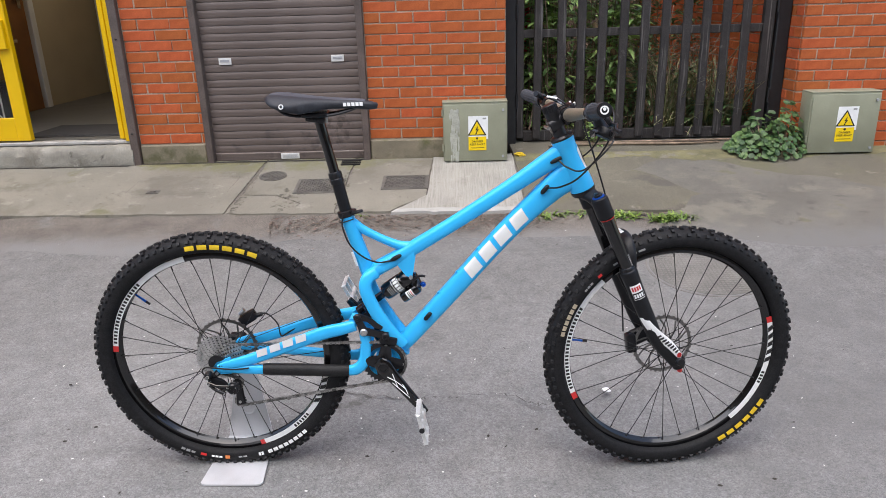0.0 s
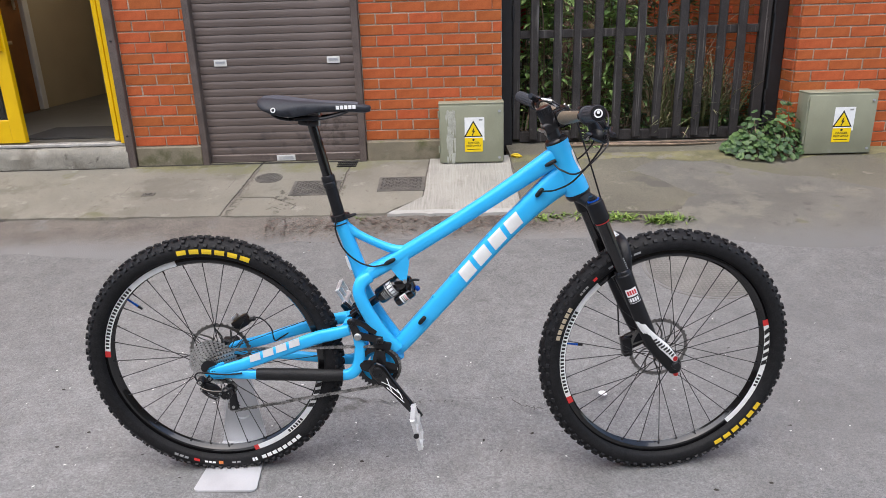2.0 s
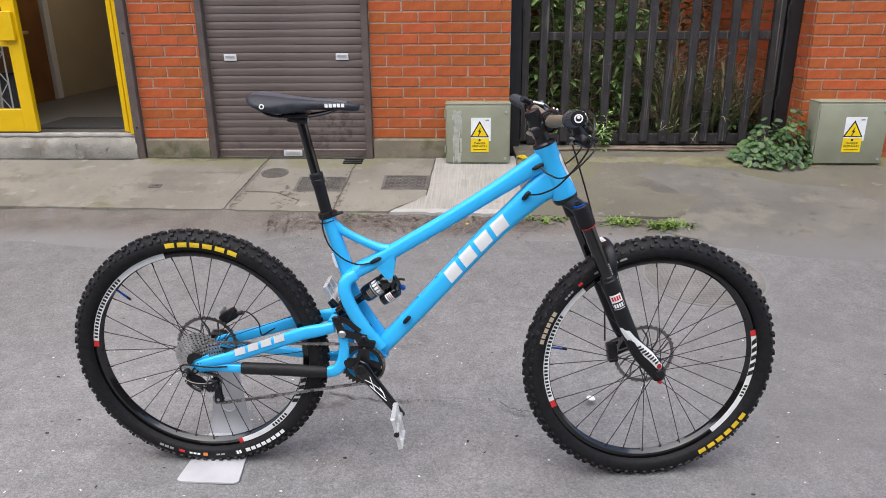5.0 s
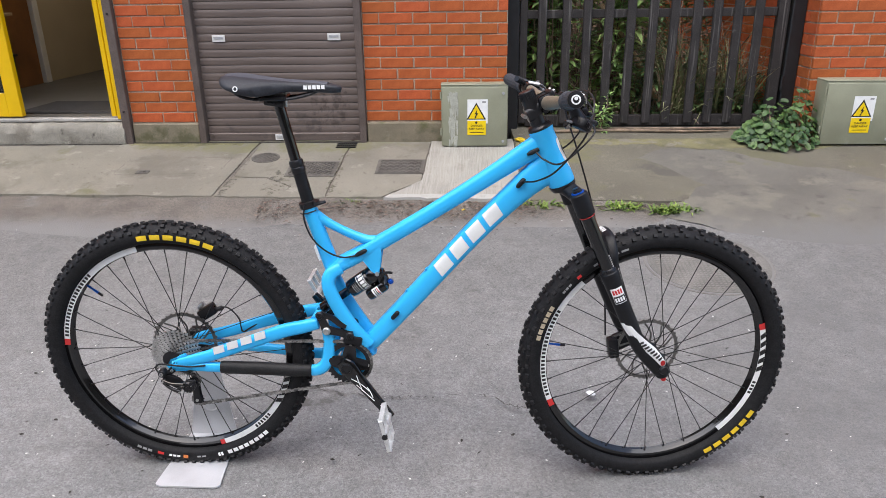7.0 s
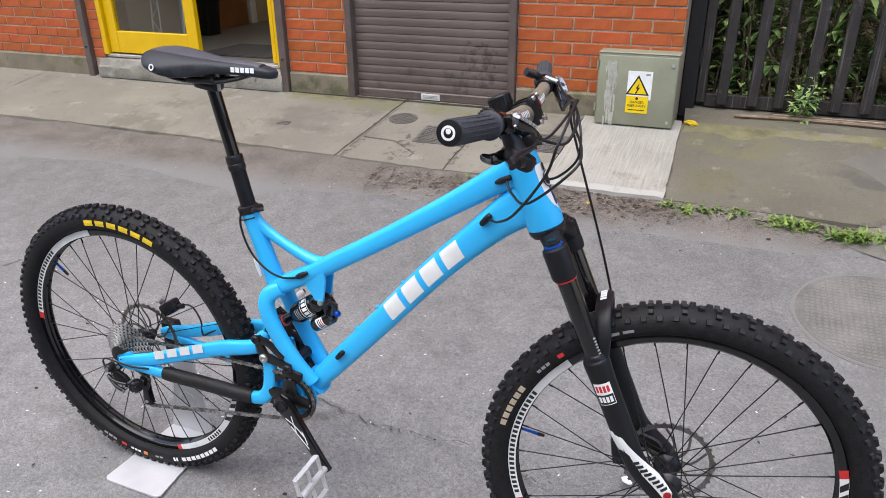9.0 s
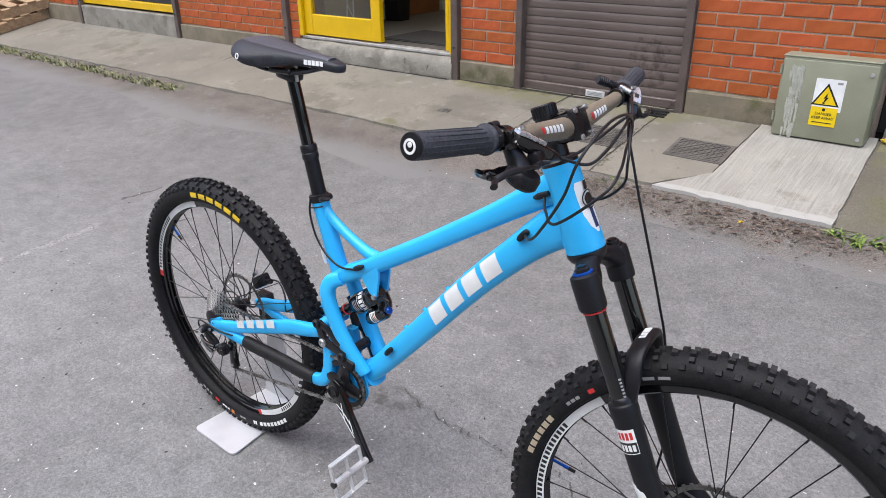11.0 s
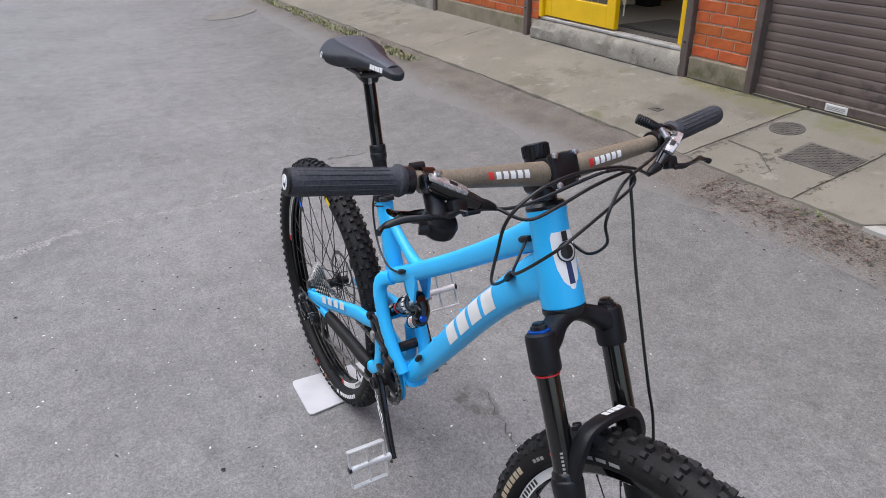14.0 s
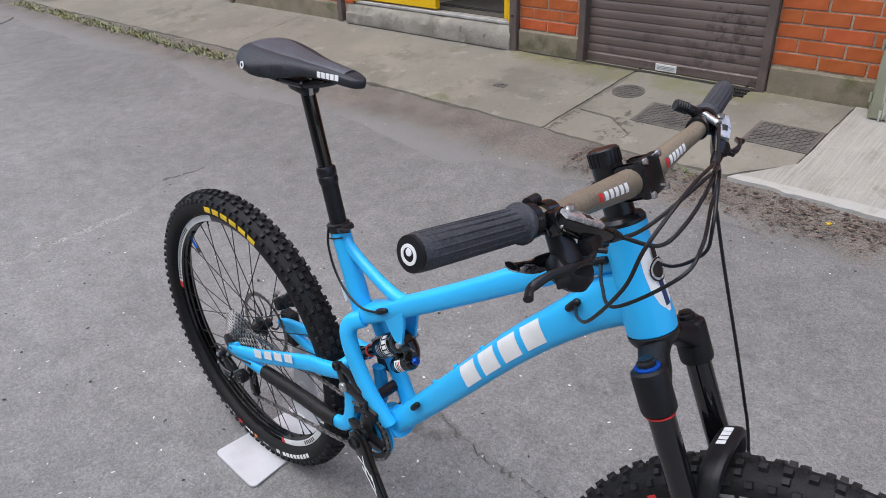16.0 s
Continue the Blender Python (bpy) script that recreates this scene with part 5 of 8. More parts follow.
cabinet(0.074, 4.722, 0.268, 0.432, 0.415, 0.13, "green metal electricity cabinet with lime streaks and a warning sign", True)
cabinet(2.505, 4.722, 0.268, 0.45, 0.42, 0.15, "green metal electricity cabinet with a warning sign beside ivy", False)
yl = thing("yellow_plastic_scrap", "crumpled yellow plastic scrap beside the cabinet", "litter")
b = B()
bmesh.ops.create_icosphere(b, subdivisions=3, radius=0.026)
for v in b.verts:
    v.co = V((v.co.x * 1.25, v.co.y * 0.7, v.co.z * 0.55)) * (1 + 0.5 * noise.noise(v.co * 45) + 0.5 * noise.noise(v.co * 110))
part("scrap", b, YELLOWINK, yl, m=pose(0.385, 4.82, pave_z(4.82) + 0.012), smooth=12)

# ---- bricks, piece by piece ----
random.seed(77)
brickwork(wall_a, -2.27, -1.80, PLZ + 0.004, TOP, FRONT(WALL), rest=1.55)
brickwork(wall_b, -0.652, 0.285, PLZ + 0.004, TOP, FRONT(WALL), rest=1.55)
brickwork(wall_c, -5.72, -4.125, PLZ + 0.004, TOP, FRONT(WALL), rest=1.0)
brickwork(wall_d, -4.06, -3.955, PLZ + 0.004, TOP, FRONT(WALL), rest=1.0)
brickwork(wall_e, -11.0, -7.74, 0.49, 1.6, FRONT(WALL), rest=0.0)
brickwork(wall_f, 2.232, 5.5, 0.27, 2.4, FRONT(RY), rest=1.5)
brickwork(wall_g, RY + 0.035, 9.5, 0.27, 2.6, lambda y, z: pose(2.238 + 0.010, y, z, 0, 0, 90), rest=0.95)

# ---- rear wheel stand ----
stand = thing("wheel_stand", "folded grey sheet metal stand holding the rear wheel", "bike stand", m=pose(0.011, 0.013, 0))
b = B()
prism(b, [(-0.806, 1.676), (-0.80, 1.669), (-0.790, 1.666), (-0.638, 1.664), (-0.628, 1.667), (-0.622, 1.675), (-0.650, 1.915), (-0.795, 1.915)], lambda x, y, h: V((x, y, 0.001 + h)), 0.005)
part("base_sheet", b, STANDM, stand)
b = B()
prism(b, [(-0.795, 0.004), (-0.650, 0.004), (-0.672, 0.16), (-0.69, 0.285), (-0.752, 0.285), (-0.765, 0.16)], lambda x, z, h: V((x, 1.912 + 0.035 * z + h, z)), 0.004)
part("upright_sheet", b, STANDM, stand)
part("stamped_ring", lathe(B(), [(0.02, 0), (0.024, 0.002), (0.028, 0)], (-0.722, 1.9115 + 0.035 * 0.11, 0.11), (0, -1, 0.035), 24, cap=False), STANDM, stand)
part("rubber_hook", box(B(), (-0.722, 1.908, 0.325), (0.05, 0.03, 0.1), bevel=0.006), MATTE, stand, "black rubber hook")

# ---- mountain bike: x ahead, y to its left, z up ----
AX = V((1, 0.0186, 0)).normalized()
LZ = V((0, 0.0105, 1))
LZ = (LZ - LZ.dot(AX) * AX).normalized()
LY = LZ.cross(AX)
bm_ = Matrix((AX, LY, LZ)).transposed().to_4x4()
bm_.translation = V((0.0, 1.8328, 0.0019))
bike = thing("mountain_bike", "blue full suspension mountain bike with black parts, held in a stand", "bicycle")
RA, FA = V((-0.735, 0, 0.361)), V((0.581, 0, 0.333))
AXLE_R = V((-0.721, -0.010, 0.361))
SAG, PULL = 0.008, 0.0195  # the swingarm hangs this much lower, and reaches this much less far back, at the axle
BB = V((-0.247, 0, 0.340))
# steering: foot of the head tube, its axis, and the turn to the left
HB = V((0.312, 0, 0.826))
HA = V((-0.392, 0, 0.92)).normalized()
HF = V((HA.z, 0, -HA.x))
TURN = radians(6.6)
STEER = Matrix((HF, V((0, 1, 0)), HA)).transposed().to_4x4()
STEER.translation = HB
STEER = STEER @ Matrix.Rotation(TURN, 4, "Z")
BF, BH = 0.036, 0.201
BARS = STEER @ pose(BF, 0, BH, -1.2) @ pose(-BF, 0, -BH)


def bp(name, b, mat, parent=None, label="", m=None, smooth=35.0):
    if m is None:
        for v in b.verts:
            if v.co.x < -0.3 and v.co.z < 0.56:
                k_ = min(1.2, (-0.3 - v.co.x) / 0.43)
                v.co.z -= SAG * k_
                v.co.x += PULL * k_
    return part(name, b, mat, parent or bike, label, smooth, m)


def uv(pts, y):
    return [(p[0], y, *p[1:]) for p in pts]


def decal(b, p0, p1, h, y, slant=0.2, th=0.0008):
    """A flat slanted block on a plane y between two points of its base line."""
    d = V((p1[0] - p0[0], 0, p1[1] - p0[1]))
    n_ = V((-d.z, 0, d.x)).normalized() * h
    sl = d.normalized() * h * slant
    lo = [V((p0[0], y, p0[1])), V((p1[0], y, p1[1]))]
    q = [lo[0], lo[1], lo[1] + n_ + sl, lo[0] + n_ + sl]
    off = V((0, th if y > 0 else -th, 0))
    faces_from(b, [[b.verts.new(p) for p in q], [b.verts.new(p + off) for p in q]])


# -- frame --
frame_ = bp("main_frame", sweep(B(), uv([(-0.207, 0.364, 0.026, 0.021), (-0.172, 0.400, 0.024, 0.0245), (-0.05, 0.5345, 0.0225, 0.0262), (0.088, 0.690, 0.0235, 0.028), (0.18, 0.782, 0.0238, 0.030), (0.25, 0.845, 0.024, 0.037), (0.298, 0.875, 0.024, 0.046)], 0), 5, 24, power=3.0), BLUE, None, "matte sky blue aluminium frame")
bp("top_tube", sweep(B(), uv([(-0.285, 0.594, 0.034, 0.016), (-0.255, 0.611, 0.030, 0.019), (-0.18, 0.652, 0.021, 0.020), (-0.024, 0.745, 0.0185, 0.0195), (0.12, 0.836, 0.019, 0.021), (0.225, 0.905, 0.02, 0.026), (0.28, 0.938, 0.021, 0.032)], 0), 5, 18, power=3.0), BLUE, frame_)
bp("head_tube", lathe(B(), [(0.0300, -0.004), (0.0335, 0.0), (0.034, 0.02), (0.031, 0.06), (0.0295, 0.10), (0.0295, 0.135), (0.031, 0.142), (0.0305, 0.148)], HB, HA, 28), BLUE, frame_)
bp("seat_tube", sweep(B(), uv([(-0.334, 0.772, 0.0195), (-0.315, 0.71, 0.0195), (-0.284, 0.605, 0.021), (-0.277, 0.582, 0.02)], 0), 4, 18), BLUE, frame_)
bp("seat_brace", sweep(B(), uv([(-0.322, 0.748, 0.011, 0.016), (-0.285, 0.722, 0.011, 0.012), (-0.235, 0.695, 0.0115, 0.0115), (-0.19, 0.676, 0.013, 0.013), (-0.155, 0.672, 0.014, 0.014)], 0), 4, 14), BLUE, frame_)
for s in (-1, 1):
    bp("lower_yoke", sweep(B(), [(-0.258, s * 0.022, 0.606, 0.014, 0.017), (-0.282, s * 0.034, 0.592, 0.0145, 0.018), (-0.288, s * 0.04, 0.560, 0.0145, 0.018), (-0.268, s * 0.042, 0.505, 0.014, 0.0185), (-0.232, s * 0.04, 0.438, 0.014, 0.02), (-0.196, s * 0.032, 0.384, 0.013, 0.022)], 5, 14, power=2.6), BLUE, frame_)
bp("bottom_bracket_shell", lathe(B(), [(0.026, -0.037), (0.028, -0.03), (0.028, 0.03), (0.026, 0.037)], BB, (0, 1, 0), 28), BLUE, frame_)
bp("bracket_web", sweep(B(), uv([(-0.248, 0.345, 0.028, 0.024), (-0.225, 0.352, 0.029, 0.027), (-0.195, 0.372, 0.03, 0.032)], 0), 3, 14, power=3), BLUE, frame_)
for s in (-1, 1):
    b = B()
    prism(b, [(-0.205, 0.634), (-0.150, 0.662), (-0.148, 0.640), (-0.158, 0.582), (-0.166, 0.578)], lambda x, z, h: V((x, s * 0.017 + h - 0.003, z)), 0.006)
    bp("shock_tab", b, BLUE, frame_)
# ports, bosses
for u, w, y in ((0.2075, 0.832, -0.0275), (-0.118, 0.472, -0.029)):
    b = B()
    sweep(b, [(u - 0.009, y, w - 0.011, 0.0035), (u - 0.006, y - 0.001, w - 0.007, 0.006), (u + 0.006, y - 0.001, w + 0.007, 0.006), (u + 0.009, y, w + 0.011, 0.0035)], 2, 10)
    bp("cable_port", b, MATTE, frame_, "black rubber cable port")
b = B()
sweep(b, [(-0.215, -0.024, 0.640, 0.0035), (-0.207, -0.026, 0.645, 0.006), (-0.193, -0.026, 0.652, 0.006), (-0.186, -0.024, 0.656, 0.0035)], 2, 10)
bp("cable_port", b, MATTE, frame_, "black rubber cable port")
b = B()
sweep(b, [(0.222, -0.022, 0.902, 0.003), (0.232, -0.024, 0.907, 0.006), (0.25, -0.024, 0.916, 0.005)], 2, 10)
bp("cable_port", b, MATTE, frame_, "black rubber cable port")
for i, (u, w) in enumerate(((-0.03, 0.594), (0.03, 0.662), (-0.083, 0.533), (0.075, 0.709), (0.14, 0.766))):
    b = B()
    tube(b, (u, -0.008, w), (u - 0.0045, -0.008, w + 0.0045), 0.0045, n=10)
    bp("bottle_boss", b, BLUE, frame_)
# white decals as plain slanted blocks
def tube_block(a0, a1, low, high, slant):
    """A slanted block that follows the rounded side of the down tube, from a0 to a1 along it."""
    b = B()
    rows_b = []
    for i in range(11):
        q = low + (high - low) * i / 10
        row = []
        for k in range(7):
            a = a0 + (a1 - a0) * k / 6 + slant * q
            j = min(len(DT) - 2, max(0, next((h for h in range(len(DT) - 1) if DTL[h + 1] >= a), len(DT) - 2)))
            t = (a - DTL[j]) / (DTL[j + 1] - DTL[j])
            c = DT[j] + (DT[j + 1] - DT[j]) * t
            d_ = V((DT[j + 1][0] - DT[j][0], 0, DT[j + 1][1] - DT[j][1])).normalized()
            side = c[2] * (1 - min(0.985, abs(q) / c[3]) ** 3) ** (1 / 3) + 0.0009
            row.append(b.verts.new(V((c[0], -side, c[1])) + V((-d_.z, 0, d_.x)) * q))
        rows_b.append(row)
    for r1_, r2_ in zip(rows_b, rows_b[1:]):
        for k in range(6):
            b.faces.new((r1_[k], r1_[k + 1], r2_[k + 1], r2_[k]))
    return b


DT = spline([(-0.05, 0.5345, 0.0225, 0.0262), (0.088, 0.690, 0.0235, 0.028), (0.18, 0.782, 0.0238, 0.030), (0.25, 0.845, 0.024, 0.037)], 8)
DTL = [0.0]
for p_, q_ in zip(DT, DT[1:]):
    DTL.append(DTL[-1] + math.hypot(q_[0] - p_[0], q_[1] - p_[1]))
for k in range(4):
    bp("white_block", tube_block(0.076 + 0.0615 * k, 0.076 + 0.0615 * k + 0.047, -0.0145, 0.0225, 0.2), WHITE, frame_, "white block decal")
bp("seat_tube_decal", sweep(B(), uv([(-0.321, 0.665, 0.003), (-0.315, 0.643, 0.004), (-0.310, 0.625, 0.003)], -0.0182), 3, 8), WHITE, frame_, "white oval decal")
# badge on the head tube
b = B()
fan = []
for hh, wd in ((0.026, 0.08), (0.040, 0.42), (0.06, 0.62), (0.085, 0.70), (0.106, 0.70), (0.113, 0.6)):
    rr = 0.0345 - 0.004 * steps(hh, 0.0, 0.09)
    fan.append([b.verts.new(HB + HA * hh + (HF * math.cos(a) + V((0, 1, 0)) * math.sin(a)) * rr) for a in [wd * (q / 4 - 1) for q in range(9)]])
for a, c in zip(fan, fan[1:]):
    for q in range(8):
        b.faces.new((a[q], a[q + 1], c[q + 1], c[q]))
badge = bp("head_badge", b, WHITE, frame_, "white shield badge with a dark roundel")
b = B()
ring = [[b.verts.new(HB + HA * (0.082 + r_ * math.sin(t)) + (HF * math.cos(r_ * math.cos(t) / 0.031) + V((0, 1, 0)) * math.sin(r_ * math.cos(t) / 0.031)) * 0.0335) for t in [2 * math.pi * q / 24 for q in range(24)]] for r_ in (0.0001, 0.0105)]
faces_from(b, ring, cap=False)
bp("badge_roundel", b, SIGNK, badge)
b = B()
ring = [[b.verts.new(HB + HA * (0.082 + r_ * math.sin(t)) + (HF * math.cos(r_ * math.cos(t) / 0.031) + V((0, 1, 0)) * math.sin(r_ * math.cos(t) / 0.031)) * 0.0337) for t in [2 * math.pi * q / 24 for q in range(24)]] for r_ in (0.0135, 0.0158)]
faces_from(b, ring, cap=False)
bp("badge_ring", b, SIGNK, badge)
b = B()
st_ = [[b.verts.new(HB + HA * hh + (HF * math.cos(a) + V((0, 1, 0)) * math.sin(a)) * (0.0349 - 0.004 * steps(hh, 0, 0.09))) for a in (-0.15, 0.0, 0.15)] for hh in (0.034, 0.05, 0.068)]
for a, c in zip(st_, st_[1:]):
    for q in range(2):
        b.faces.new((a[q], a[q + 1], c[q + 1], c[q]))
b2_ = B()
st2_ = [[b2_.verts.new(HB + HA * hh + (HF * math.cos(a) + V((0, 1, 0)) * math.sin(a)) * 0.0328) for a in (-0.15, 0.0, 0.15)] for hh in (0.098, 0.113)]
for q in range(2):
    b2_.faces.new((st2_[0][q], st2_[0][q + 1], st2_[1][q + 1], st2_[1][q]))
bp("badge_stripe", b2_, SIGNK, badge)
bp("badge_stripe", b, material("navy_ink", (0.02, 0.04, 0.12), 0.5, vary=0.1, grain=0.1, bump=0), badge)

# -- swingarm --
swing = bp("swingarm", sweep(B(), [(-0.735, -0.071, 0.356, 0.007, 0.013), (-0.70, -0.073, 0.363, 0.008, 0.015), (-0.62, -0.066, 0.380, 0.0095, 0.0165), (-0.50, -0.056, 0.4155, 0.010, 0.018), (-0.42, -0.05, 0.4385, 0.0105, 0.019), (-0.37, -0.045, 0.446, 0.0115, 0.018), (-0.325, -0.04, 0.455, 0.012, 0.016)], 4, 14, power=3), BLUE, None, "sky blue rear swingarm")
bp("upper_stay", sweep(B(), [(-0.735, 0.071, 0.356, 0.007, 0.013), (-0.70, 0.073, 0.366, 0.008, 0.015), (-0.62, 0.066, 0.384, 0.0095, 0.0165), (-0.50, 0.056, 0.420, 0.010, 0.018), (-0.42, 0.05, 0.441, 0.0105, 0.019), (-0.325, 0.04, 0.462, 0.012, 0.016)], 4, 14, power=3), BLUE, swing)
for s in (-1, 1):
    lo = bp("lower_stay", sweep(B(), [(-0.74, s * 0.074, 0.353, 0.006, 0.013), (-0.70, s * 0.073, 0.350, 0.007, 0.012), (-0.64, s * 0.068, 0.343, 0.009, 0.0135), (-0.50, s * 0.058, 0.330, 0.0095, 0.014), (-0.37, s * 0.05, 0.3175, 0.01, 0.015), (-0.325, s * 0.047, 0.322, 0.0105, 0.017), (-0.304, s * 0.044, 0.35, 0.011, 0.017), (-0.298, s * 0.042, 0.395, 0.011, 0.016), (-0.30, s * 0.04, 0.435, 0.011, 0.015)], 4, 14, power=3), BLUE, swing)
    if s < 0:
        b = B()
        sweep(b, [(-0.606, -0.065, 0.340, 0.0145, 0.0165), (-0.58, -0.0635, 0.338, 0.0158, 0.0182), (-0.48, -0.0565, 0.3285, 0.0155, 0.0182), (-0.40, -0.052, 0.3205, 0.0160, 0.0185), (-0.352, -0.0488, 0.3175, 0.0150, 0.0175)], 5, 18)
        for v in b.verts:
            v.co += 0.0012 * noise.noise_vector(v.co * 45)
        bp("stay_protector", b, TAPE, lo, "black rubber tube wrap on the chainstay")
bp("swing_bridge", sweep(B(), [(-0.332, -0.042, 0.462, 0.015), (-0.325, 0, 0.468, 0.016), (-0.332, 0.042, 0.462, 0.015)], 3, 12), BLUE, swing)
b = B()
prism(b, [(-0.757, 0.352), (-0.742, 0.372), (-0.70, 0.386), (-0.69, 0.36), (-0.70, 0.336), (-0.745, 0.336)], lambda x, z, h: V((x, -0.076 + h, z)), 0.008)
bp("dropout", b, BLUE, swing)
b = B()
for a in range(6):
    t = a * math.pi / 3
    tube(b, (-0.728 + 0.0085 * math.cos(t), -0.0795, 0.354 + 0.0085 * math.sin(t)), (-0.728 + 0.0085 * math.cos(t), -0.076, 0.354 + 0.0085 * math.sin(t)), 0.0028, n=8)
tagged(bp("axle_bolt_holes", b, MATTE, swing), kind="stuff")
e0 = V((-0.617, 0, 0.3835))
ed = V((0.137, 0, 0.0395)).normalized()
for k in range(4):
    a, c = e0 + ed * 0.0405 * k, e0 + ed * (0.0405 * k + 0.0325)
    yk = -0.0762 + 0.0031 * k
    b = B()
    decal(b, (a.x, a.z), (c.x, c.z), 0.021, yk, 0.25)
    bp("white_block", b, WHITE, swing, "white block decal")

# -- link and shock --
for s in (-1, 1):
    b = B()
    yl_ = s * 0.052
    sweep(b, [(-0.318, yl_, 0.490, 0.0050, 0.0115), (-0.309, yl_, 0.463, 0.0050, 0.0105), (-0.2995, yl_, 0.437, 0.0050, 0.0135)], 4, 12, power=5)
    sweep(b, [(-0.312, yl_, 0.484, 0.0046, 0.0095), (-0.286, yl_, 0.476, 0.0046, 0.0075), (-0.262, yl_, 0.457, 0.0046, 0.0085), (-0.247, yl_, 0.449, 0.0046, 0.0055)], 4, 12, power=5)
    sweep(b, [(-0.302, yl_, 0.441, 0.0043, 0.0125), (-0.270, yl_, 0.433, 0.0043, 0.0105), (-0.232, yl_, 0.424, 0.0043, 0.0125)], 4, 12, power=5)
    lk = bp("rocker_link", b, BLACK, None, "black machined suspension link")
    for u, w in ((-0.2995, 0.439), (-0.3156, 0.485), (-0.238, 0.425)):
        bb_ = B()
        lathe(bb_, [(0.011, 0), (0.011, 0.004), (0.0085, 0.0065), (0.004, 0.0065), (0.004, 0.004)], (u, s * 0.057, w), (0, s, 0), 18)
        bp("pivot_bolt", bb_, STEEL if w > 0.43 and u > -0.31 else BLACK, lk)
bp("link_bridge", tube(B(), (-0.238, -0.05, 0.425), (-0.238, 0.05, 0.425), 0.012), BLACK)
SA, SB = V((-0.162, 0, 0.588)), V((-0.316, 0, 0.481))
sd = (SB - SA).normalized()
sn_ = V((0.571, 0, -0.821))
shock = bp("shock_body", lathe(B(), [(0.010, -0.006), (0.016, 0.0), (0.021, 0.006), (0.0245, 0.012), (0.0245, 0.026), (0.023, 0.029), (0.0245, 0.032), (0.0245, 0.082), (0.0225, 0.092), (0.017, 0.096)], SA, sd, 28), GLOSS, None, "gloss black air shock")
bp("shock_shaft", lathe(B(), [(0.0115, 0.09), (0.0115, 0.165), (0.015, 0.168), (0.015, 0.19), (0.008, 0.192)], SA, sd, 20), GLOSS, shock)
bp("shock_ring", lathe(B(), [(0.0115, 0.13), (0.0135, 0.131), (0.0135, 0.134), (0.0115, 0.135)], SA, sd, 20, cap=False), REDINK, shock, "red rubber ring")


def cyl_patch(o, axis, r_, a0, a1, t0, t1, n_=4):
    """A thin patch on a cylinder: along a0 to a1, round t0 to t1 from the side that faces right."""
    e1 = V((0, -1, 0))
    e2 = V(axis).cross(e1)
    b = B()
    rows2 = [[b.verts.new(V(o) + V(axis) * a + (e1 * math.cos(t) + e2 * math.sin(t)) * r_) for t in [t0 + (t1 - t0) * j / n_ for j in range(n_ + 1)]] for a in (a0, a1)]
    for j in range(n_):
        b.faces.new((rows2[0][j], rows2[0][j + 1], rows2[1][j + 1], rows2[1][j]))
    return b


for k in range(6):
    bp("shock_print", cyl_patch(SA, sd, 0.0248, 0.040, 0.053, -1.25 + 0.42 * k, -0.95 + 0.42 * k), WHITE, shock)
bp("shock_print", cyl_patch(SA, sd, 0.0248, 0.057, 0.0585, -1.25, 1.15, 8), WHITE, shock)
bp("shock_print", cyl_patch(SA, sd, 0.0248, 0.0365, 0.038, -1.25, 1.15, 8), WHITE, shock)
for k in range(3):
    bp("shock_print", cyl_patch(SA, sd, 0.0248, 0.064 + 0.005 * k, 0.066 + 0.005 * k, -0.6, 0.5, 5), GREYINK, shock)
rs = SA + sn_ * 0.040 + sd * 0.004 + V((0, -0.008, 0))
bp("reservoir", lathe(B(), [(0.010, -0.004), (0.0155, 0), (0.0165, 0.006), (0.0165, 0.05), (0.0145, 0.056), (0.006, 0.058)], rs, sd, 22), GLOSS, shock)
rl = bp("reservoir_label", cyl_patch(rs, sd, 0.0168, 0.018, 0.038, -0.9, 0.8, 6), WHITE, shock, "small white label")
for k in range(3):
    bp("label_bar", cyl_patch(rs, sd, 0.0170, 0.021 + 0.005 * k, 0.0235 + 0.005 * k, -0.7, 0.6, 5), SIGNK if k else REDINK, rl)
bp("shock_head", sweep(B(), [(*(SA + sd * 0.004 + sn_ * 0.004), 0.019), (*(SA + sd * 0.004 + sn_ * 0.024), 0.017), (*(rs + sd * 0.004), 0.016)], 3, 14), GLOSS, shock)
bp("lever_knob", lathe(B(), [(0.007, 0), (0.008, 0.003), (0.008, 0.008), (0.005, 0.011)], rs - sd * 0.012 + V((0, -0.004, 0)), -sd, 14), BLUEANO, shock, "blue adjuster")
bp("lever", sweep(B(), [(*(SA - sd * 0.002 + sn_ * 0.012 + V((0, -0.015, 0))), 0.005), (*(SA - sd * 0.022 + sn_ * 0.012 + V((0, -0.02, 0))), 0.004), (*(SA - sd * 0.034 + sn_ * 0.022 + V((0, -0.02, 0))), 0.0035)], 3, 8), BLACK, shock)
bp("shock_bolt", tube(B(), (-0.162, -0.026, 0.588), (-0.162, 0.026, 0.588), 0.0055, n=12), STEEL, shock)

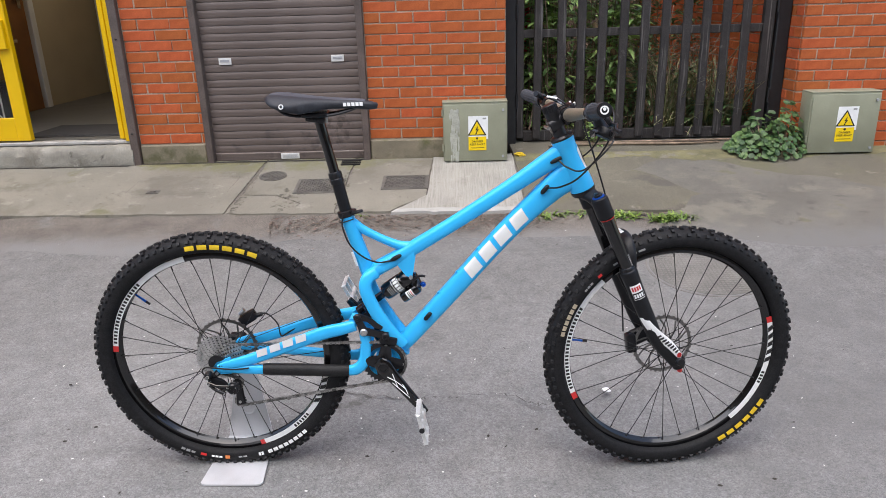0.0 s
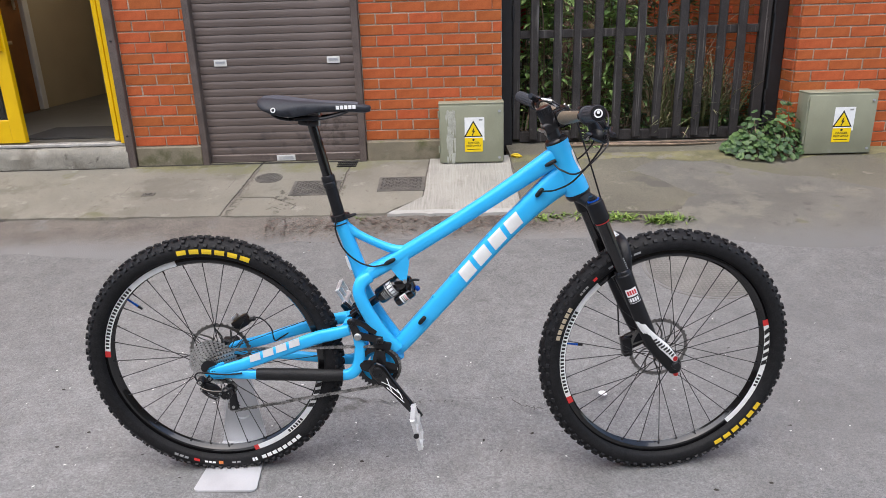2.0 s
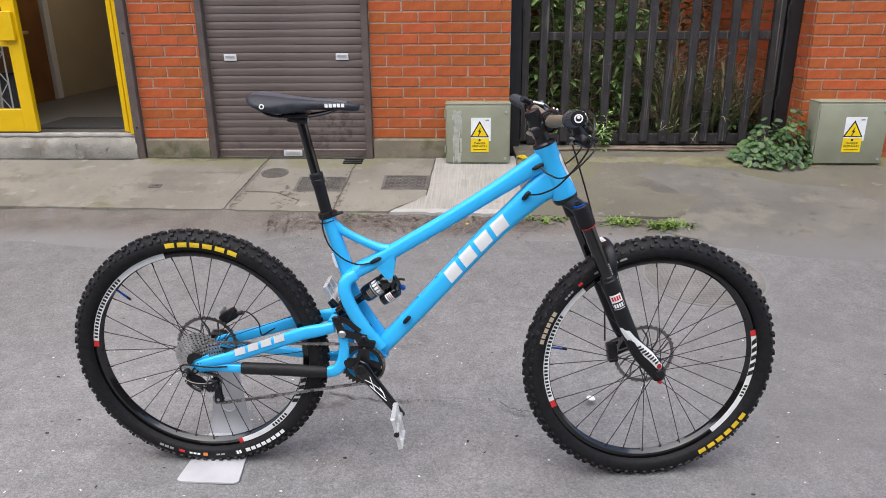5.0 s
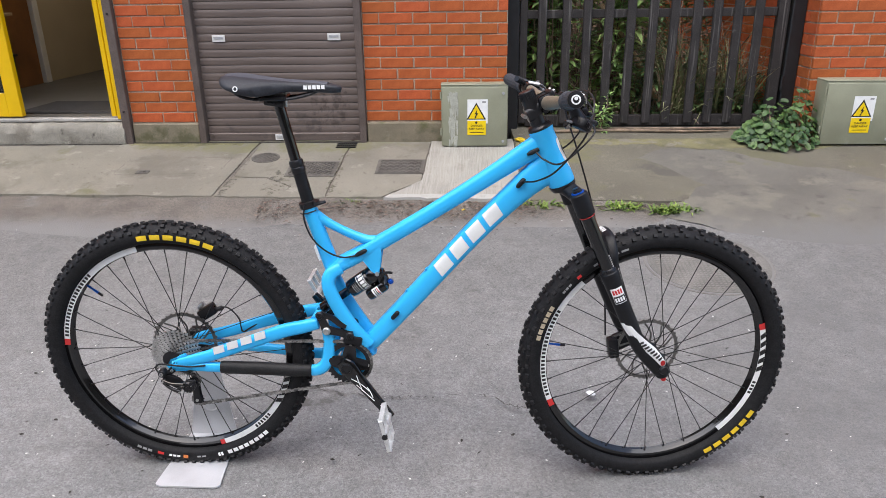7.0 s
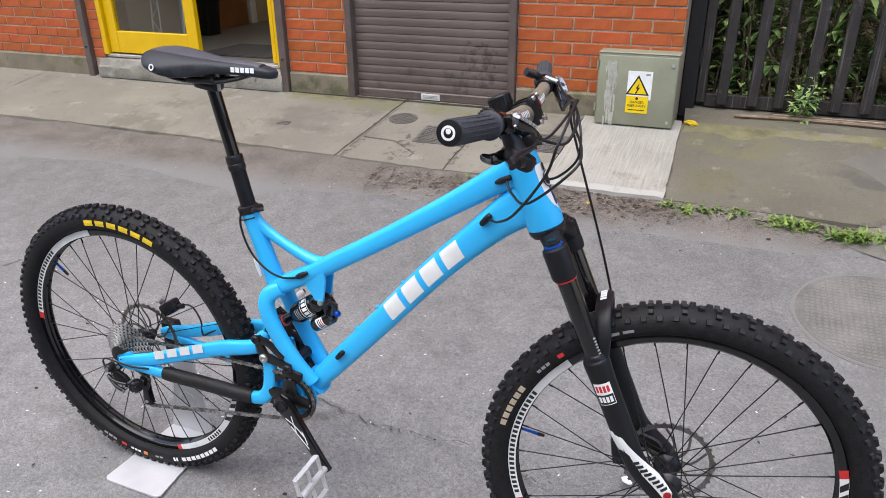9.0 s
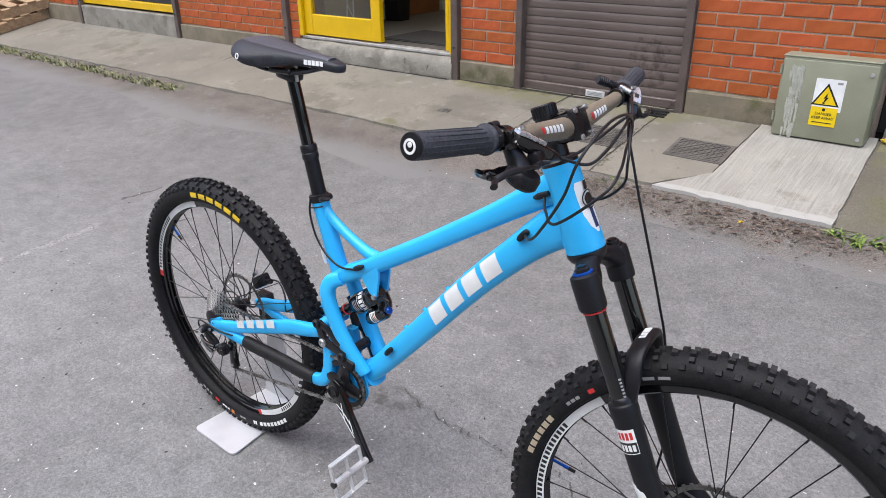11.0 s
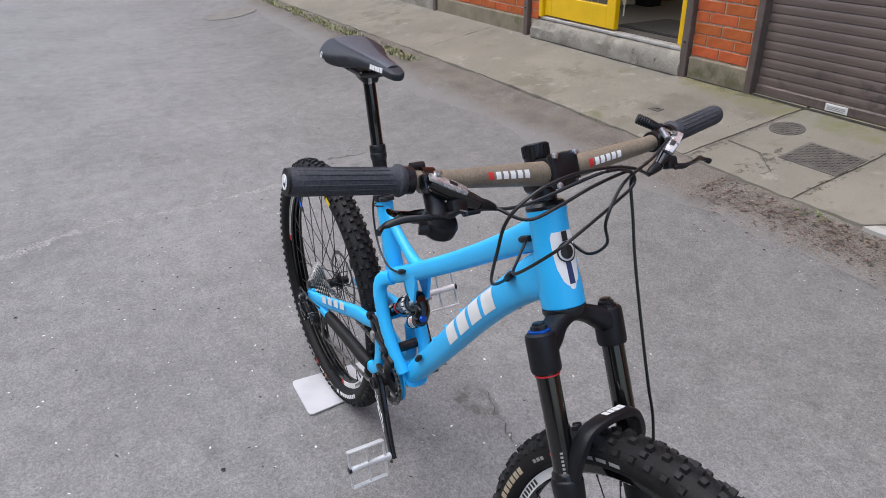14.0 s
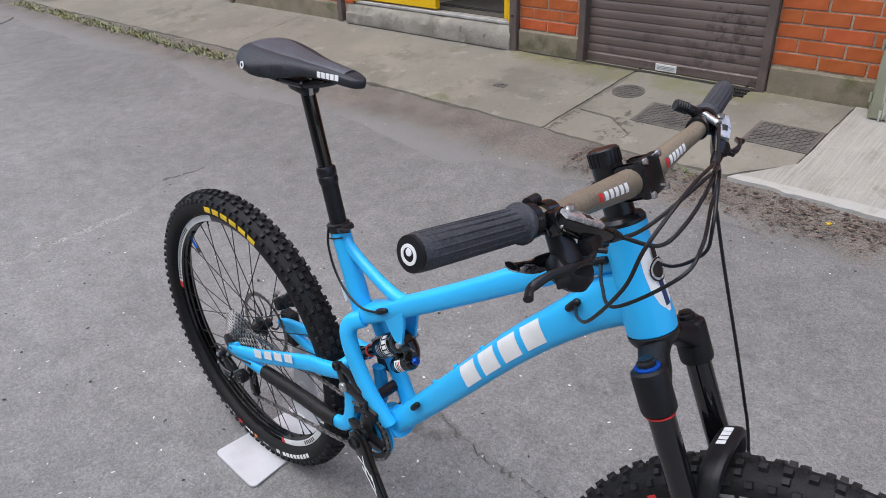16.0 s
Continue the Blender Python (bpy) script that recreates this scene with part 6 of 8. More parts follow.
# -- wheels --
def wheel(name, m, front, red_tips, decals, inks, valve_at):
    w = bp(name, lathe(B(), [(0.302, -0.006), (0.296, -0.0105), (0.300, -0.0145), (0.314, -0.0150), (0.3165, -0.0135), (0.3165, 0.0135), (0.314, 0.0150), (0.300, 0.0145), (0.296, 0.0105), (0.302, 0.006), (0.2955, 0.0)], (0, 0, 0), (0, 1, 0), 96, closed=True), GLOSS, None, "black alloy rim with white decals", m)
    prof = []
    for q in range(23):
        a = radians(-122 + 244 * q / 22)
        prof.append((0.3360 + 0.0300 * math.cos(a), 0.0325 * math.sin(a)))
    prof = [(0.3155, -0.0148)] + prof + [(0.3155, 0.0148)]
    ty = bp("tyre", lathe(B(), prof, (0, 0, 0), (0, 1, 0), 120, closed=False, cap=False), RUBBER, w, "black rubber tyre with knobbly tread", m, 60)
    b = B()
    N = 80 if front else 92
    rows_k = [(0.20, 0.012, 0.011), (-0.20, 0.012, 0.011), (0.60, 0.0105, 0.0095), (1.0, 0.0115, 0.0098), (-0.60, 0.0105, 0.0095), (-1.0, 0.0115, 0.0098)]
    for i in range(N):
        for r_i, (ph, lc, lw) in enumerate(rows_k):
            if r_i in (2, 4) and i % 2:
                continue
            off = 0.5 if (r_i in (1, 2, 4)) else 0.0
            if r_i in (0, 1) and not front and i % 3 == 2:
                lc = lc * 1.25
            t = 2 * math.pi * (i + off) / N
            hgt = 0.0062 if abs(ph) < 0.9 else 0.0050
            rc, yc = 0.3360 + 0.0300 * math.cos(ph), 0.0325 * math.sin(ph)
            ny, nr = math.sin(ph), math.cos(ph)
            er, et = V((math.cos(t), 0, math.sin(t))), V((-math.sin(t), 0, math.cos(t)))
            nn = er * nr + V((0, ny, 0))
            ss = -er * ny + V((0, nr, 0))
            c0 = er * rc + V((0, yc, 0))
            k0 = [b.verts.new(c0 - nn * 0.002 + et * (lc / 2 * sx) + ss * (lw / 2 * sy)) for sx, sy in ((-1, -1), (1, -1), (1, 1), (-1, 1))]
            k1 = [b.verts.new(c0 + nn * hgt + et * (lc / 2 * 0.8 * sx) + ss * (lw / 2 * 0.8 * sy)) for sx, sy in ((-1, -1), (1, -1), (1, 1), (-1, 1))]
            faces_from(b, [k0, k1], cap=False)
            b.faces.new(k1)
    tagged(bp("tread", b, KNOB, ty, "rows of square rubber tread knobs", m, 0), kind="stuff")

    def arc(b, r0, r1, a0, a1, y0, y1, n_=10):
        """A thin curved plate on the wheel's right side."""
        ia, oa = [], []
        for q in range(n_ + 1):
            a = radians(a0 + (a1 - a0) * q / n_)
            ia.append(V((r0 * math.cos(a), y0, r0 * math.sin(a))))
            oa.append(V((r1 * math.cos(a), y1, r1 * math.sin(a))))
        va, vo = [b.verts.new(p) for p in ia], [b.verts.new(p) for p in oa]
        for q in range(n_):
            b.faces.new((va[q], va[q + 1], vo[q + 1], vo[q]))

    for a0, a1, tip in decals:
        b = B()
        arc(b, 0.2985, 0.3140, a0, a1, -0.0149, -0.0155, 24)
        d_ = bp("rim_decal", b, WHITE, w, "white rim decal", m)
        b = B()
        arc(b, 0.2985, 0.3140, tip[0], tip[1], -0.0151, -0.0157, 4)
        bp("decal_tip", b, REDINK, d_, "red end", m)
        for t0, t1, kk in tip[2]:
            b = B()
            n_ = max(2, int(abs(t1 - t0) / kk))
            for q in range(n_):
                s0 = t0 + (t1 - t0) * (q + 0.15) / n_
                s1 = t0 + (t1 - t0) * (q + 0.75) / n_
                if kk < 4:
                    arc(b, 0.3015, 0.3115, s0, s1, -0.0153, -0.0157, 2)
                else:
                    lean_ = 1.7 if t1 > t0 else -1.7
                    pts_ = [(0.2990, s0), (0.2990, s1), (0.3136, s1 + lean_), (0.3136, s0 + lean_)]
                    b.faces.new([b.verts.new((r_ * math.cos(radians(a_)), -0.0153 - 0.0005 * (r_ > 0.3), r_ * math.sin(radians(a_)))) for r_, a_ in pts_])
            tagged(bp("rim_print", b, tip[3] if len(tip) > 3 else SIGNK, d_, "", m), kind="stuff")
    for mat_i, a0, a1, n_, r0, r1 in inks:
        for q in range(n_):
            s0 = a0 + (a1 - a0) * (q + 0.08) / n_
            s1 = a0 + (a1 - a0) * (q + 0.84) / n_
            b = B()
            yy = lambda r: -0.0328 * math.sqrt(max(0.02, 1 - ((r - 0.3360) / 0.0302) ** 2)) - 0.0004
            arc(b, r0, (r0 + r1) / 2, s0, s1, yy(r0), yy((r0 + r1) / 2), 3)
            arc(b, (r0 + r1) / 2, r1, s0, s1, yy((r0 + r1) / 2), yy(r1), 3)
            bp("sidewall_print", b, mat_i, ty, "", m)
    # hub
    fl = 0.029
    hub = bp("hub", lathe(B(), [(0.012, -0.055), (0.013, -0.04), (0.024, -0.033), (0.026, -0.030), (0.024, -0.026), (0.014, -0.02), (0.013, 0.02), (0.024, 0.026), (0.027, 0.030), (0.024, 0.033), (0.013, 0.04), (0.012, 0.055)], (0, 0, 0), (0, 1, 0), 28), BLACK, w, "black hub", m)
    rot = B()
    lathe(rot, [(0.080, 0.0405), (0.089, 0.0405), (0.089, 0.0425), (0.080, 0.0425)], (0, 0, 0), (0, 1, 0), 48, closed=True)
    for q in range(10):
        a, a2 = 2 * math.pi * q / 10, 2 * math.pi * q / 10 + 0.45
        sweep(rot, [(0.024 * math.cos(a), 0.0415, 0.024 * math.sin(a), 0.001, 0.004), (0.05 * math.cos(a + 0.15), 0.0415, 0.05 * math.sin(a + 0.15), 0.001, 0.003), (0.079 * math.cos(a2), 0.0415, 0.079 * math.sin(a2), 0.001, 0.003)], 3, 6)
    for q in range(36):
        a = 2 * math.pi * q / 36
        box(rot, (0.0902 * math.cos(a), 0.0415, 0.0902 * math.sin(a)), (0.004, 0.002, 0.006), Matrix.Rotation(-a, 3, "Y"))
    bp("brake_disc", rot, ROTORM, w, "steel brake disc", m)
    NS = 32
    for q in range(NS):
        a = 2 * math.pi * q / NS
        s = 1 if q % 2 else -1
        lead = 1 if (q // 2) % 2 else -1
        ah = a + lead * radians(72)
        b = B()
        sweep(b, [(0.0245 * math.cos(ah), s * fl, 0.0245 * math.sin(ah), 0.0012), (0.297 * math.cos(a), s * 0.003, 0.297 * math.sin(a), 0.0012)], 1, 5)
        bp("spoke", b, SPOKEM, w, "", m, 80)
    b = B()
    for q in range(NS):
        a = 2 * math.pi * q / NS
        sweep(b, [(0.283 * math.cos(a), (1 if q % 2 else -1) * 0.0035, 0.283 * math.sin(a), 0.0017), (0.297 * math.cos(a), (1 if q % 2 else -1) * 0.003, 0.297 * math.sin(a), 0.0019)], 1, 6)
    tagged(bp("spoke_nipple_set", b, BLACK, w, "", m), kind="stuff")
    a = radians(valve_at)
    er = V((math.cos(a), 0, math.sin(a)))
    bp("valve", sweep(B(), [(*(er * 0.298), 0.003), (*(er * 0.275), 0.003), (*(er * 0.272), 0.0035), (*(er * 0.262), 0.0035)], 1, 8), BLUEANO, w, "blue valve cap", m)
    bp("valve_tip", sweep(B(), [(*(er * 0.262), 0.004), (*(er * 0.248), 0.0032)], 1, 8), BLACK, w, "", m)
    return w, m


MR_ = Matrix.Translation(AXLE_R)
rw, _ = wheel("rear_wheel", MR_, False, None,
    [(103, 173, (173, 176.5, [(132, 172, 2.1)])), (-72, -14, (-74.5, -72, [(-33, -15, 4.0), (-52, -40, 1.9)]))],
    [(YELLOWINK, 100, 64.5, 6, 0.330, 0.3435), (WHITE, -47, -72, 8, 0.3285, 0.3395), (WHITE, -74, -77, 2, 0.3285, 0.3395), (GREYINK, -83, -88, 2, 0.331, 0.336), (material("orange_print", (0.65, 0.2, 0.05), 0.6, vary=0.1, grain=0.1, bump=0), -92, -95, 1, 0.3285, 0.339), (WHITE, -96, -102, 3, 0.331, 0.337), (REDINK, -104, -108, 1, 0.3295, 0.3375), (GREYINK, -110, -118, 3, 0.3305, 0.338)], 140)
STEERHUB = STEER @ Matrix.Translation((HF.dot(FA - HB), 0, HA.dot(FA - HB)))
ta = math.atan2(HF.z, HF.x)
MF_ = STEERHUB @ Matrix.Rotation(ta, 4, "Y")
fw, _ = wheel("front_wheel", MF_, True, None,
    [(132, 201, (201, 205, [(150, 199, 2.1)])), (-49, 13, (13, 16.5, [(-12, 11, 4.2), (-24, -16, 1.8)]))],
    [(YELLOWINK, -30, -62, 6, 0.329, 0.3425), (TANINK, 167, 149, 6, 0.3285, 0.340), (GREYINK, 142, 136, 3, 0.331, 0.337), (REDINK, 133, 130, 1, 0.330, 0.338), (GREYINK, 124, 106, 4, 0.331, 0.337)], 170)
MFI = MF_

# cassette
cas = bp("cassette", lathe(B(), [(0.02, -0.03), (0.024, -0.03), (0.024, -0.064), (0.018, -0.066)], (0, 0, 0), (0, 1, 0), 24), BLACK, rw, "", MR_)
for k, (r_, y_) in enumerate(((0.070, -0.028), (0.064, -0.032), (0.058, -0.036), (0.052, -0.0395), (0.046, -0.043), (0.0405, -0.0465), (0.0355, -0.050), (0.031, -0.0535), (0.0275, -0.057), (0.024, -0.0605))):
    T = int(2 * math.pi * r_ / 0.0127)
    b = B()
    outer, inner_ = [], []
    for q in range(T * 2):
        a = math.pi * q / T
        rr = r_ + (0.0028 if q % 2 else -0.0042)
        outer.append((rr * math.cos(a), rr * math.sin(a)))
        inner_.append(((r_ - 0.007) * math.cos(a), (r_ - 0.007) * math.sin(a)))
    for y2 in (y_,):
        A_ = [b.verts.new((p[0], y2 - 0.0008, p[1])) for p in outer]
        B_ = [b.verts.new((p[0], y2 - 0.0008, p[1])) for p in inner_]
        C_ = [b.verts.new((p[0], y2 + 0.0008, p[1])) for p in outer]
        D_ = [b.verts.new((p[0], y2 + 0.0008, p[1])) for p in inner_]
        faces_from(b, [A_, B_, D_, C_], cap=False, close_path=True)
    bp("sprocket", b, STEEL, cas, "", MR_)
    # black disc behind each sprocket stands in for the shade in the tooth gaps
    bp("gap_shade_disc", lathe(B(), [(0.018, y_ + 0.0012), (r_ - 0.0015, y_ + 0.0012), (r_ - 0.0015, y_ + 0.002), (0.018, y_ + 0.002)], (0, 0, 0), (0, 1, 0), 28, closed=True), SIGNK, cas, "", MR_)

# -- cranks, ring, chain, pedals --
crank = bp("crankset", lathe(B(), [(0.012, -0.086), (0.015, -0.084), (0.0155, -0.06), (0.0155, 0.06), (0.015, 0.084), (0.012, 0.086)], BB, (0, 1, 0), 24), BLACK, None, "gloss black crank arms with a narrow chainring")
bp("crank_cap", lathe(B(), [(0.0145, 0.0), (0.0145, 0.003), (0.0115, 0.003), (0.0110, -0.004), (0.001, -0.004)], BB + V((0, -0.087, 0)), (0, -1, 0), 20), BLACK, crank)
PR, PL = V((-0.139, -0.092, 0.208)), V((-0.355, 0.092, 0.472))
for P_, s in ((PR, -1), (PL, 1)):
    d_ = (V((P_.x, 0, P_.z)) - BB)
    b = B()
    sweep(b, [(*(BB + V((0, s * 0.074, 0)) - d_ * 0.13), 0.006, 0.016), (*(BB + V((0, s * 0.074, 0))), 0.0095, 0.0245), (*(BB + V((0, s * 0.079, 0)) + d_ * 0.3), 0.009, 0.0185), (*(BB + V((0, s * 0.087, 0)) + d_ * 0.7), 0.008, 0.0145), (*(V((P_.x, s * 0.092, P_.z)) - d_ * 0.05), 0.007, 0.0125), (*(V((P_.x, s * 0.092, P_.z)) + d_ * 0.06), 0.006, 0.0105)], 4, 14, power=3)
    arm = bp("crank_arm", b, GLOSS, crank)
    if s < 0:
        dn = d_.normalized()
        pn = V((-dn.z, 0, dn.x))
        for st_pts in (((0.028, -0.010), (0.055, 0.001), (0.085, 0.006)), ((0.030, 0.008), (0.05, 0.0), (0.072, -0.008)), ((0.050, -0.010), (0.08, -0.006), (0.115, -0.002)), ((0.072, 0.009), (0.09, 0.006), (0.105, 0.001))):
            b = B()
            sweep(b, [(*(BB + V((0, -0.0847 - 0.1 * a_, 0)) + dn * a_ + pn * c_), 0.0006, 0.0013) for a_, c_ in st_pts], 3, 6)
            bp("arm_print", b, WHITE, arm, "thin white stripe")


def pedal(P_, s, d, nm="pedal"):
    """An open metal platform on a spindle along y; d: the direction of its length."""
    d = V(d).normalized()
    y_ = V((0, s, 0))
    n_ = d.cross(y_)
    m = Matrix((y_, d, n_)).transposed().to_4x4()
    m.translation = P_
    t = bp(nm, tube(B(), (0, 0, 0), (0.105, 0, 0), 0.008, n=14), SILVER, None, "open silver metal platform pedal", m)
    for yy in (-0.046, 0.046):
        b = B()
        box(b, (0.064, yy, 0), (0.088, 0.0045, 0.013), bevel=0.001)
        bp("cage_bar", b, SILVER, t, "", m)
    for xx in (0.02, 0.062, 0.107):
        b = B()
        box(b, (xx, 0, 0), (0.0042, 0.094, 0.010), bevel=0.001)
        bp("cage_rib", b, SILVER, t, "", m)
    b = B()
    for xx in (0.03, 0.062, 0.096):
        for yy in (-0.046, 0.046):
            tube(b, (xx, yy, -0.0095), (xx, yy, 0.0095), 0.0012, n=6)
    tagged(bp("grip_pins", b, STEEL, t, "", m), kind="stuff")
    bp("end_cap", tube(B(), (0.105, 0, 0), (0.112, 0, 0), 0.0075, n=14), BLACK, t, "", m)


pedal(PR, -1, (0.2, 0, -0.98))
pedal(PL, 1, (-0.45, 0, 0.9))
CY = -0.047
b = B()
T = 32
outer = []
for q in range(T * 4):
    a = 2 * math.pi * q / (T * 4)
    outer.append((0.0615 + (0.0035 if q % 4 in (1, 2) else -0.0025), a))
for y2, flip in ((CY, 1),):
    A_ = [b.verts.new((BB.x + r_ * math.cos(a), y2 - 0.0015, BB.z + r_ * math.sin(a))) for r_, a in outer]
    B_ = [b.verts.new((BB.x + 0.048 * math.cos(a), y2 - 0.0015, BB.z + 0.048 * math.sin(a))) for r_, a in outer]
    D_ = [b.verts.new((BB.x + 0.048 * math.cos(a), y2 + 0.0015, BB.z + 0.048 * math.sin(a))) for r_, a in outer]
    C_ = [b.verts.new((BB.x + r_ * math.cos(a), y2 + 0.0015, BB.z + r_ * math.sin(a))) for r_, a in outer]
    faces_from(b, [A_, B_, D_, C_], cap=False, close_path=True)
ringp = bp("chainring", b, BLACK, crank)
for q in range(4):
    a = math.pi / 2 * q + radians(82)
    b = B()
    sweep(b, [(*BB[:1], CY - 0.004, BB.z, 0.006, 0.022), (BB.x + 0.03 * math.cos(a), CY - 0.005, BB.z + 0.03 * math.sin(a), 0.006, 0.019), (BB.x + 0.053 * math.cos(a), CY - 0.003, BB.z + 0.053 * math.sin(a), 0.005, 0.0135)], 1, 10)
    bp("spider_arm", b, BLACK, ringp)
    b = B()
    lathe(b, [(0.005, 0), (0.005, 0.003), (0.003, 0.004)], (BB.x + 0.051 * math.cos(a), CY - 0.003, BB.z + 0.051 * math.sin(a)), (0, -1, 0), 10)
    bp("ring_bolt", b, STEEL, ringp)
# bash plate and upper guide
b = B()
lathe(b, [(0.034, 0.0), (0.060, 0.0), (0.060, 0.004), (0.034, 0.004)], BB + V((0, -0.033, 0)), (0, 1, 0), 40, closed=True)
bp("guide_backplate", b, BLUE, crank, "sky blue guide mount behind the chainring")
bp("upper_chain_guide", box(B(), (-0.232, CY, 0.409), (0.05, 0.022, 0.026), Matrix.Rotation(0.25, 3, "Y"), bevel=0.006, segs=2), MATTE, None, "black chain guide")
# derailleur
DJ1, DJ2 = V((-0.690, -0.055, 0.297)), V((-0.690, -0.055, 0.2365))
der = bp("derailleur", lathe(B(), [(0.009, 0), (0.0115, 0.003), (0.0115, 0.018), (0.009, 0.022), (0.004, 0.022)], (-0.7656, -0.076, 0.338), (0, -1, 0), 20), BLACK, None, "black rear derailleur")
for u, w, r_ in ((-0.7656, 0.338, 0.0055), (-0.740, 0.342, 0.0045)):
    bp("hanger_bolt", lathe(B(), [(r_, 0), (r_, 0.003), (r_ * 0.55, 0.004), (r_ * 0.5, 0.001)], (u, -0.097 if w < 0.340 else -0.084, w), (0, -1, 0), 14), STEEL, der)
bp("hanger_link", sweep(B(), [(-0.738, -0.080, 0.344, 0.005, 0.010), (-0.752, -0.081, 0.334, 0.005, 0.008), (-0.766, -0.082, 0.338, 0.005, 0.010)], 2, 10), BLACK, der)
bp("outer_link", sweep(B(), [(-0.766, -0.098, 0.320, 0.004, 0.0055), (-0.738, -0.104, 0.313, 0.0035, 0.0042), (-0.706, -0.100, 0.307, 0.004, 0.0055)], 4, 10, power=3), GLOSS, der)
bp("lower_link", sweep(B(), [(-0.764, -0.097, 0.316, 0.004, 0.005), (-0.744, -0.102, 0.299, 0.0035, 0.0042), (-0.718, -0.099, 0.284, 0.004, 0.006)], 4, 10, power=3), GLOSS, der)
bp("cross_link", sweep(B(), [(-0.716, -0.098, 0.304, 0.003, 0.004), (-0.724, -0.098, 0.290, 0.003, 0.004)], 2, 8), GLOSS, der)
b = B()
prism(b, [(-0.771, 0.326), (-0.748, 0.330), (-0.724, 0.318), (-0.712, 0.304), (-0.716, 0.288), (-0.730, 0.286), (-0.750, 0.300), (-0.768, 0.312)], lambda x, z, h: V((x, -0.088 + h, z)), 0.012)
bmesh.ops.bevel(b, geom=b.edges[:], offset=0.0025, segments=2, affect="EDGES", profile=0.5)
bp("parallelogram", b, MATTE, der)
for u, w in ((-0.762, 0.318), (-0.710, 0.305), (-0.720, 0.286)):
    bp("link_pin", tube(B(), (u, -0.105, w), (u, -0.078, w), 0.0024, n=10), STEEL, der)
clutch = bp("clutch_housing", lathe(B(), [(0.0165, 0), (0.0180, 0.003), (0.0180, 0.008), (0.0168, 0.009), (0.0168, 0.0105), (0.0178, 0.0115), (0.0172, 0.018), (0.0135, 0.022), (0.0125, 0.0205), (0.006, 0.0205), (0.005, 0.0235)], (-0.700, -0.068, 0.290), (0, -1, 0), 28), BLACK, der)
bp("clutch_lever", sweep(B(), [(-0.694, -0.091, 0.300, 0.003, 0.004), (-0.684, -0.090, 0.307, 0.003, 0.0045), (-0.678, -0.086, 0.309, 0.003, 0.004)], 3, 8), MATTE, clutch)
for q in range(3):
    a = 2.1 * q + 0.6
    bp("clutch_screw", tube(B(), (-0.700 + 0.0125 * math.cos(a), -0.091, 0.290 + 0.0125 * math.sin(a)), (-0.700 + 0.0125 * math.cos(a), -0.087, 0.290 + 0.0125 * math.sin(a)), 0.0016, n=8), STEEL, clutch)
for yy in (-0.062, -0.048):
    b = B()
    sweep(b, [(DJ1.x, yy, DJ1.z + 0.01, 0.0012, 0.010), (*((DJ1 + DJ2) / 2)[:1], yy, (DJ1.z + DJ2.z) / 2, 0.0012, 0.009), (DJ2.x, yy, DJ2.z - 0.010, 0.0012, 0.012)], 3, 8)
    bp("cage_plate", b, BLACK, der)
for J, r_ in ((DJ1, 0.015), (DJ2, 0.0165)):
    b = B()
    lathe(b, [(0.005, -0.003), (r_ - 0.002, -0.0015), (r_ - 0.002, 0.0015), (0.005, 0.003)], J, (0, 1, 0), 22)
    for q in range(11):
        a = 2 * math.pi * q / 11
        box(b, (J.x + (r_ - 0.001) * math.cos(a), J.y, J.z + (r_ - 0.001) * math.sin(a)), (0.0045, 0.002, 0.0035), Matrix.Rotation(-a, 3, "Y"))
    jock = bp("jockey_wheel", b, MATTE, der)
    bp("jockey_bolt", lathe(B(), [(0.0045, 0), (0.0045, 0.002), (0.002, 0.0025)], (J.x, -0.0635, J.z), (0, -1, 0), 12), STEEL, jock)
# chain
loop = []
RC = 0.0425
cas_y = -0.0445
def arcpts(c, r_, a0, a1, n_, y_):
    return [V((c.x + r_ * math.cos(a0 + (a1 - a0) * q / n_), y_, c.z + r_ * math.sin(a0 + (a1 - a0) * q / n_))) for q in range(n_ + 1)]


loop += arcpts(BB, 0.0625, math.pi / 2, -math.pi / 2, 14, CY)
loop += [V((DJ2.x + 0.004, -0.055, DJ2.z - 0.0162))]
loop += arcpts(DJ2, 0.0165, -math.pi / 2, -math.pi * 1.1, 5, -0.055)
loop += arcpts(DJ1, 0.015, -0.1, math.pi * 0.6, 4, -0.055)
loop += arcpts(RA + V((0, 0, SAG)), RC, -math.pi * 0.62, -math.pi * 1.48, 12, cas_y)
loop.append(loop[0])
acc = [0.0]
for p, q in zip(loop, loop[1:]):
    acc.append(acc[-1] + (q - p).length)
NL = int(acc[-1] / 0.0127)
cp = []
for i in range(NL + 1):
    s_ = acc[-1] * i / NL
    j = max(0, min(len(loop) - 2, next((k for k in range(len(acc) - 1) if acc[k + 1] >= s_), len(loop) - 2)))
    t = (s_ - acc[j]) / max(1e-6, acc[j + 1] - acc[j])
    cp.append(loop[j].lerp(loop[j + 1], t))
b = B()
for i, (p, q) in enumerate(zip(cp, cp[1:])):
    yo = 0.0032 if i % 2 else 0.0022
    for s in (-1, 1):
        o = V((0, s * yo, 0))
        mid = (p + q) / 2
        sweep(b, [(*(p + o), 0.0006, 0.0048), (*(mid + o), 0.0006, 0.0032), (*(q + o), 0.0006, 0.0048)], 1, 6)
    tube(b, p + V((0, -0.004, 0)), p + V((0, 0.004, 0)), 0.0026, n=6)
tagged(bp("chain", b, CHAINM, None, "grey steel roller chain"), kind="stuff")

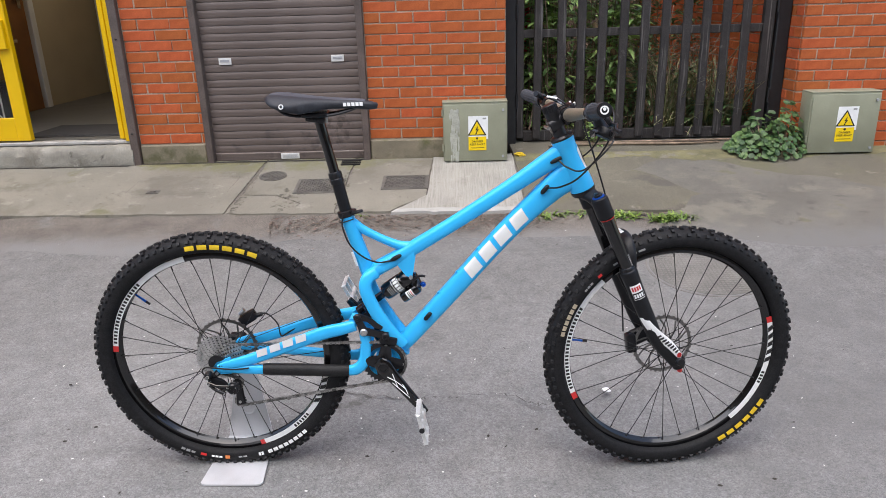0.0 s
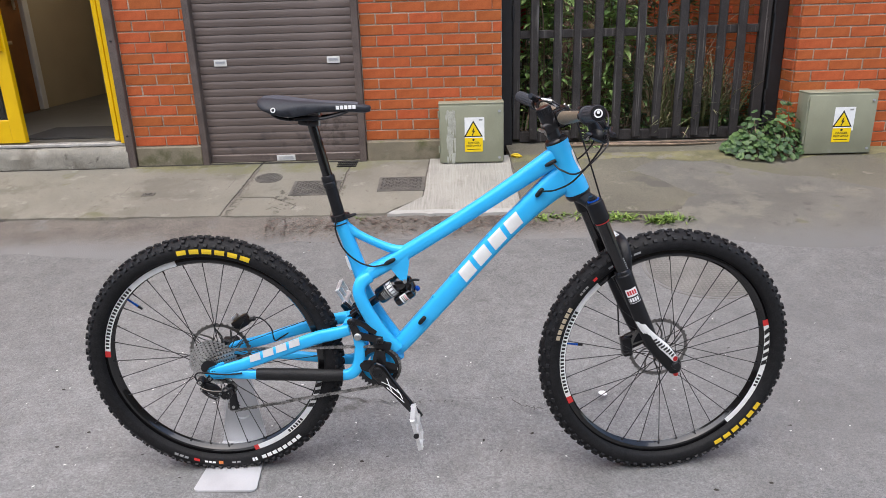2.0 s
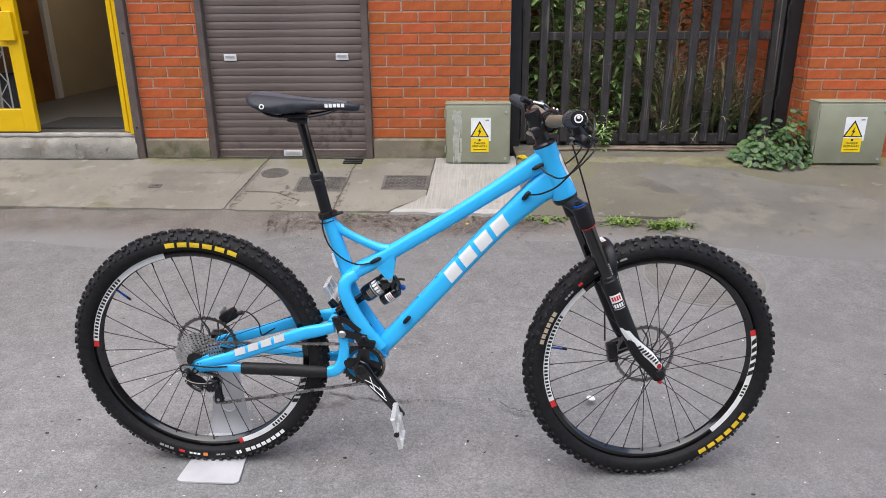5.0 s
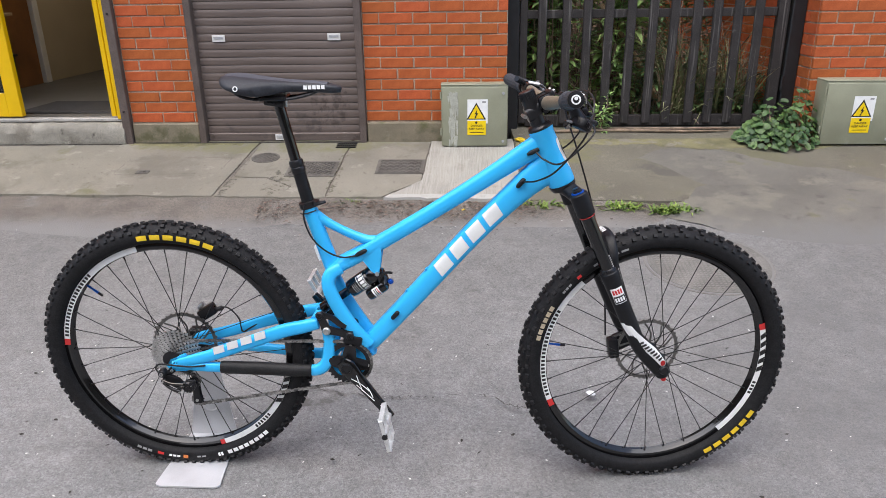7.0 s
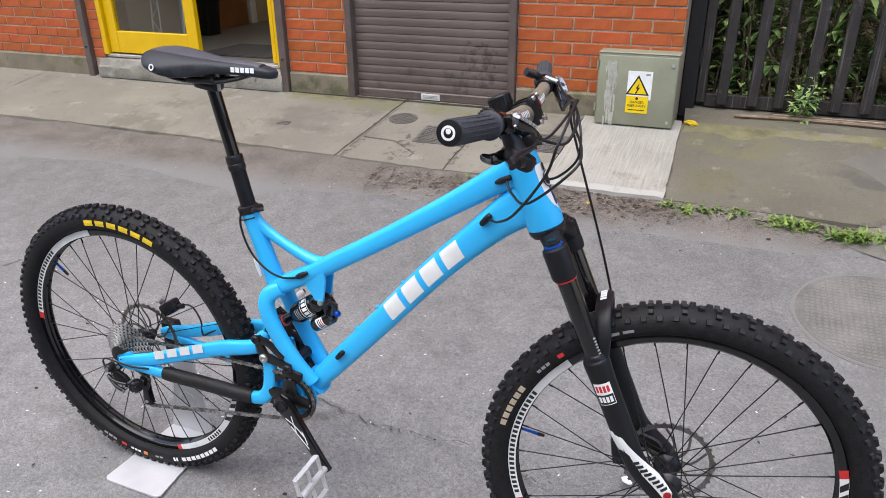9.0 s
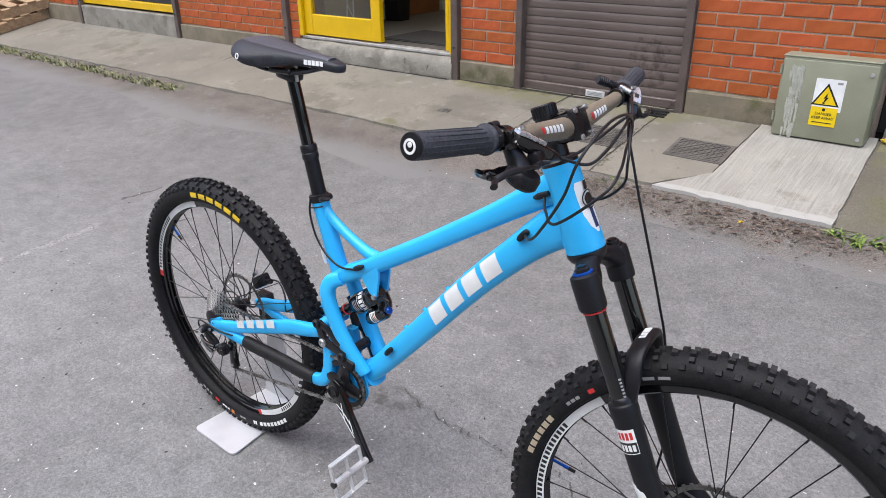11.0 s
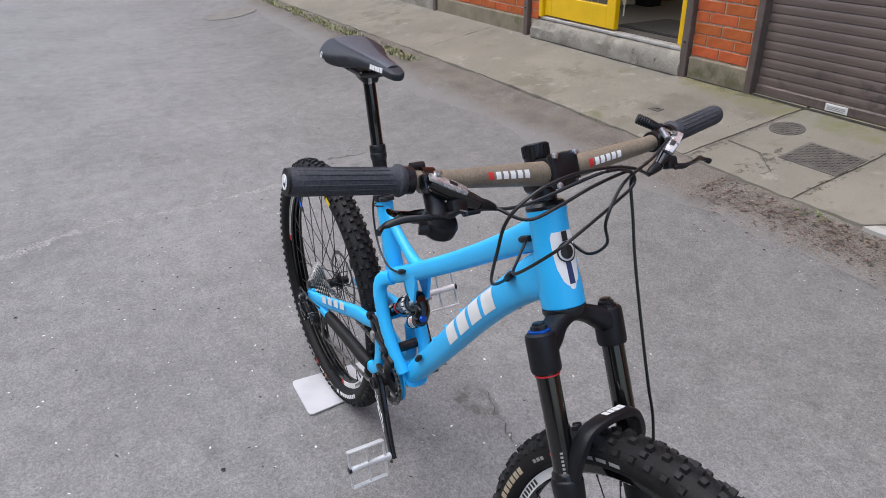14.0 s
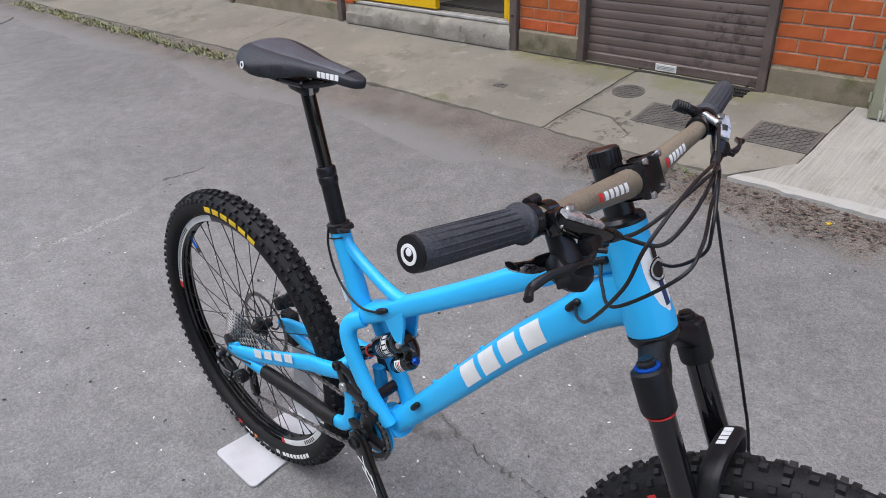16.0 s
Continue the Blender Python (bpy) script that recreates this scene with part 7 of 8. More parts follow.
# rear brake
cal = bp("rear_brake_caliper", box(B(), (-0.672, 0.052, 0.452), (0.055, 0.03, 0.034), Matrix.Rotation(-0.5, 3, "Y"), bevel=0.007, segs=2), BLACK, None, "black disc brake caliper")
bp("caliper_bolt", tube(B(), (-0.655, 0.052, 0.455), (-0.628, 0.052, 0.462), 0.007, n=10), BLACK, cal)
bp("caliper_bolt", tube(B(), (-0.695, 0.045, 0.466), (-0.68, 0.045, 0.48), 0.006, n=10), STEEL, cal)

# -- seat post and saddle --
post = bp("seatpost", lathe(B(), [(0.0135, 0), (0.0135, 0.155)], (-0.3865, 0, 1.032), V((0.0315, 0, -0.15)), 24), GLOSS, None, "gloss black dropper seatpost")
pd = V((0.0545, 0, -0.26)).normalized()
pc = V((-0.3865, 0, 1.032)) + pd * 0.15
bp("dropper_collar", lathe(B(), [(0.0165, -0.004), (0.0185, 0.0), (0.0185, 0.012), (0.0172, 0.014), (0.0185, 0.016), (0.0185, 0.026), (0.0165, 0.03)], pc, pd, 24), BLACK, post)
bp("outer_tube", lathe(B(), [(0.0162, 0.028), (0.0162, 0.125)], pc, pd, 24), MATTE, post)
clampc = V((-0.3345, 0, 0.7725))
sc = bp("seat_clamp", lathe(B(), [(0.0195, -0.009), (0.0225, -0.007), (0.0225, 0.006), (0.0205, 0.009)], clampc, pd, 28), BLACK, None, "black seat clamp with quick release")
bp("clamp_barrel", tube(B(), (-0.313, -0.014, 0.776), (-0.313, 0.014, 0.776), 0.007, n=12), BLACK, sc)
bp("clamp_lever", sweep(B(), [(-0.312, -0.016, 0.777, 0.006), (-0.298, -0.02, 0.781, 0.005), (-0.286, -0.014, 0.783, 0.004)], 3, 8), BLACK, sc)
head = bp("post_head", box(B(), (-0.394, 0, 1.033), (0.052, 0.036, 0.020), Matrix.Rotation(0.15, 3, "Y"), bevel=0.006, segs=2), BLACK, post)
bp("rail_clamp", box(B(), (-0.394, 0, 1.0445), (0.068, 0.060, 0.013), bevel=0.004), BLACK, post)
bp("clamp_bolt", tube(B(), (-0.366, -0.006, 1.022), (-0.366, -0.006, 1.056), 0.004, n=10), STEEL, post)
sad = [(-0.516, 1.088, 0.034, 0.006), (-0.506, 1.0885, 0.056, 0.0115), (-0.486, 1.0865, 0.071, 0.0145), (-0.460, 1.083, 0.073, 0.0155), (-0.43, 1.0785, 0.063, 0.0155), (-0.39, 1.074, 0.046, 0.0150), (-0.35, 1.071, 0.033, 0.0140), (-0.30, 1.069, 0.0235, 0.0130), (-0.262, 1.0655, 0.0205, 0.0125), (-0.240, 1.0625, 0.0145, 0.0105), (-0.230, 1.060, 0.005, 0.006)]
b = B()
sweep(b, uv(sad, 0), 5, 28, power=2.5)
for v in b.verts:
    k = steps(abs(v.co.y), 0.02, 0.075)
    v.co.z -= 0.013 * k * k
    skirt = math.exp(-((v.co.x + 0.415) / 0.05) ** 2) * steps(abs(v.co.y), 0.01, 0.04)
    if v.co.z < 1.078 - 0.013 * k * k:
        v.co.z -= 0.011 * skirt
    if abs(v.co.y) < 0.02:
        v.co.z -= 0.003 * (1 - abs(v.co.y) / 0.02) * (1 if v.co.z > 1.07 else 0)
saddle = bp("saddle", b, SADDLE, None, "dark grey and black padded saddle", smooth=70)
b = B()
sweep(b, [(u, 0, w + 0.0012, a * 0.80, c) for u, w, a, c in sad[1:-2]], 5, 28, power=2.3)
for v in b.verts:
    k = steps(abs(v.co.y), 0.02, 0.075)
    v.co.z -= 0.013 * k * k
bp("saddle_panel", b, SADDLETOP, saddle, "smooth grey top panel", smooth=70)
for s in (-1, 1):
    bp("saddle_rail", sweep(B(), [(-0.492, s * 0.036, 1.072, 0.0042), (-0.470, s * 0.032, 1.052, 0.0042), (-0.435, s * 0.024, 1.0425, 0.0042), (-0.36, s * 0.022, 1.0425, 0.0042), (-0.31, s * 0.014, 1.051, 0.0042), (-0.28, s * 0.008, 1.061, 0.0038)], 4, 8), BLACK, saddle)
for k in range(5):
    u0 = -0.316 + 0.0105 * k
    b = B()
    hw = 0.0262 - 0.00085 * k
    q = [(u0, -hw, 1.0655), (u0 + 0.0082, -hw + 0.0004, 1.065), (u0 + 0.0082, -hw + 0.0018, 1.074), (u0, -hw + 0.0014, 1.0745)]
    faces_from(b, [[b.verts.new(p) for p in q], [b.verts.new((p[0], p[1] - 0.0012, p[2])) for p in q]])
    bp("saddle_print", b, WHITE, saddle, "white block print")
b = B()
lathe(b, [(0.004, 0), (0.0065, 0), (0.0065, 0.001), (0.004, 0.001)], (-0.466, -0.0735, 1.0735), (-0.1, -1, 0.25), 18, closed=True)
bp("saddle_emblem", b, WHITE, saddle, "small white ring emblem")

# -- fork, in the steering frame: x ahead, y left, z up the steerer --
def fp(name, b, mat, parent=None, label="", smooth=35.0):
    return part(name, b, mat, parent or bike, label, smooth, STEER)


AXF, AXH = HF.dot(FA - HB), HA.dot(FA - HB)
LEG, LF = 0.070, 0.017
crown = fp("fork_crown", sweep(B(), [(LF, -LEG, -0.044, 0.022, 0.024), (LF - 0.001, -LEG * 0.74, -0.034, 0.020, 0.018), (LF - 0.008, -0.030, -0.021, 0.020, 0.014), (0.004, 0, -0.012, 0.024, 0.0145), (LF - 0.008, 0.030, -0.021, 0.020, 0.014), (LF - 0.001, LEG * 0.74, -0.034, 0.020, 0.018), (LF, LEG, -0.044, 0.022, 0.024)], 5, 18, side=(1, 0, 0), power=2.6), MATTE, None, "matte black suspension fork crown")
fp("crown_race", lathe(B(), [(0.030, -0.016), (0.034, -0.008), (0.034, -0.003), (0.031, -0.001)], (0, 0, 0), (0, 0, 1), 28), BLACK, crown)
for s in (-1, 1):
    leg = fp("fork_leg", lathe(B(), [(0.018, -0.021), (0.0222, -0.024), (0.0232, -0.03), (0.0232, -0.076), (0.0222, -0.080), (0.0178, -0.081)], (LF, s * LEG, 0), (0, 0, 1), 24), MATTE, crown)
    fp("stanchion", tube(B(), (LF, s * LEG, -0.075), (LF, s * LEG, -0.28), 0.0175, n=24), GLOSS, leg, "gloss black stanchion")
    fp("top_cap", lathe(B(), [(0.0165, -0.022), (0.0165, -0.0185), (0.0145, -0.0175), (0.008, -0.0172)], (LF, s * LEG, 0), (0, 0, 1), 20), BLUEANO if s < 0 else BLACK, leg, "blue adjuster cap" if s < 0 else "black air cap")
    fp("cap_lever", lathe(B(), [(0.0125, -0.018), (0.0125, -0.0125), (0.009, -0.011), (0.009, -0.008), (0.004, -0.0075)], (LF, s * LEG, 0), (0, 0, 1), 9), BLACK, leg)
    if s < 0:
        fp("travel_ring", lathe(B(), [(0.0177, -0.083), (0.0192, -0.0834), (0.0192, -0.0856), (0.0177, -0.086)], (LF, s * LEG, 0), (0, 0, 1), 24, cap=False), REDINK, leg, "red rubber travel ring")
        b = B()
        for k in range(8):
            box(b, (LF + 0.013, s * LEG - 0.0125, -0.2 - 0.006 * k), (0.004, 0.003, 0.0025), Matrix.Rotation(0.8, 3, "Z"))
        tagged(fp("sag_marks", b, GREYINK, leg), kind="stuff")
    lowr = fp("lower_leg", sweep(B(), [(LF, s * LEG, -0.242, 0.0215), (LF, s * LEG, -0.252, 0.0245), (LF, s * LEG, -0.30, 0.0225), (LF + 0.001, s * LEG, -0.40, 0.0215), (LF + 0.005, s * LEG, -0.48, 0.0205), (AXF - 0.004, s * 0.0665, AXH, 0.019, 0.024), (AXF - 0.005, s * 0.066, AXH - 0.028, 0.013, 0.016)], 5, 20, side=(0, 1, 0)), MATTE, crown, "matte black fork lower with white print")
    fp("wiper_seal", lathe(B(), [(0.0178, -0.232), (0.021, -0.236), (0.0215, -0.243), (0.0215, -0.246)], (LF, s * LEG, 0), (0, 0, 1), 24, cap=False), BLACK, lowr)
    if s < 0:
        # white sweep and a small white label on the camera side of the lower
        def wrap(b, poly, r_, dz=0):
            vs = []
            for a, h in poly:
                t = a
                k = steps(h, -0.40, AXH)
                vs.append((LF + (AXF - 0.004 - LF) * k - (r_) * math.sin(t) * -1, -LEG - r_ * math.cos(t), h))
            return vs

        b = B()
        rows_w = []
        for q in range(11):
            h = -0.385 - (AXH * -1 - 0.385 - 0.02) * q / 10
            c0 = -1.15 + 1.15 * q / 10
            c1 = -0.15 + 1.15 * min(1, q / 7)
            if q == 0:
                c1 = c0 + 0.35
            rr = 0.0222 - 0.0015 * q / 10
            k = steps(h, -0.40, AXH)
            cx = LF + (AXF - 0.004 - LF) * k
            rows_w.append([b.verts.new((cx + rr * 1.03 * math.sin(a), -LEG - rr * math.cos(a), h)) for a in [c0 + (c1 - c0) * j / 6 for j in range(7)]])
        for r1_, r2_ in zip(rows_w, rows_w[1:]):
            for j in range(6):
                b.faces.new((r1_[j], r1_[j + 1], r2_[j + 1], r2_[j]))
        wf = fp("white_flash", b, WHITE, lowr, "white printed flash")
        for k in range(8):
            h = AXH + 0.036 + 0.0095 * k
            b = B()
            kx = LF + (AXF - 0.004 - LF) * steps(h, -0.40, AXH)
            r_ = 0.0222
            rws = [[b.verts.new((kx + r_ * 1.03 * math.sin(a), -LEG - r_ * math.cos(a) - 0.0004, hh)) for a in [-0.42 + 0.085 * (7 - k) + 0.62 * j / 4 for j in range(5)]] for hh in (h - 0.0030, h + 0.0030)]
            for j in range(4):
                b.faces.new((rws[0][j], rws[0][j + 1], rws[1][j + 1], rws[1][j]))
            fp("flash_bar", b, SIGNK, wf)
        def leg_patch(h0, h1, a0, a1, r_):
            b = B()
            rws = [[b.verts.new((LF + r_ * math.sin(a), -LEG - r_ * math.cos(a), hh)) for a in [a0 + (a1 - a0) * j / 6 for j in range(7)]] for hh in (h0, h1)]
            for j in range(6):
                b.faces.new((rws[0][j], rws[0][j + 1], rws[1][j + 1], rws[1][j]))
            return b

        lb = fp("leg_label", leg_patch(-0.328, -0.284, -0.78, 0.62, 0.0234), WHITE, lowr, "small label, white above and black below")
        fp("label_panel", leg_patch(-0.3265, -0.307, -0.74, 0.58, 0.0236), SIGNK, lb)
        for k in range(4):
            a_ = -0.64 + 0.29 * k
            fp("label_bar", leg_patch(-0.302, -0.289, a_, a_ + 0.21, 0.0236), REDINK, lb)
            fp("label_bar", leg_patch(-0.3225, -0.311, a_, a_ + 0.21, 0.0238), WHITE, lb)
        fp("axle_knob", lathe(B(), [(0.012, 0), (0.013, 0.004), (0.010, 0.010), (0.004, 0.012)], (AXF, -0.084, AXH), (0, -1, 0), 18), BLACK, lowr)
        fp("rebound_knob", lathe(B(), [(0.007, 0), (0.0075, 0.008), (0.005, 0.012)], (AXF - 0.006, -LEG, AXH - 0.028), (0, 0, -1), 14), REDINK, lowr, "red rebound knob")
        fp("axle_label", lathe(B(), [(0.0001, 0), (0.0095, 0)], (AXF + 0.004, -0.0895, AXH + 0.022), (0.25, -1, 0), 8), WHITE, lowr, "white-edged red badge")
        fp("axle_badge", lathe(B(), [(0.0001, 0), (0.0078, 0)], (AXF + 0.004, -0.0902, AXH + 0.022), (0.25, -1, 0), 8), REDINK, lowr)
arch = fp("fork_arch", sweep(B(), [(LF + 0.002, -LEG, -0.265, 0.014, 0.012), (LF + 0.014, -LEG + 0.001, -0.235, 0.014, 0.010), (LF + 0.026, -0.064, -0.208, 0.014, 0.009), (LF + 0.034, -0.048, -0.180, 0.015, 0.008), (LF + 0.037, -0.02, -0.171, 0.016, 0.0075), (LF + 0.037, 0.02, -0.171, 0.016, 0.0075), (LF + 0.034, 0.048, -0.180, 0.015, 0.008), (LF + 0.026, 0.064, -0.208, 0.014, 0.009), (LF + 0.014, LEG - 0.001, -0.235, 0.014, 0.010), (LF + 0.002, LEG, -0.265, 0.014, 0.012)], 4, 14, side=(1, 0, 0), power=3), MATTE, crown, "curved matte black fork arch")
for k in range(4):
    b = B()
    y0 = 0.014 - 0.0105 * k
    box(b, (LF + 0.037, y0 + 0.012, -0.163), (0.012, 0.008, 0.0015))
    fp("arch_print", b, WHITE, arch, "white block print")
fc = fp("front_brake_caliper", box(B(), (AXF - 0.085, 0.048, AXH + 0.045), (0.03, 0.032, 0.06), Matrix.Rotation(0.25, 3, "Y"), bevel=0.007, segs=2), BLACK, None, "black front disc brake caliper")
fp("caliper_mount", box(B(), (AXF - 0.055, 0.056, AXH + 0.05), (0.05, 0.018, 0.05), bevel=0.005), MATTE, fc)

# -- headset, stem, bar --
stem = fp("stem", sweep(B(), [(-0.020, 0, 0.190, 0.020, 0.018), (-0.004, 0, 0.191, 0.021, 0.020), (0.014, 0, 0.196, 0.018, 0.017), (0.032, 0, 0.201, 0.022, 0.019)], 3, 16, power=3), BLACK, None, "black machined stem with silver bolts")
fp("headset_spacer", lathe(B(), [(0.031, 0.148), (0.031, 0.153), (0.027, 0.158), (0.0195, 0.160), (0.0195, 0.224), (0.0198, 0.225), (0.0198, 0.244), (0.0175, 0.246)], (0, 0, 0), (0, 0, 1), 26), BLACK, stem)
b = B()
for q in range(20):
    a = 2 * math.pi * q / 20
    box(b, (0.0198 * math.cos(a), 0.0198 * math.sin(a), 0.2345), (0.002, 0.003, 0.017), Matrix.Rotation(a, 3, "Z"))
tagged(fp("cap_knurl", b, MATTE, stem), kind="stuff")
fpl = fp("face_plate", box(B(), (BF + 0.016, 0, BH), (0.014, 0.052, 0.05), bevel=0.005, segs=2), BLACK, stem)
for y in (-0.02, 0.02):
    for h in (-0.021, 0.021):
        fp("stem_bolt", lathe(B(), [(0.0045, 0), (0.0045, 0.004), (0.0025, 0.005)], (BF + 0.022, y, BH + h), (1, 0, 0.15), 12), STEEL, fpl)
for s in (-1, 1):
    fp("clamp_cover", box(B(), (BF, s * 0.02, BH), (0.04, 0.013, 0.046), bevel=0.009, segs=2), BLACK, stem)
fp("pinch_bolt", tube(B(), (-0.026, -0.02, 0.192), (-0.026, 0.02, 0.192), 0.0045, n=10), STEEL, stem)


def bar_at(y):
    """Half the bar: centre, rise and backsweep at the distance y from the middle."""
    a = abs(y)
    rise = 0.098 * max(0, a - 0.03)
    back = 0.14 * max(0, a - 0.2)
    r_ = 0.0174 - 0.0050 * min(1, max(0, (a - 0.035) / 0.15))
    # the rise stands upright, the sweep lies level, in the steering frame's axes
    up = V((HF.z, 0, HA.z))
    ah = V((HF.x, 0, HA.x))
    c = V((BF, 0, BH)) + up * rise - ah * back
    return (c.x, y, c.z, r_)


def hp(name, b, mat, parent=None, label="", smooth=35.0):
    return part(name, b, mat, parent or bike, label, smooth, BARS)


bar = hp("handlebar", sweep(B(), [bar_at(y) for y in (-0.394, -0.34, -0.28, -0.2, -0.15, -0.11, -0.07, -0.03, 0, 0.03, 0.07, 0.11, 0.15, 0.2, 0.28, 0.34, 0.394)], 4, 18), BARM, None, "matte bronze riser handlebar")
for s, ys in ((-1, (-0.132, -0.07)), (1, (0.055, 0.115))):
    for k in range(6):
        y = ys[0] + (ys[1] - ys[0]) * k / 5
        c = bar_at(y)
        b = B()
        rws = []
        for yy in (y - 0.0042, y + 0.0042):
            c2 = bar_at(yy)
            rws.append([b.verts.new((c2[0] + (c2[3] + 0.0004) * math.cos(t), yy, c2[2] + (c2[3] + 0.0004) * math.sin(t))) for t in [-0.35 + 0.7 * j / 4 for j in range(5)]])
        for j in range(4):
            b.faces.new((rws[0][j], rws[0][j + 1], rws[1][j + 1], rws[1][j]))
        hp("bar_print", b, WHITE if k else REDINK, bar)
for s in (-1, 1):
    pts = [(*bar_at(s * a)[:3], r_) for a, r_ in ((0.255, 0.0165), (0.262, 0.0205), (0.266, 0.0205), (0.272, 0.0168), (0.31, 0.0162), (0.36, 0.0166), (0.396, 0.0170), (0.400, 0.0150))]
    gr = hp("grip", sweep(B(), pts, 3, 22), GRIPM, bar, "dark grey ribbed rubber grip")
    b = B()
    for q in range(16):
        t = 2 * math.pi * q / 16
        sweep(b, [(bar_at(s * a)[0] + 0.0164 * math.cos(t), s * a, bar_at(s * a)[2] + 0.0164 * math.sin(t), 0.0011) for a in (0.278, 0.32, 0.36, 0.392)], 1, 5)
    tagged(hp("grip_ribs", b, GRIPM, gr), kind="stuff")
    hp("lock_ring", sweep(B(), [(*bar_at(s * a)[:3], 0.0175) for a in (0.246, 0.251, 0.256)], 1, 20), BLACK, bar, "black lock ring")
    e = V(bar_at(s * 0.401)[:3])
    ed_ = (e - V(bar_at(s * 0.36)[:3])).normalized()
    hp("end_cap", lathe(B(), [(0.0165, -0.002), (0.0160, 0.002), (0.004, 0.0028)], e, ed_, 24), MATTE, gr)
    hp("cap_emblem", lathe(B(), [(0.0062, 0.0030), (0.0092, 0.0029), (0.0092, 0.0036), (0.0062, 0.0037)], e, ed_, 24, closed=True), WHITE, gr, "white ring emblem")
    hp("emblem_dot", lathe(B(), [(0.0003, 0.0033), (0.0035, 0.0033), (0.0032, 0.0038), (0.0003, 0.0038)], e + V((0.001, 0, 0.002)), ed_, 14), WHITE, gr)
    # brake lever set
    c = V(bar_at(s * 0.232)[:3])
    o_ = lambda f, i_, h: c + V((f, -s * i_, h))
    lv = hp("brake_clamp", sweep(B(), [(*bar_at(s * a)[:3], 0.0168) for a in (0.217, 0.220, 0.231, 0.234)], 1, 20), GLOSS, None, "black brake lever and clamp")
    hp("clamp_hinge", tube(B(), o_(-0.004, -0.009, 0.018), o_(-0.004, 0.009, 0.018), 0.006, n=12), BLACK, lv)
    hp("clamp_block", box(B(), o_(0.016, 0.0, -0.006), (0.016, 0.022, 0.026), bevel=0.004, segs=2), GLOSS, lv)
    hp("clamp_screw", lathe(B(), [(0.004, 0), (0.004, 0.003), (0.002, 0.003)], o_(0.024, -0.004, -0.012), (1, 0, 0), 12), STEEL, lv)
    body = [o_(0.023, -0.004, -0.006), o_(0.027, 0.016, -0.018), o_(0.030, 0.038, -0.031), o_(0.033, 0.058, -0.042)]
    hp("master_cylinder", sweep(B(), [(*body[0], 0.0085, 0.008), (*body[1], 0.0105, 0.0095), (*body[2], 0.0105, 0.0095), (*body[3], 0.0075, 0.0075)], 2, 16, side=(0.6, 0, 0.8), power=4), GLOSS, lv)
    hp("reservoir_cover", sweep(B(), [(*(body[0] + V((0.009, s * 0.003, 0.008))), 0.0062, 0.0025), (*(body[1] + V((0.009, 0, 0.008))), 0.0092, 0.003), (*(body[2] + V((0.009, 0, 0.008))), 0.0080, 0.003)], 2, 12, side=(0.7, 0, -0.7), power=5), COVERM, lv, "dark chrome cover plate")
    hp("cover_print", sweep(B(), [(*(body[1] + V((0.0105, 0, 0.0095))), 0.0045, 0.0016), (*(body[1].lerp(body[2], 0.45) + V((0.0105, 0, 0.0095))), 0.004, 0.0016)], 1, 10, side=(0.7, 0, -0.7), power=4), SIGNK, lv)
    hp("bleed_screw", lathe(B(), [(0.0055, 0), (0.0055, 0.004), (0.003, 0.0045)], o_(0.031, 0.006, 0.003), (0.3, 0, 1), 14), STEEL, lv)
    hp("hose_nut", sweep(B(), [(*body[3], 0.0082), (*o_(0.033, 0.070, -0.046), 0.0072), (*o_(0.033, 0.082, -0.051), 0.0042)], 2, 12), MATTE, lv)
    hp("lever_pivot", box(B(), o_(0.030, 0.026, -0.040), (0.018, 0.024, 0.020), bevel=0.005, segs=2), BLACK, lv)
    hp("lever_blade", sweep(B(), [(*o_(0.030, 0.030, -0.044), 0.004, 0.005), (*o_(0.038, 0.008, -0.049), 0.0035, 0.005), (*o_(0.038, -0.024, -0.046), 0.003, 0.0045), (*o_(0.028, -0.052, -0.043), 0.003, 0.0045), (*o_(0.020, -0.074, -0.046), 0.003, 0.005), (*o_(0.022, -0.086, -0.052), 0.0045, 0.0055)], 5, 12), BLACK, lv)
    hp("adjuster_screw", tube(B(), o_(0.036, 0.024, -0.046), o_(0.044, 0.030, -0.050), 0.0030, n=10), BLACK, lv)
    if s < 0:
        sh = hp("shifter", lathe(B(), [(0.006, -0.012), (0.020, -0.011), (0.0245, -0.006), (0.0245, 0.006), (0.021, 0.011), (0.008, 0.013)], o_(0.012, 0.006, -0.058), V((0.75, 0.1, 0.65)), 26), MATTE, None, "matte black trigger shifter")
        hp("shifter_body", sweep(B(), [(*o_(0.008, 0.004, -0.014), 0.010), (*o_(0.010, 0.008, -0.034), 0.014), (*o_(0.011, 0.008, -0.050), 0.017)], 3, 14), BLACK, sh)
        hp("shift_paddle", sweep(B(), [(*o_(-0.004, 0.012, -0.046), 0.005, 0.008), (*o_(-0.016, -0.012, -0.044), 0.004, 0.010), (*o_(-0.020, -0.034, -0.036), 0.004, 0.011), (*o_(-0.018, -0.044, -0.032), 0.003, 0.007)], 4, 12), GLOSS, sh)
        hp("release_paddle", sweep(B(), [(*o_(0.018, 0.014, -0.058), 0.005, 0.007), (*o_(0.022, -0.010, -0.062), 0.004, 0.008), (*o_(0.018, -0.028, -0.060), 0.003, 0.006)], 3, 10), BLACK, sh)
        hp("cable_barrel", tube(B(), o_(0.020, 0.040, -0.050), o_(0.026, 0.062, -0.050), 0.0055, n=12), BLACK, sh)
    else:
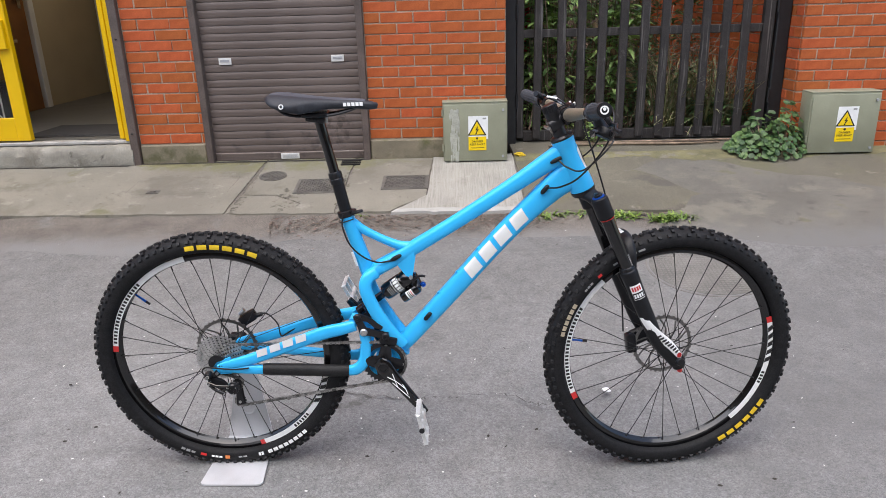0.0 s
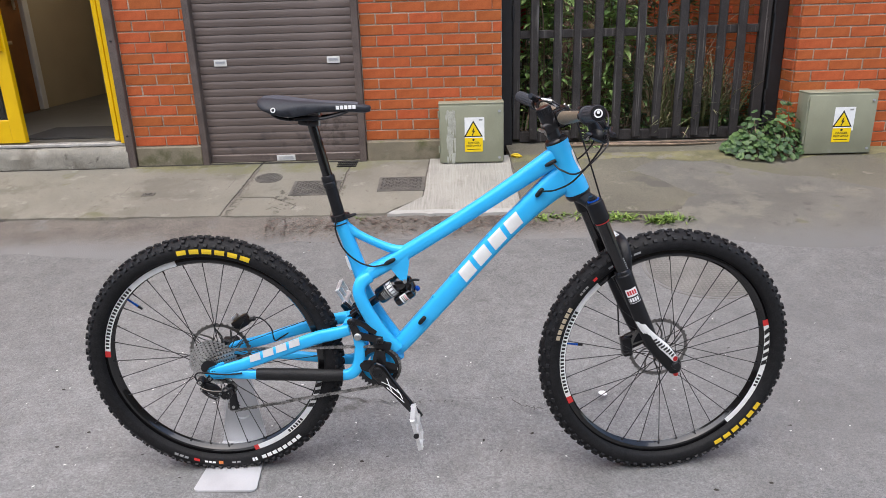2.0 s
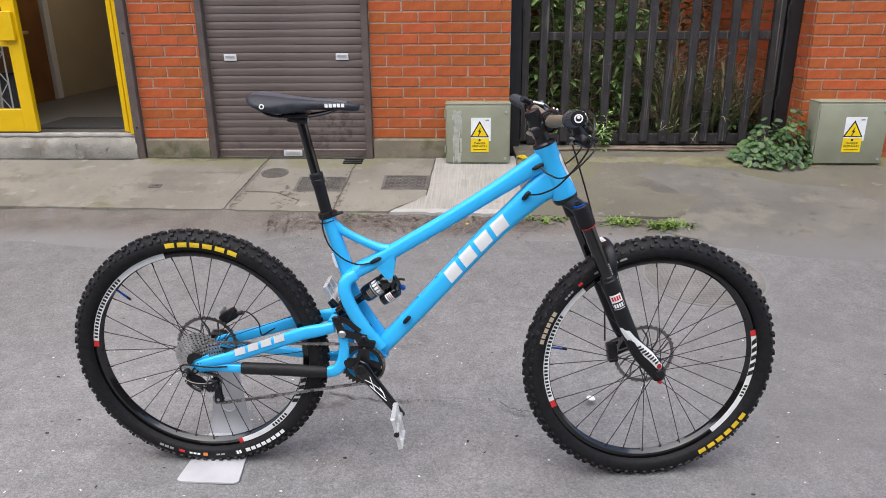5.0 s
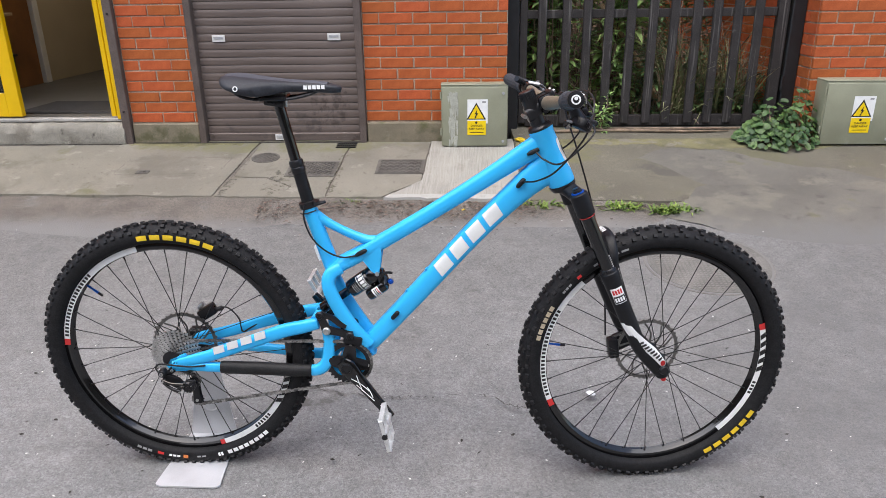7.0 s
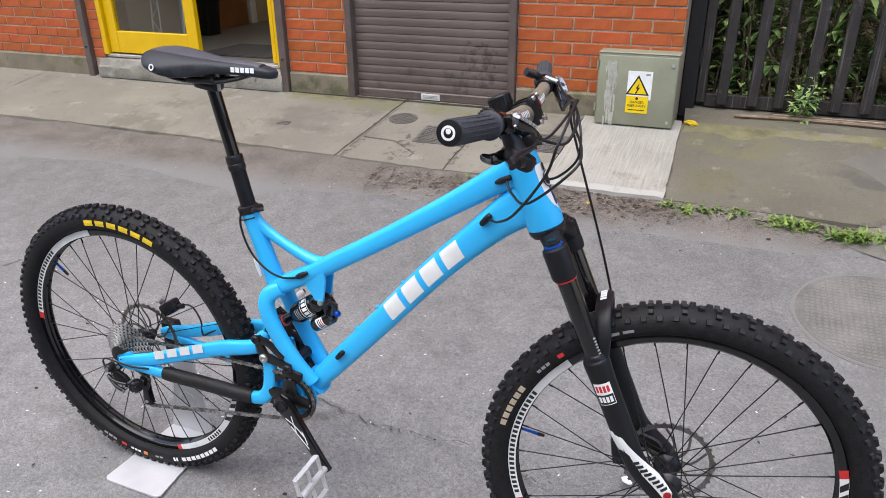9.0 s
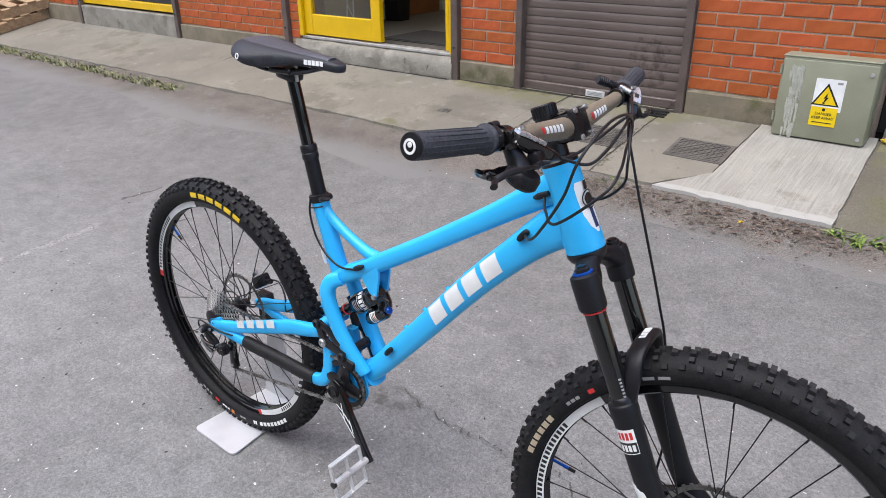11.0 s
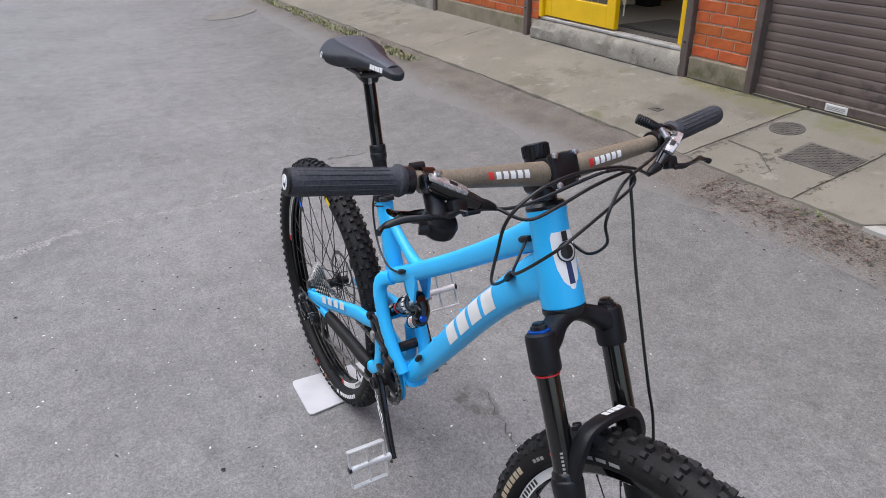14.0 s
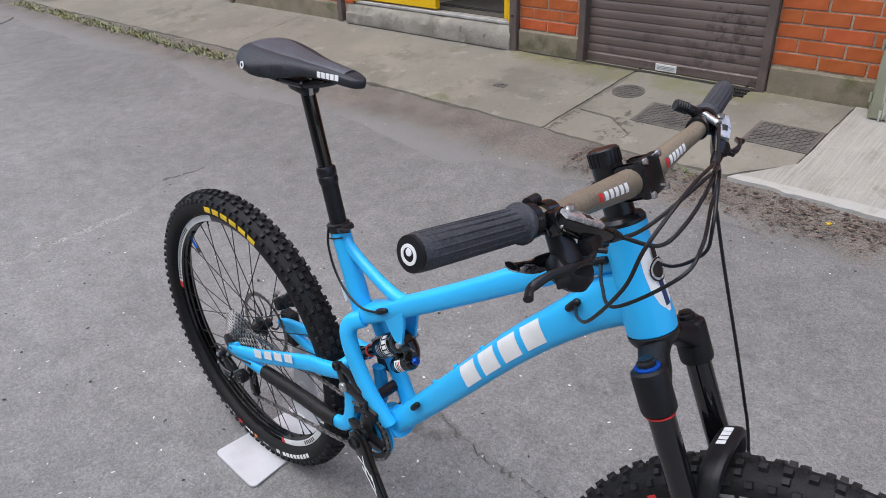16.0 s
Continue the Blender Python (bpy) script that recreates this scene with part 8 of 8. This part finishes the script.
        dr = hp("dropper_remote", sweep(B(), [(*o_(-0.002, -0.004, 0.014), 0.007), (*o_(-0.008, 0.008, 0.024), 0.0078), (*o_(-0.020, 0.026, 0.038), 0.0075)], 3, 12), BLACK, None, "black dropper post remote lever")
        for k in range(5):
            t_ = 0.35 + 0.14 * k
            hp("remote_ridge", lathe(B(), [(0.0078, -0.0014), (0.009, 0), (0.0078, 0.0014)], o_(-0.006 - 0.014 * t_, 0.005 + 0.021 * t_, 0.022 + 0.016 * t_), V((-0.014, -0.021, 0.016)), 12), MATTE, dr)
        hp("remote_clamp", sweep(B(), [(*bar_at(a)[:3], 0.0165) for a in (0.204, 0.208, 0.215, 0.218)], 1, 18), BLACK, dr)
        hp("remote_barrel", tube(B(), o_(0.010, 0.006, 0.012), o_(0.032, 0.022, -0.004), 0.0055, n=12), STEEL, dr)

# -- cables --
def cable(name, pts, r_=0.0024, label="black cable housing"):
    bp(name, sweep(B(), [(*p, r_) for p in pts], 8, 8), CABLE, None, label)


def sp(f, l, h):
    return tuple(STEER @ V((f, l, h)))


def hb(c, o):
    return tuple(BARS @ (c + V(o)))


cr, cl = V(bar_at(-0.232)[:3]), V(bar_at(0.232)[:3])
RH, LH = hb(cr, (0.033, 0.082, -0.051)), hb(cl, (0.033, -0.082, -0.051))
cable("front_brake_hose", [RH, sp(0.10, -0.125, 0.150), sp(0.115, -0.085, 0.157), sp(0.12, -0.023, 0.172), sp(0.11, 0.049, 0.180), sp(0.10, 0.083, 0.178), sp(0.09, 0.087, 0.155), sp(0.085, 0.086, 0.108), sp(0.08, 0.081, 0.045), sp(0.07, 0.081, -0.068), sp(0.06, 0.086, -0.151), sp(0.05, 0.094, -0.21), sp(0.03, 0.094, -0.30), sp(0.0, 0.088, -0.40), sp(AXF - 0.09, 0.062, AXH + 0.08)])
cable("rear_brake_hose", [LH, sp(0.095, 0.095, 0.182), sp(0.115, 0.026, 0.192), sp(0.125, -0.061, 0.194), sp(0.118, -0.122, 0.181), sp(0.095, -0.152, 0.155), sp(0.06, -0.15, 0.115), (0.285, -0.115, 0.885), (0.245, -0.075, 0.850), (0.215, -0.034, 0.836)])
cable("shift_cable", [hb(cr, (0.026, 0.062, -0.05)), sp(0.085, -0.11, 0.168), sp(0.122, 0.0, 0.188), sp(0.108, 0.07, 0.180), sp(0.098, 0.085, 0.16), sp(0.10, 0.035, 0.140), sp(0.11, -0.042, 0.118), sp(0.095, -0.085, 0.098), (0.30, -0.085, 0.895), (0.262, -0.052, 0.895), (0.243, -0.026, 0.909)])
cable("dropper_cable", [hb(cl, (0.032, -0.022, -0.004)), sp(0.085, 0.15, 0.19), sp(0.11, 0.05, 0.165), sp(0.105, 0.01, 0.12), sp(0.08, 0.03, 0.085), (0.31, 0.042, 0.90), (0.27, 0.036, 0.905), (0.245, 0.024, 0.913)])
cable("post_cable", [(-0.338, -0.022, 0.775), (-0.342, -0.024, 0.74), (-0.325, -0.027, 0.69), (-0.29, -0.031, 0.655), (-0.25, -0.031, 0.638), (-0.215, -0.026, 0.640)])
cable("derailleur_cable", [(-0.645, -0.078, 0.352), (-0.69, -0.086, 0.354), (-0.738, -0.090, 0.362), (-0.768, -0.092, 0.366), (-0.780, -0.092, 0.355), (-0.772, -0.094, 0.338)])
cable("caliper_hose", [(-0.66, 0.06, 0.455), (-0.62, 0.07, 0.455), (-0.585, 0.06, 0.425), (-0.575, 0.05, 0.39), (-0.55, 0.05, 0.40), (-0.48, 0.052, 0.44)])
cable("zip_tie", [(-0.352, -0.013, 0.752), (-0.345, -0.02, 0.752), (-0.33, -0.0215, 0.755), (-0.312, -0.012, 0.759)], 0.0016, "black cable tie")
bike.matrix_world = bm_


# ---- litter, weeds and cracks ----
def crack(pts, w, seed, mat=EARTHSHADE, name="asphalt_crack", label="dark crack wandering across the asphalt"):
    random.seed(seed)
    b = B()
    prev = None
    for p in spline(pts, 14):
        x, y = p[0] + rnd(-0.012, 0.012), p[1] + rnd(-0.012, 0.012)
        d = w * rnd(0.3, 1.3)
        z = ground_z(x, y) + 0.0012
        cur = (b.verts.new((x - d, y - d * 0.4, z)), b.verts.new((x + d, y + d * 0.4, z)))
        if prev:
            b.faces.new((prev[0], prev[1], cur[1], cur[0]))
        prev = cur
    return tagged(part(name, b, mat), label, "crack", kind="stuff")


def tar_edge(x):
    return 3.50 + 0.10 * noise.noise((x * 0.9, 2, 0)) + 0.05 * noise.noise((x * 3.1, 4, 0)) + 0.015 * noise.noise((x * 17, 6, 0)) - 0.30 * math.exp(-((x + 1.55) / 0.55) ** 2) + 0.12 * steps(x, -0.6, 0.6)


b = B()
prev = None
for i in range(301):
    x = -9.0 + 0.034 * i
    y0 = tar_edge(x)
    cur = [b.verts.new((x, y0 + (4.0 - y0) * j / 6, ground_z(x, y0 + (3.99 - y0) * j / 6) + (-0.002 if j == 0 else 0.0022))) for j in range(7)]
    if prev:
        for j in range(6):
            b.faces.new((prev[j], cur[j], cur[j + 1], prev[j + 1]))
    prev = cur
tagged(part("old_asphalt_strip", b, OLDTAR), "older brownish asphalt strip along the kerb", "road surface", kind="structure")
CRACKM = material("crack_dirt", (0.10, 0.096, 0.09), 0.95, vary=0.2, scale=9, grain=0.4, bump=0.3)
crack([(-2.23, 2.5), (-2.22, 2.94), (-2.24, 3.14), (-2.27, 3.5), (-2.36, 3.72), (-2.34, 3.9)], 0.014, 1, CRACKM)
crack([(-2.75, 2.5), (-2.72, 3.0), (-2.70, 3.31), (-2.82, 3.61), (-2.9, 3.9)], 0.014, 2, CRACKM)
crack([(-0.5, 2.2), (-0.24, 2.15), (-0.07, 2.16), (0.14, 2.17), (0.27, 2.1), (0.62, 2.23)], 0.0026, 3, CRACKM)
crack([(-3.6, 3.2), (-2.7, 2.95), (-2.2, 3.0), (-1.4, 3.35), (-0.9, 3.62), (-0.2, 3.62)], 0.005, 4, CRACKM)
crack([(-2.9, 3.55), (-2.55, 3.42), (-2.27, 3.46), (-1.9, 3.36)], 0.006, 5, CRACKM)
crack([(0.9, 2.95), (1.1, 2.9), (1.4, 2.98), (1.52, 3.15), (1.5, 3.4), (1.3, 3.62), (0.95, 3.66)], 0.006, 8, CRACKM)
crack([(1.5, 3.3), (1.9, 3.2), (2.4, 3.3), (3.0, 3.2)], 0.005, 9, CRACKM)


def ragged(name, label, edge_a, edge_b, xs_, z_at, mat, cat, seed):
    """A thin film between two wandering edges."""
    random.seed(seed)
    b = B()
    prev = None
    n_ = 120
    for i in range(n_ + 1):
        x = xs_[0] + (xs_[1] - xs_[0]) * i / n_
        y0, y1 = edge_a(x), edge_b(x)
        cur = [b.verts.new((x, y0 + (y1 - y0) * j / 5, z_at(x, y0 + (y1 - y0) * j / 5))) for j in range(6)]
        if prev:
            for j in range(5):
                b.faces.new((prev[j], cur[j], cur[j + 1], prev[j + 1]))
        prev = cur
    return tagged(part(name, b, mat), label, cat, kind="stuff")


nz = lambda x, k, f_: noise.noise((x * f_, k, 0.3))
ragged("moss_film", "thin yellow-green moss on the concrete below the gate", lambda x: 4.70 + 0.10 * nz(x, 1, 2) + 0.05 * nz(x, 2, 9) + 0.02 * nz(x, 3, 40), lambda x: 4.86, (0.35, 2.9), lambda x, y: pave_z(y) + 0.0008, MOSSM, "moss", 1)
UP_ = lambda x: 4.52 + 0.17 * steps(x, 1.05, 1.3) - 0.30 * steps(x, 1.5, 2.15) - 0.28 * steps(x, 2.1, 2.7)
ragged("damp_stain", "dark damp stain spreading over the paving", lambda x: UP_(x) - max(0.01, UP_(x) - 4.13) * steps(x, 1.03, 1.45) + 0.02 * nz(x, 9, 6), lambda x: UP_(x) + 0.03 * nz(x, 8, 5) + 0.012 * nz(x, 11, 30), (1.04, 2.66), lambda x, y: pave_z(y) + 0.0008, PATCH, "stain", 4)
ragged("moss_film", "thin moss along the foot of the plinth", lambda x: 4.77 + 0.03 * nz(x, 4, 4) + 0.02 * nz(x, 5, 25), lambda x: 4.83, (-2.3, -1.5), lambda x, y: pave_z(y) + 0.0008, MOSSM, "moss", 2)
crack([(-1.9, 0.0), (-2.1, 0.5), (-2.25, 0.86), (-2.35, 1.065), (-2.425, 1.31), (-2.43, 1.57), (-2.44, 1.8), (-2.52, 2.3)], 0.030, 7, PALELINE, "faded_streak", "pale faded streak across the asphalt lane")


def lane_blades(cx, cy, rx, ry, count, L, seed, label):
    def where():
        a, r_ = rnd(0, 6.283), rnd(0, 1) ** 0.6
        x, y = cx + rx * r_ * math.cos(a), cy + ry * r_ * math.sin(a)
        return x, y, lane_z(x, y) + 0.008, rnd(0, 6.283), L * rnd(0.4, 1.1), L * rnd(0.3, 0.9)
    return blades("gutter_weed", label, count, where, 1, L * 0.16, WEED, seed, "weed")


for k, (cx, cy, rx, ry, n_, L) in enumerate(((-0.62, 3.96, 0.07, 0.03, 60, 0.055), (0.5, 3.91, 0.15, 0.04, 150, 0.07), (0.68, 3.92, 0.06, 0.03, 60, 0.07), (0.88, 3.87, 0.11, 0.045, 150, 0.07), (1.17, 3.83, 0.13, 0.05, 180, 0.07), (1.37, 3.9, 0.03, 0.03, 25, 0.04), (2.2, 3.9, 0.07, 0.03, 60, 0.05), (2.46, 3.9, 0.12, 0.03, 80, 0.05), (-1.4, 3.99, 0.04, 0.02, 20, 0.03))):
    lane_blades(cx, cy, rx, ry, n_, L, 100 + k, "tuft of bright green weed growing at the kerb")


def far_moss():
    x = rnd(-9.0, -4.3)
    y = 3.95 + 0.03 * noise.noise((x * 2, 0, 0)) - rnd(0, 0.13)
    return x, y, lane_z(x, y) + 0.012, rnd(0, 6.283), rnd(0.015, 0.06), rnd(0.02, 0.06)


blades("gutter_moss", "strip of moss and low grass along the far kerb", 1500, far_moss, 1, 0.011, GRASSM, 140, "moss")


def flakes(name, label, count, where, size, mat, seed, cat="litter", lift=0.012):
    random.seed(seed)
    b = B()
    for _ in range(count):
        x, y = where()
        z = lane_z(x, y) + rnd(0.012, lift + 0.012) if y > 3.5 else ground_z(x, y) + rnd(0.002, 0.004)
        a, L = rnd(0, 6.283), size * rnd(0.4, 1.3)
        W = L * rnd(0.25, 0.7)
        c, s_ = math.cos(a), math.sin(a)
        t1, t2 = rnd(-0.3, 0.3), rnd(-0.3, 0.3)
        q = [(-L, 0), (-L * 0.3, W), (L * 0.5, W * 0.7), (L, 0), (L * 0.4, -W * 0.8), (-L * 0.4, -W)]
        b.faces.new([b.verts.new((x + c * u - s_ * v, y + s_ * u + c * v, z + abs(t1 * u + t2 * v) * 0.5)) for u, v in q])
    return tagged(part(name, b, mat, smooth=0), label, cat, kind="stuff")


def in_litter():
    x = rnd(-1.15, 0.42)
    return x, 3.965 - abs(random.gauss(0, 0.12)) * (1 + 0.5 * noise.noise((x * 3, 1, 1)))


flakes("leaf_litter", "brown dead leaves and bark lying in the gutter", 1900, in_litter, 0.009, LITTER, 201, "leaves", 0.02)
flakes("leaf_litter", "pale dry leaf scraps lying in the gutter", 520, in_litter, 0.008, DRYLEAF, 202, "leaves", 0.022)


def in_right():
    return rnd(0.4, 1.6), 3.93 - abs(random.gauss(0, 0.06))


flakes("leaf_litter", "brown dirt and leaf scraps among the weeds", 320, in_right, 0.010, LITTER, 203, "leaves", 0.02)


def on_lane():
    return random.triangular(-6.0, 2.5, -0.5), rnd(0.4, 3.7)


flakes("lane_specks", "pale grit and paper specks scattered on the lane", 700, on_lane, 0.0048, WHITEP, 204, "grit", 0.0065)
flakes("lane_scraps", "dark scraps of leaf scattered on the lane", 360, on_lane, 0.007, EARTHSHADE, 205, "grit", 0.0065)
gum = thing("plastic_scrap", "crumpled white scrap lying on the lane", "litter")
b = B()
bmesh.ops.create_icosphere(b, subdivisions=2, radius=0.012)
for v in b.verts:
    v.co = V((v.co.x * 1.3, v.co.y, v.co.z * 0.45)) * (1 + 0.5 * noise.noise(v.co * 90))
part("scrap", b, WHITE, gum, m=pose(0.482, 2.185, 0.005))
lf = thing("yellow_leaf", "single yellow leaf lying in the gutter", "leaf")
b = B()
leaf(b, (0.0, 3.84, lane_z(0, 3.84) + 0.012), (1, 0.4, 0), (0, 0, 1), 0.035, 0.024, fold=0.15, tip=-0.2)
part("blade", b, YELLOWINK, lf)
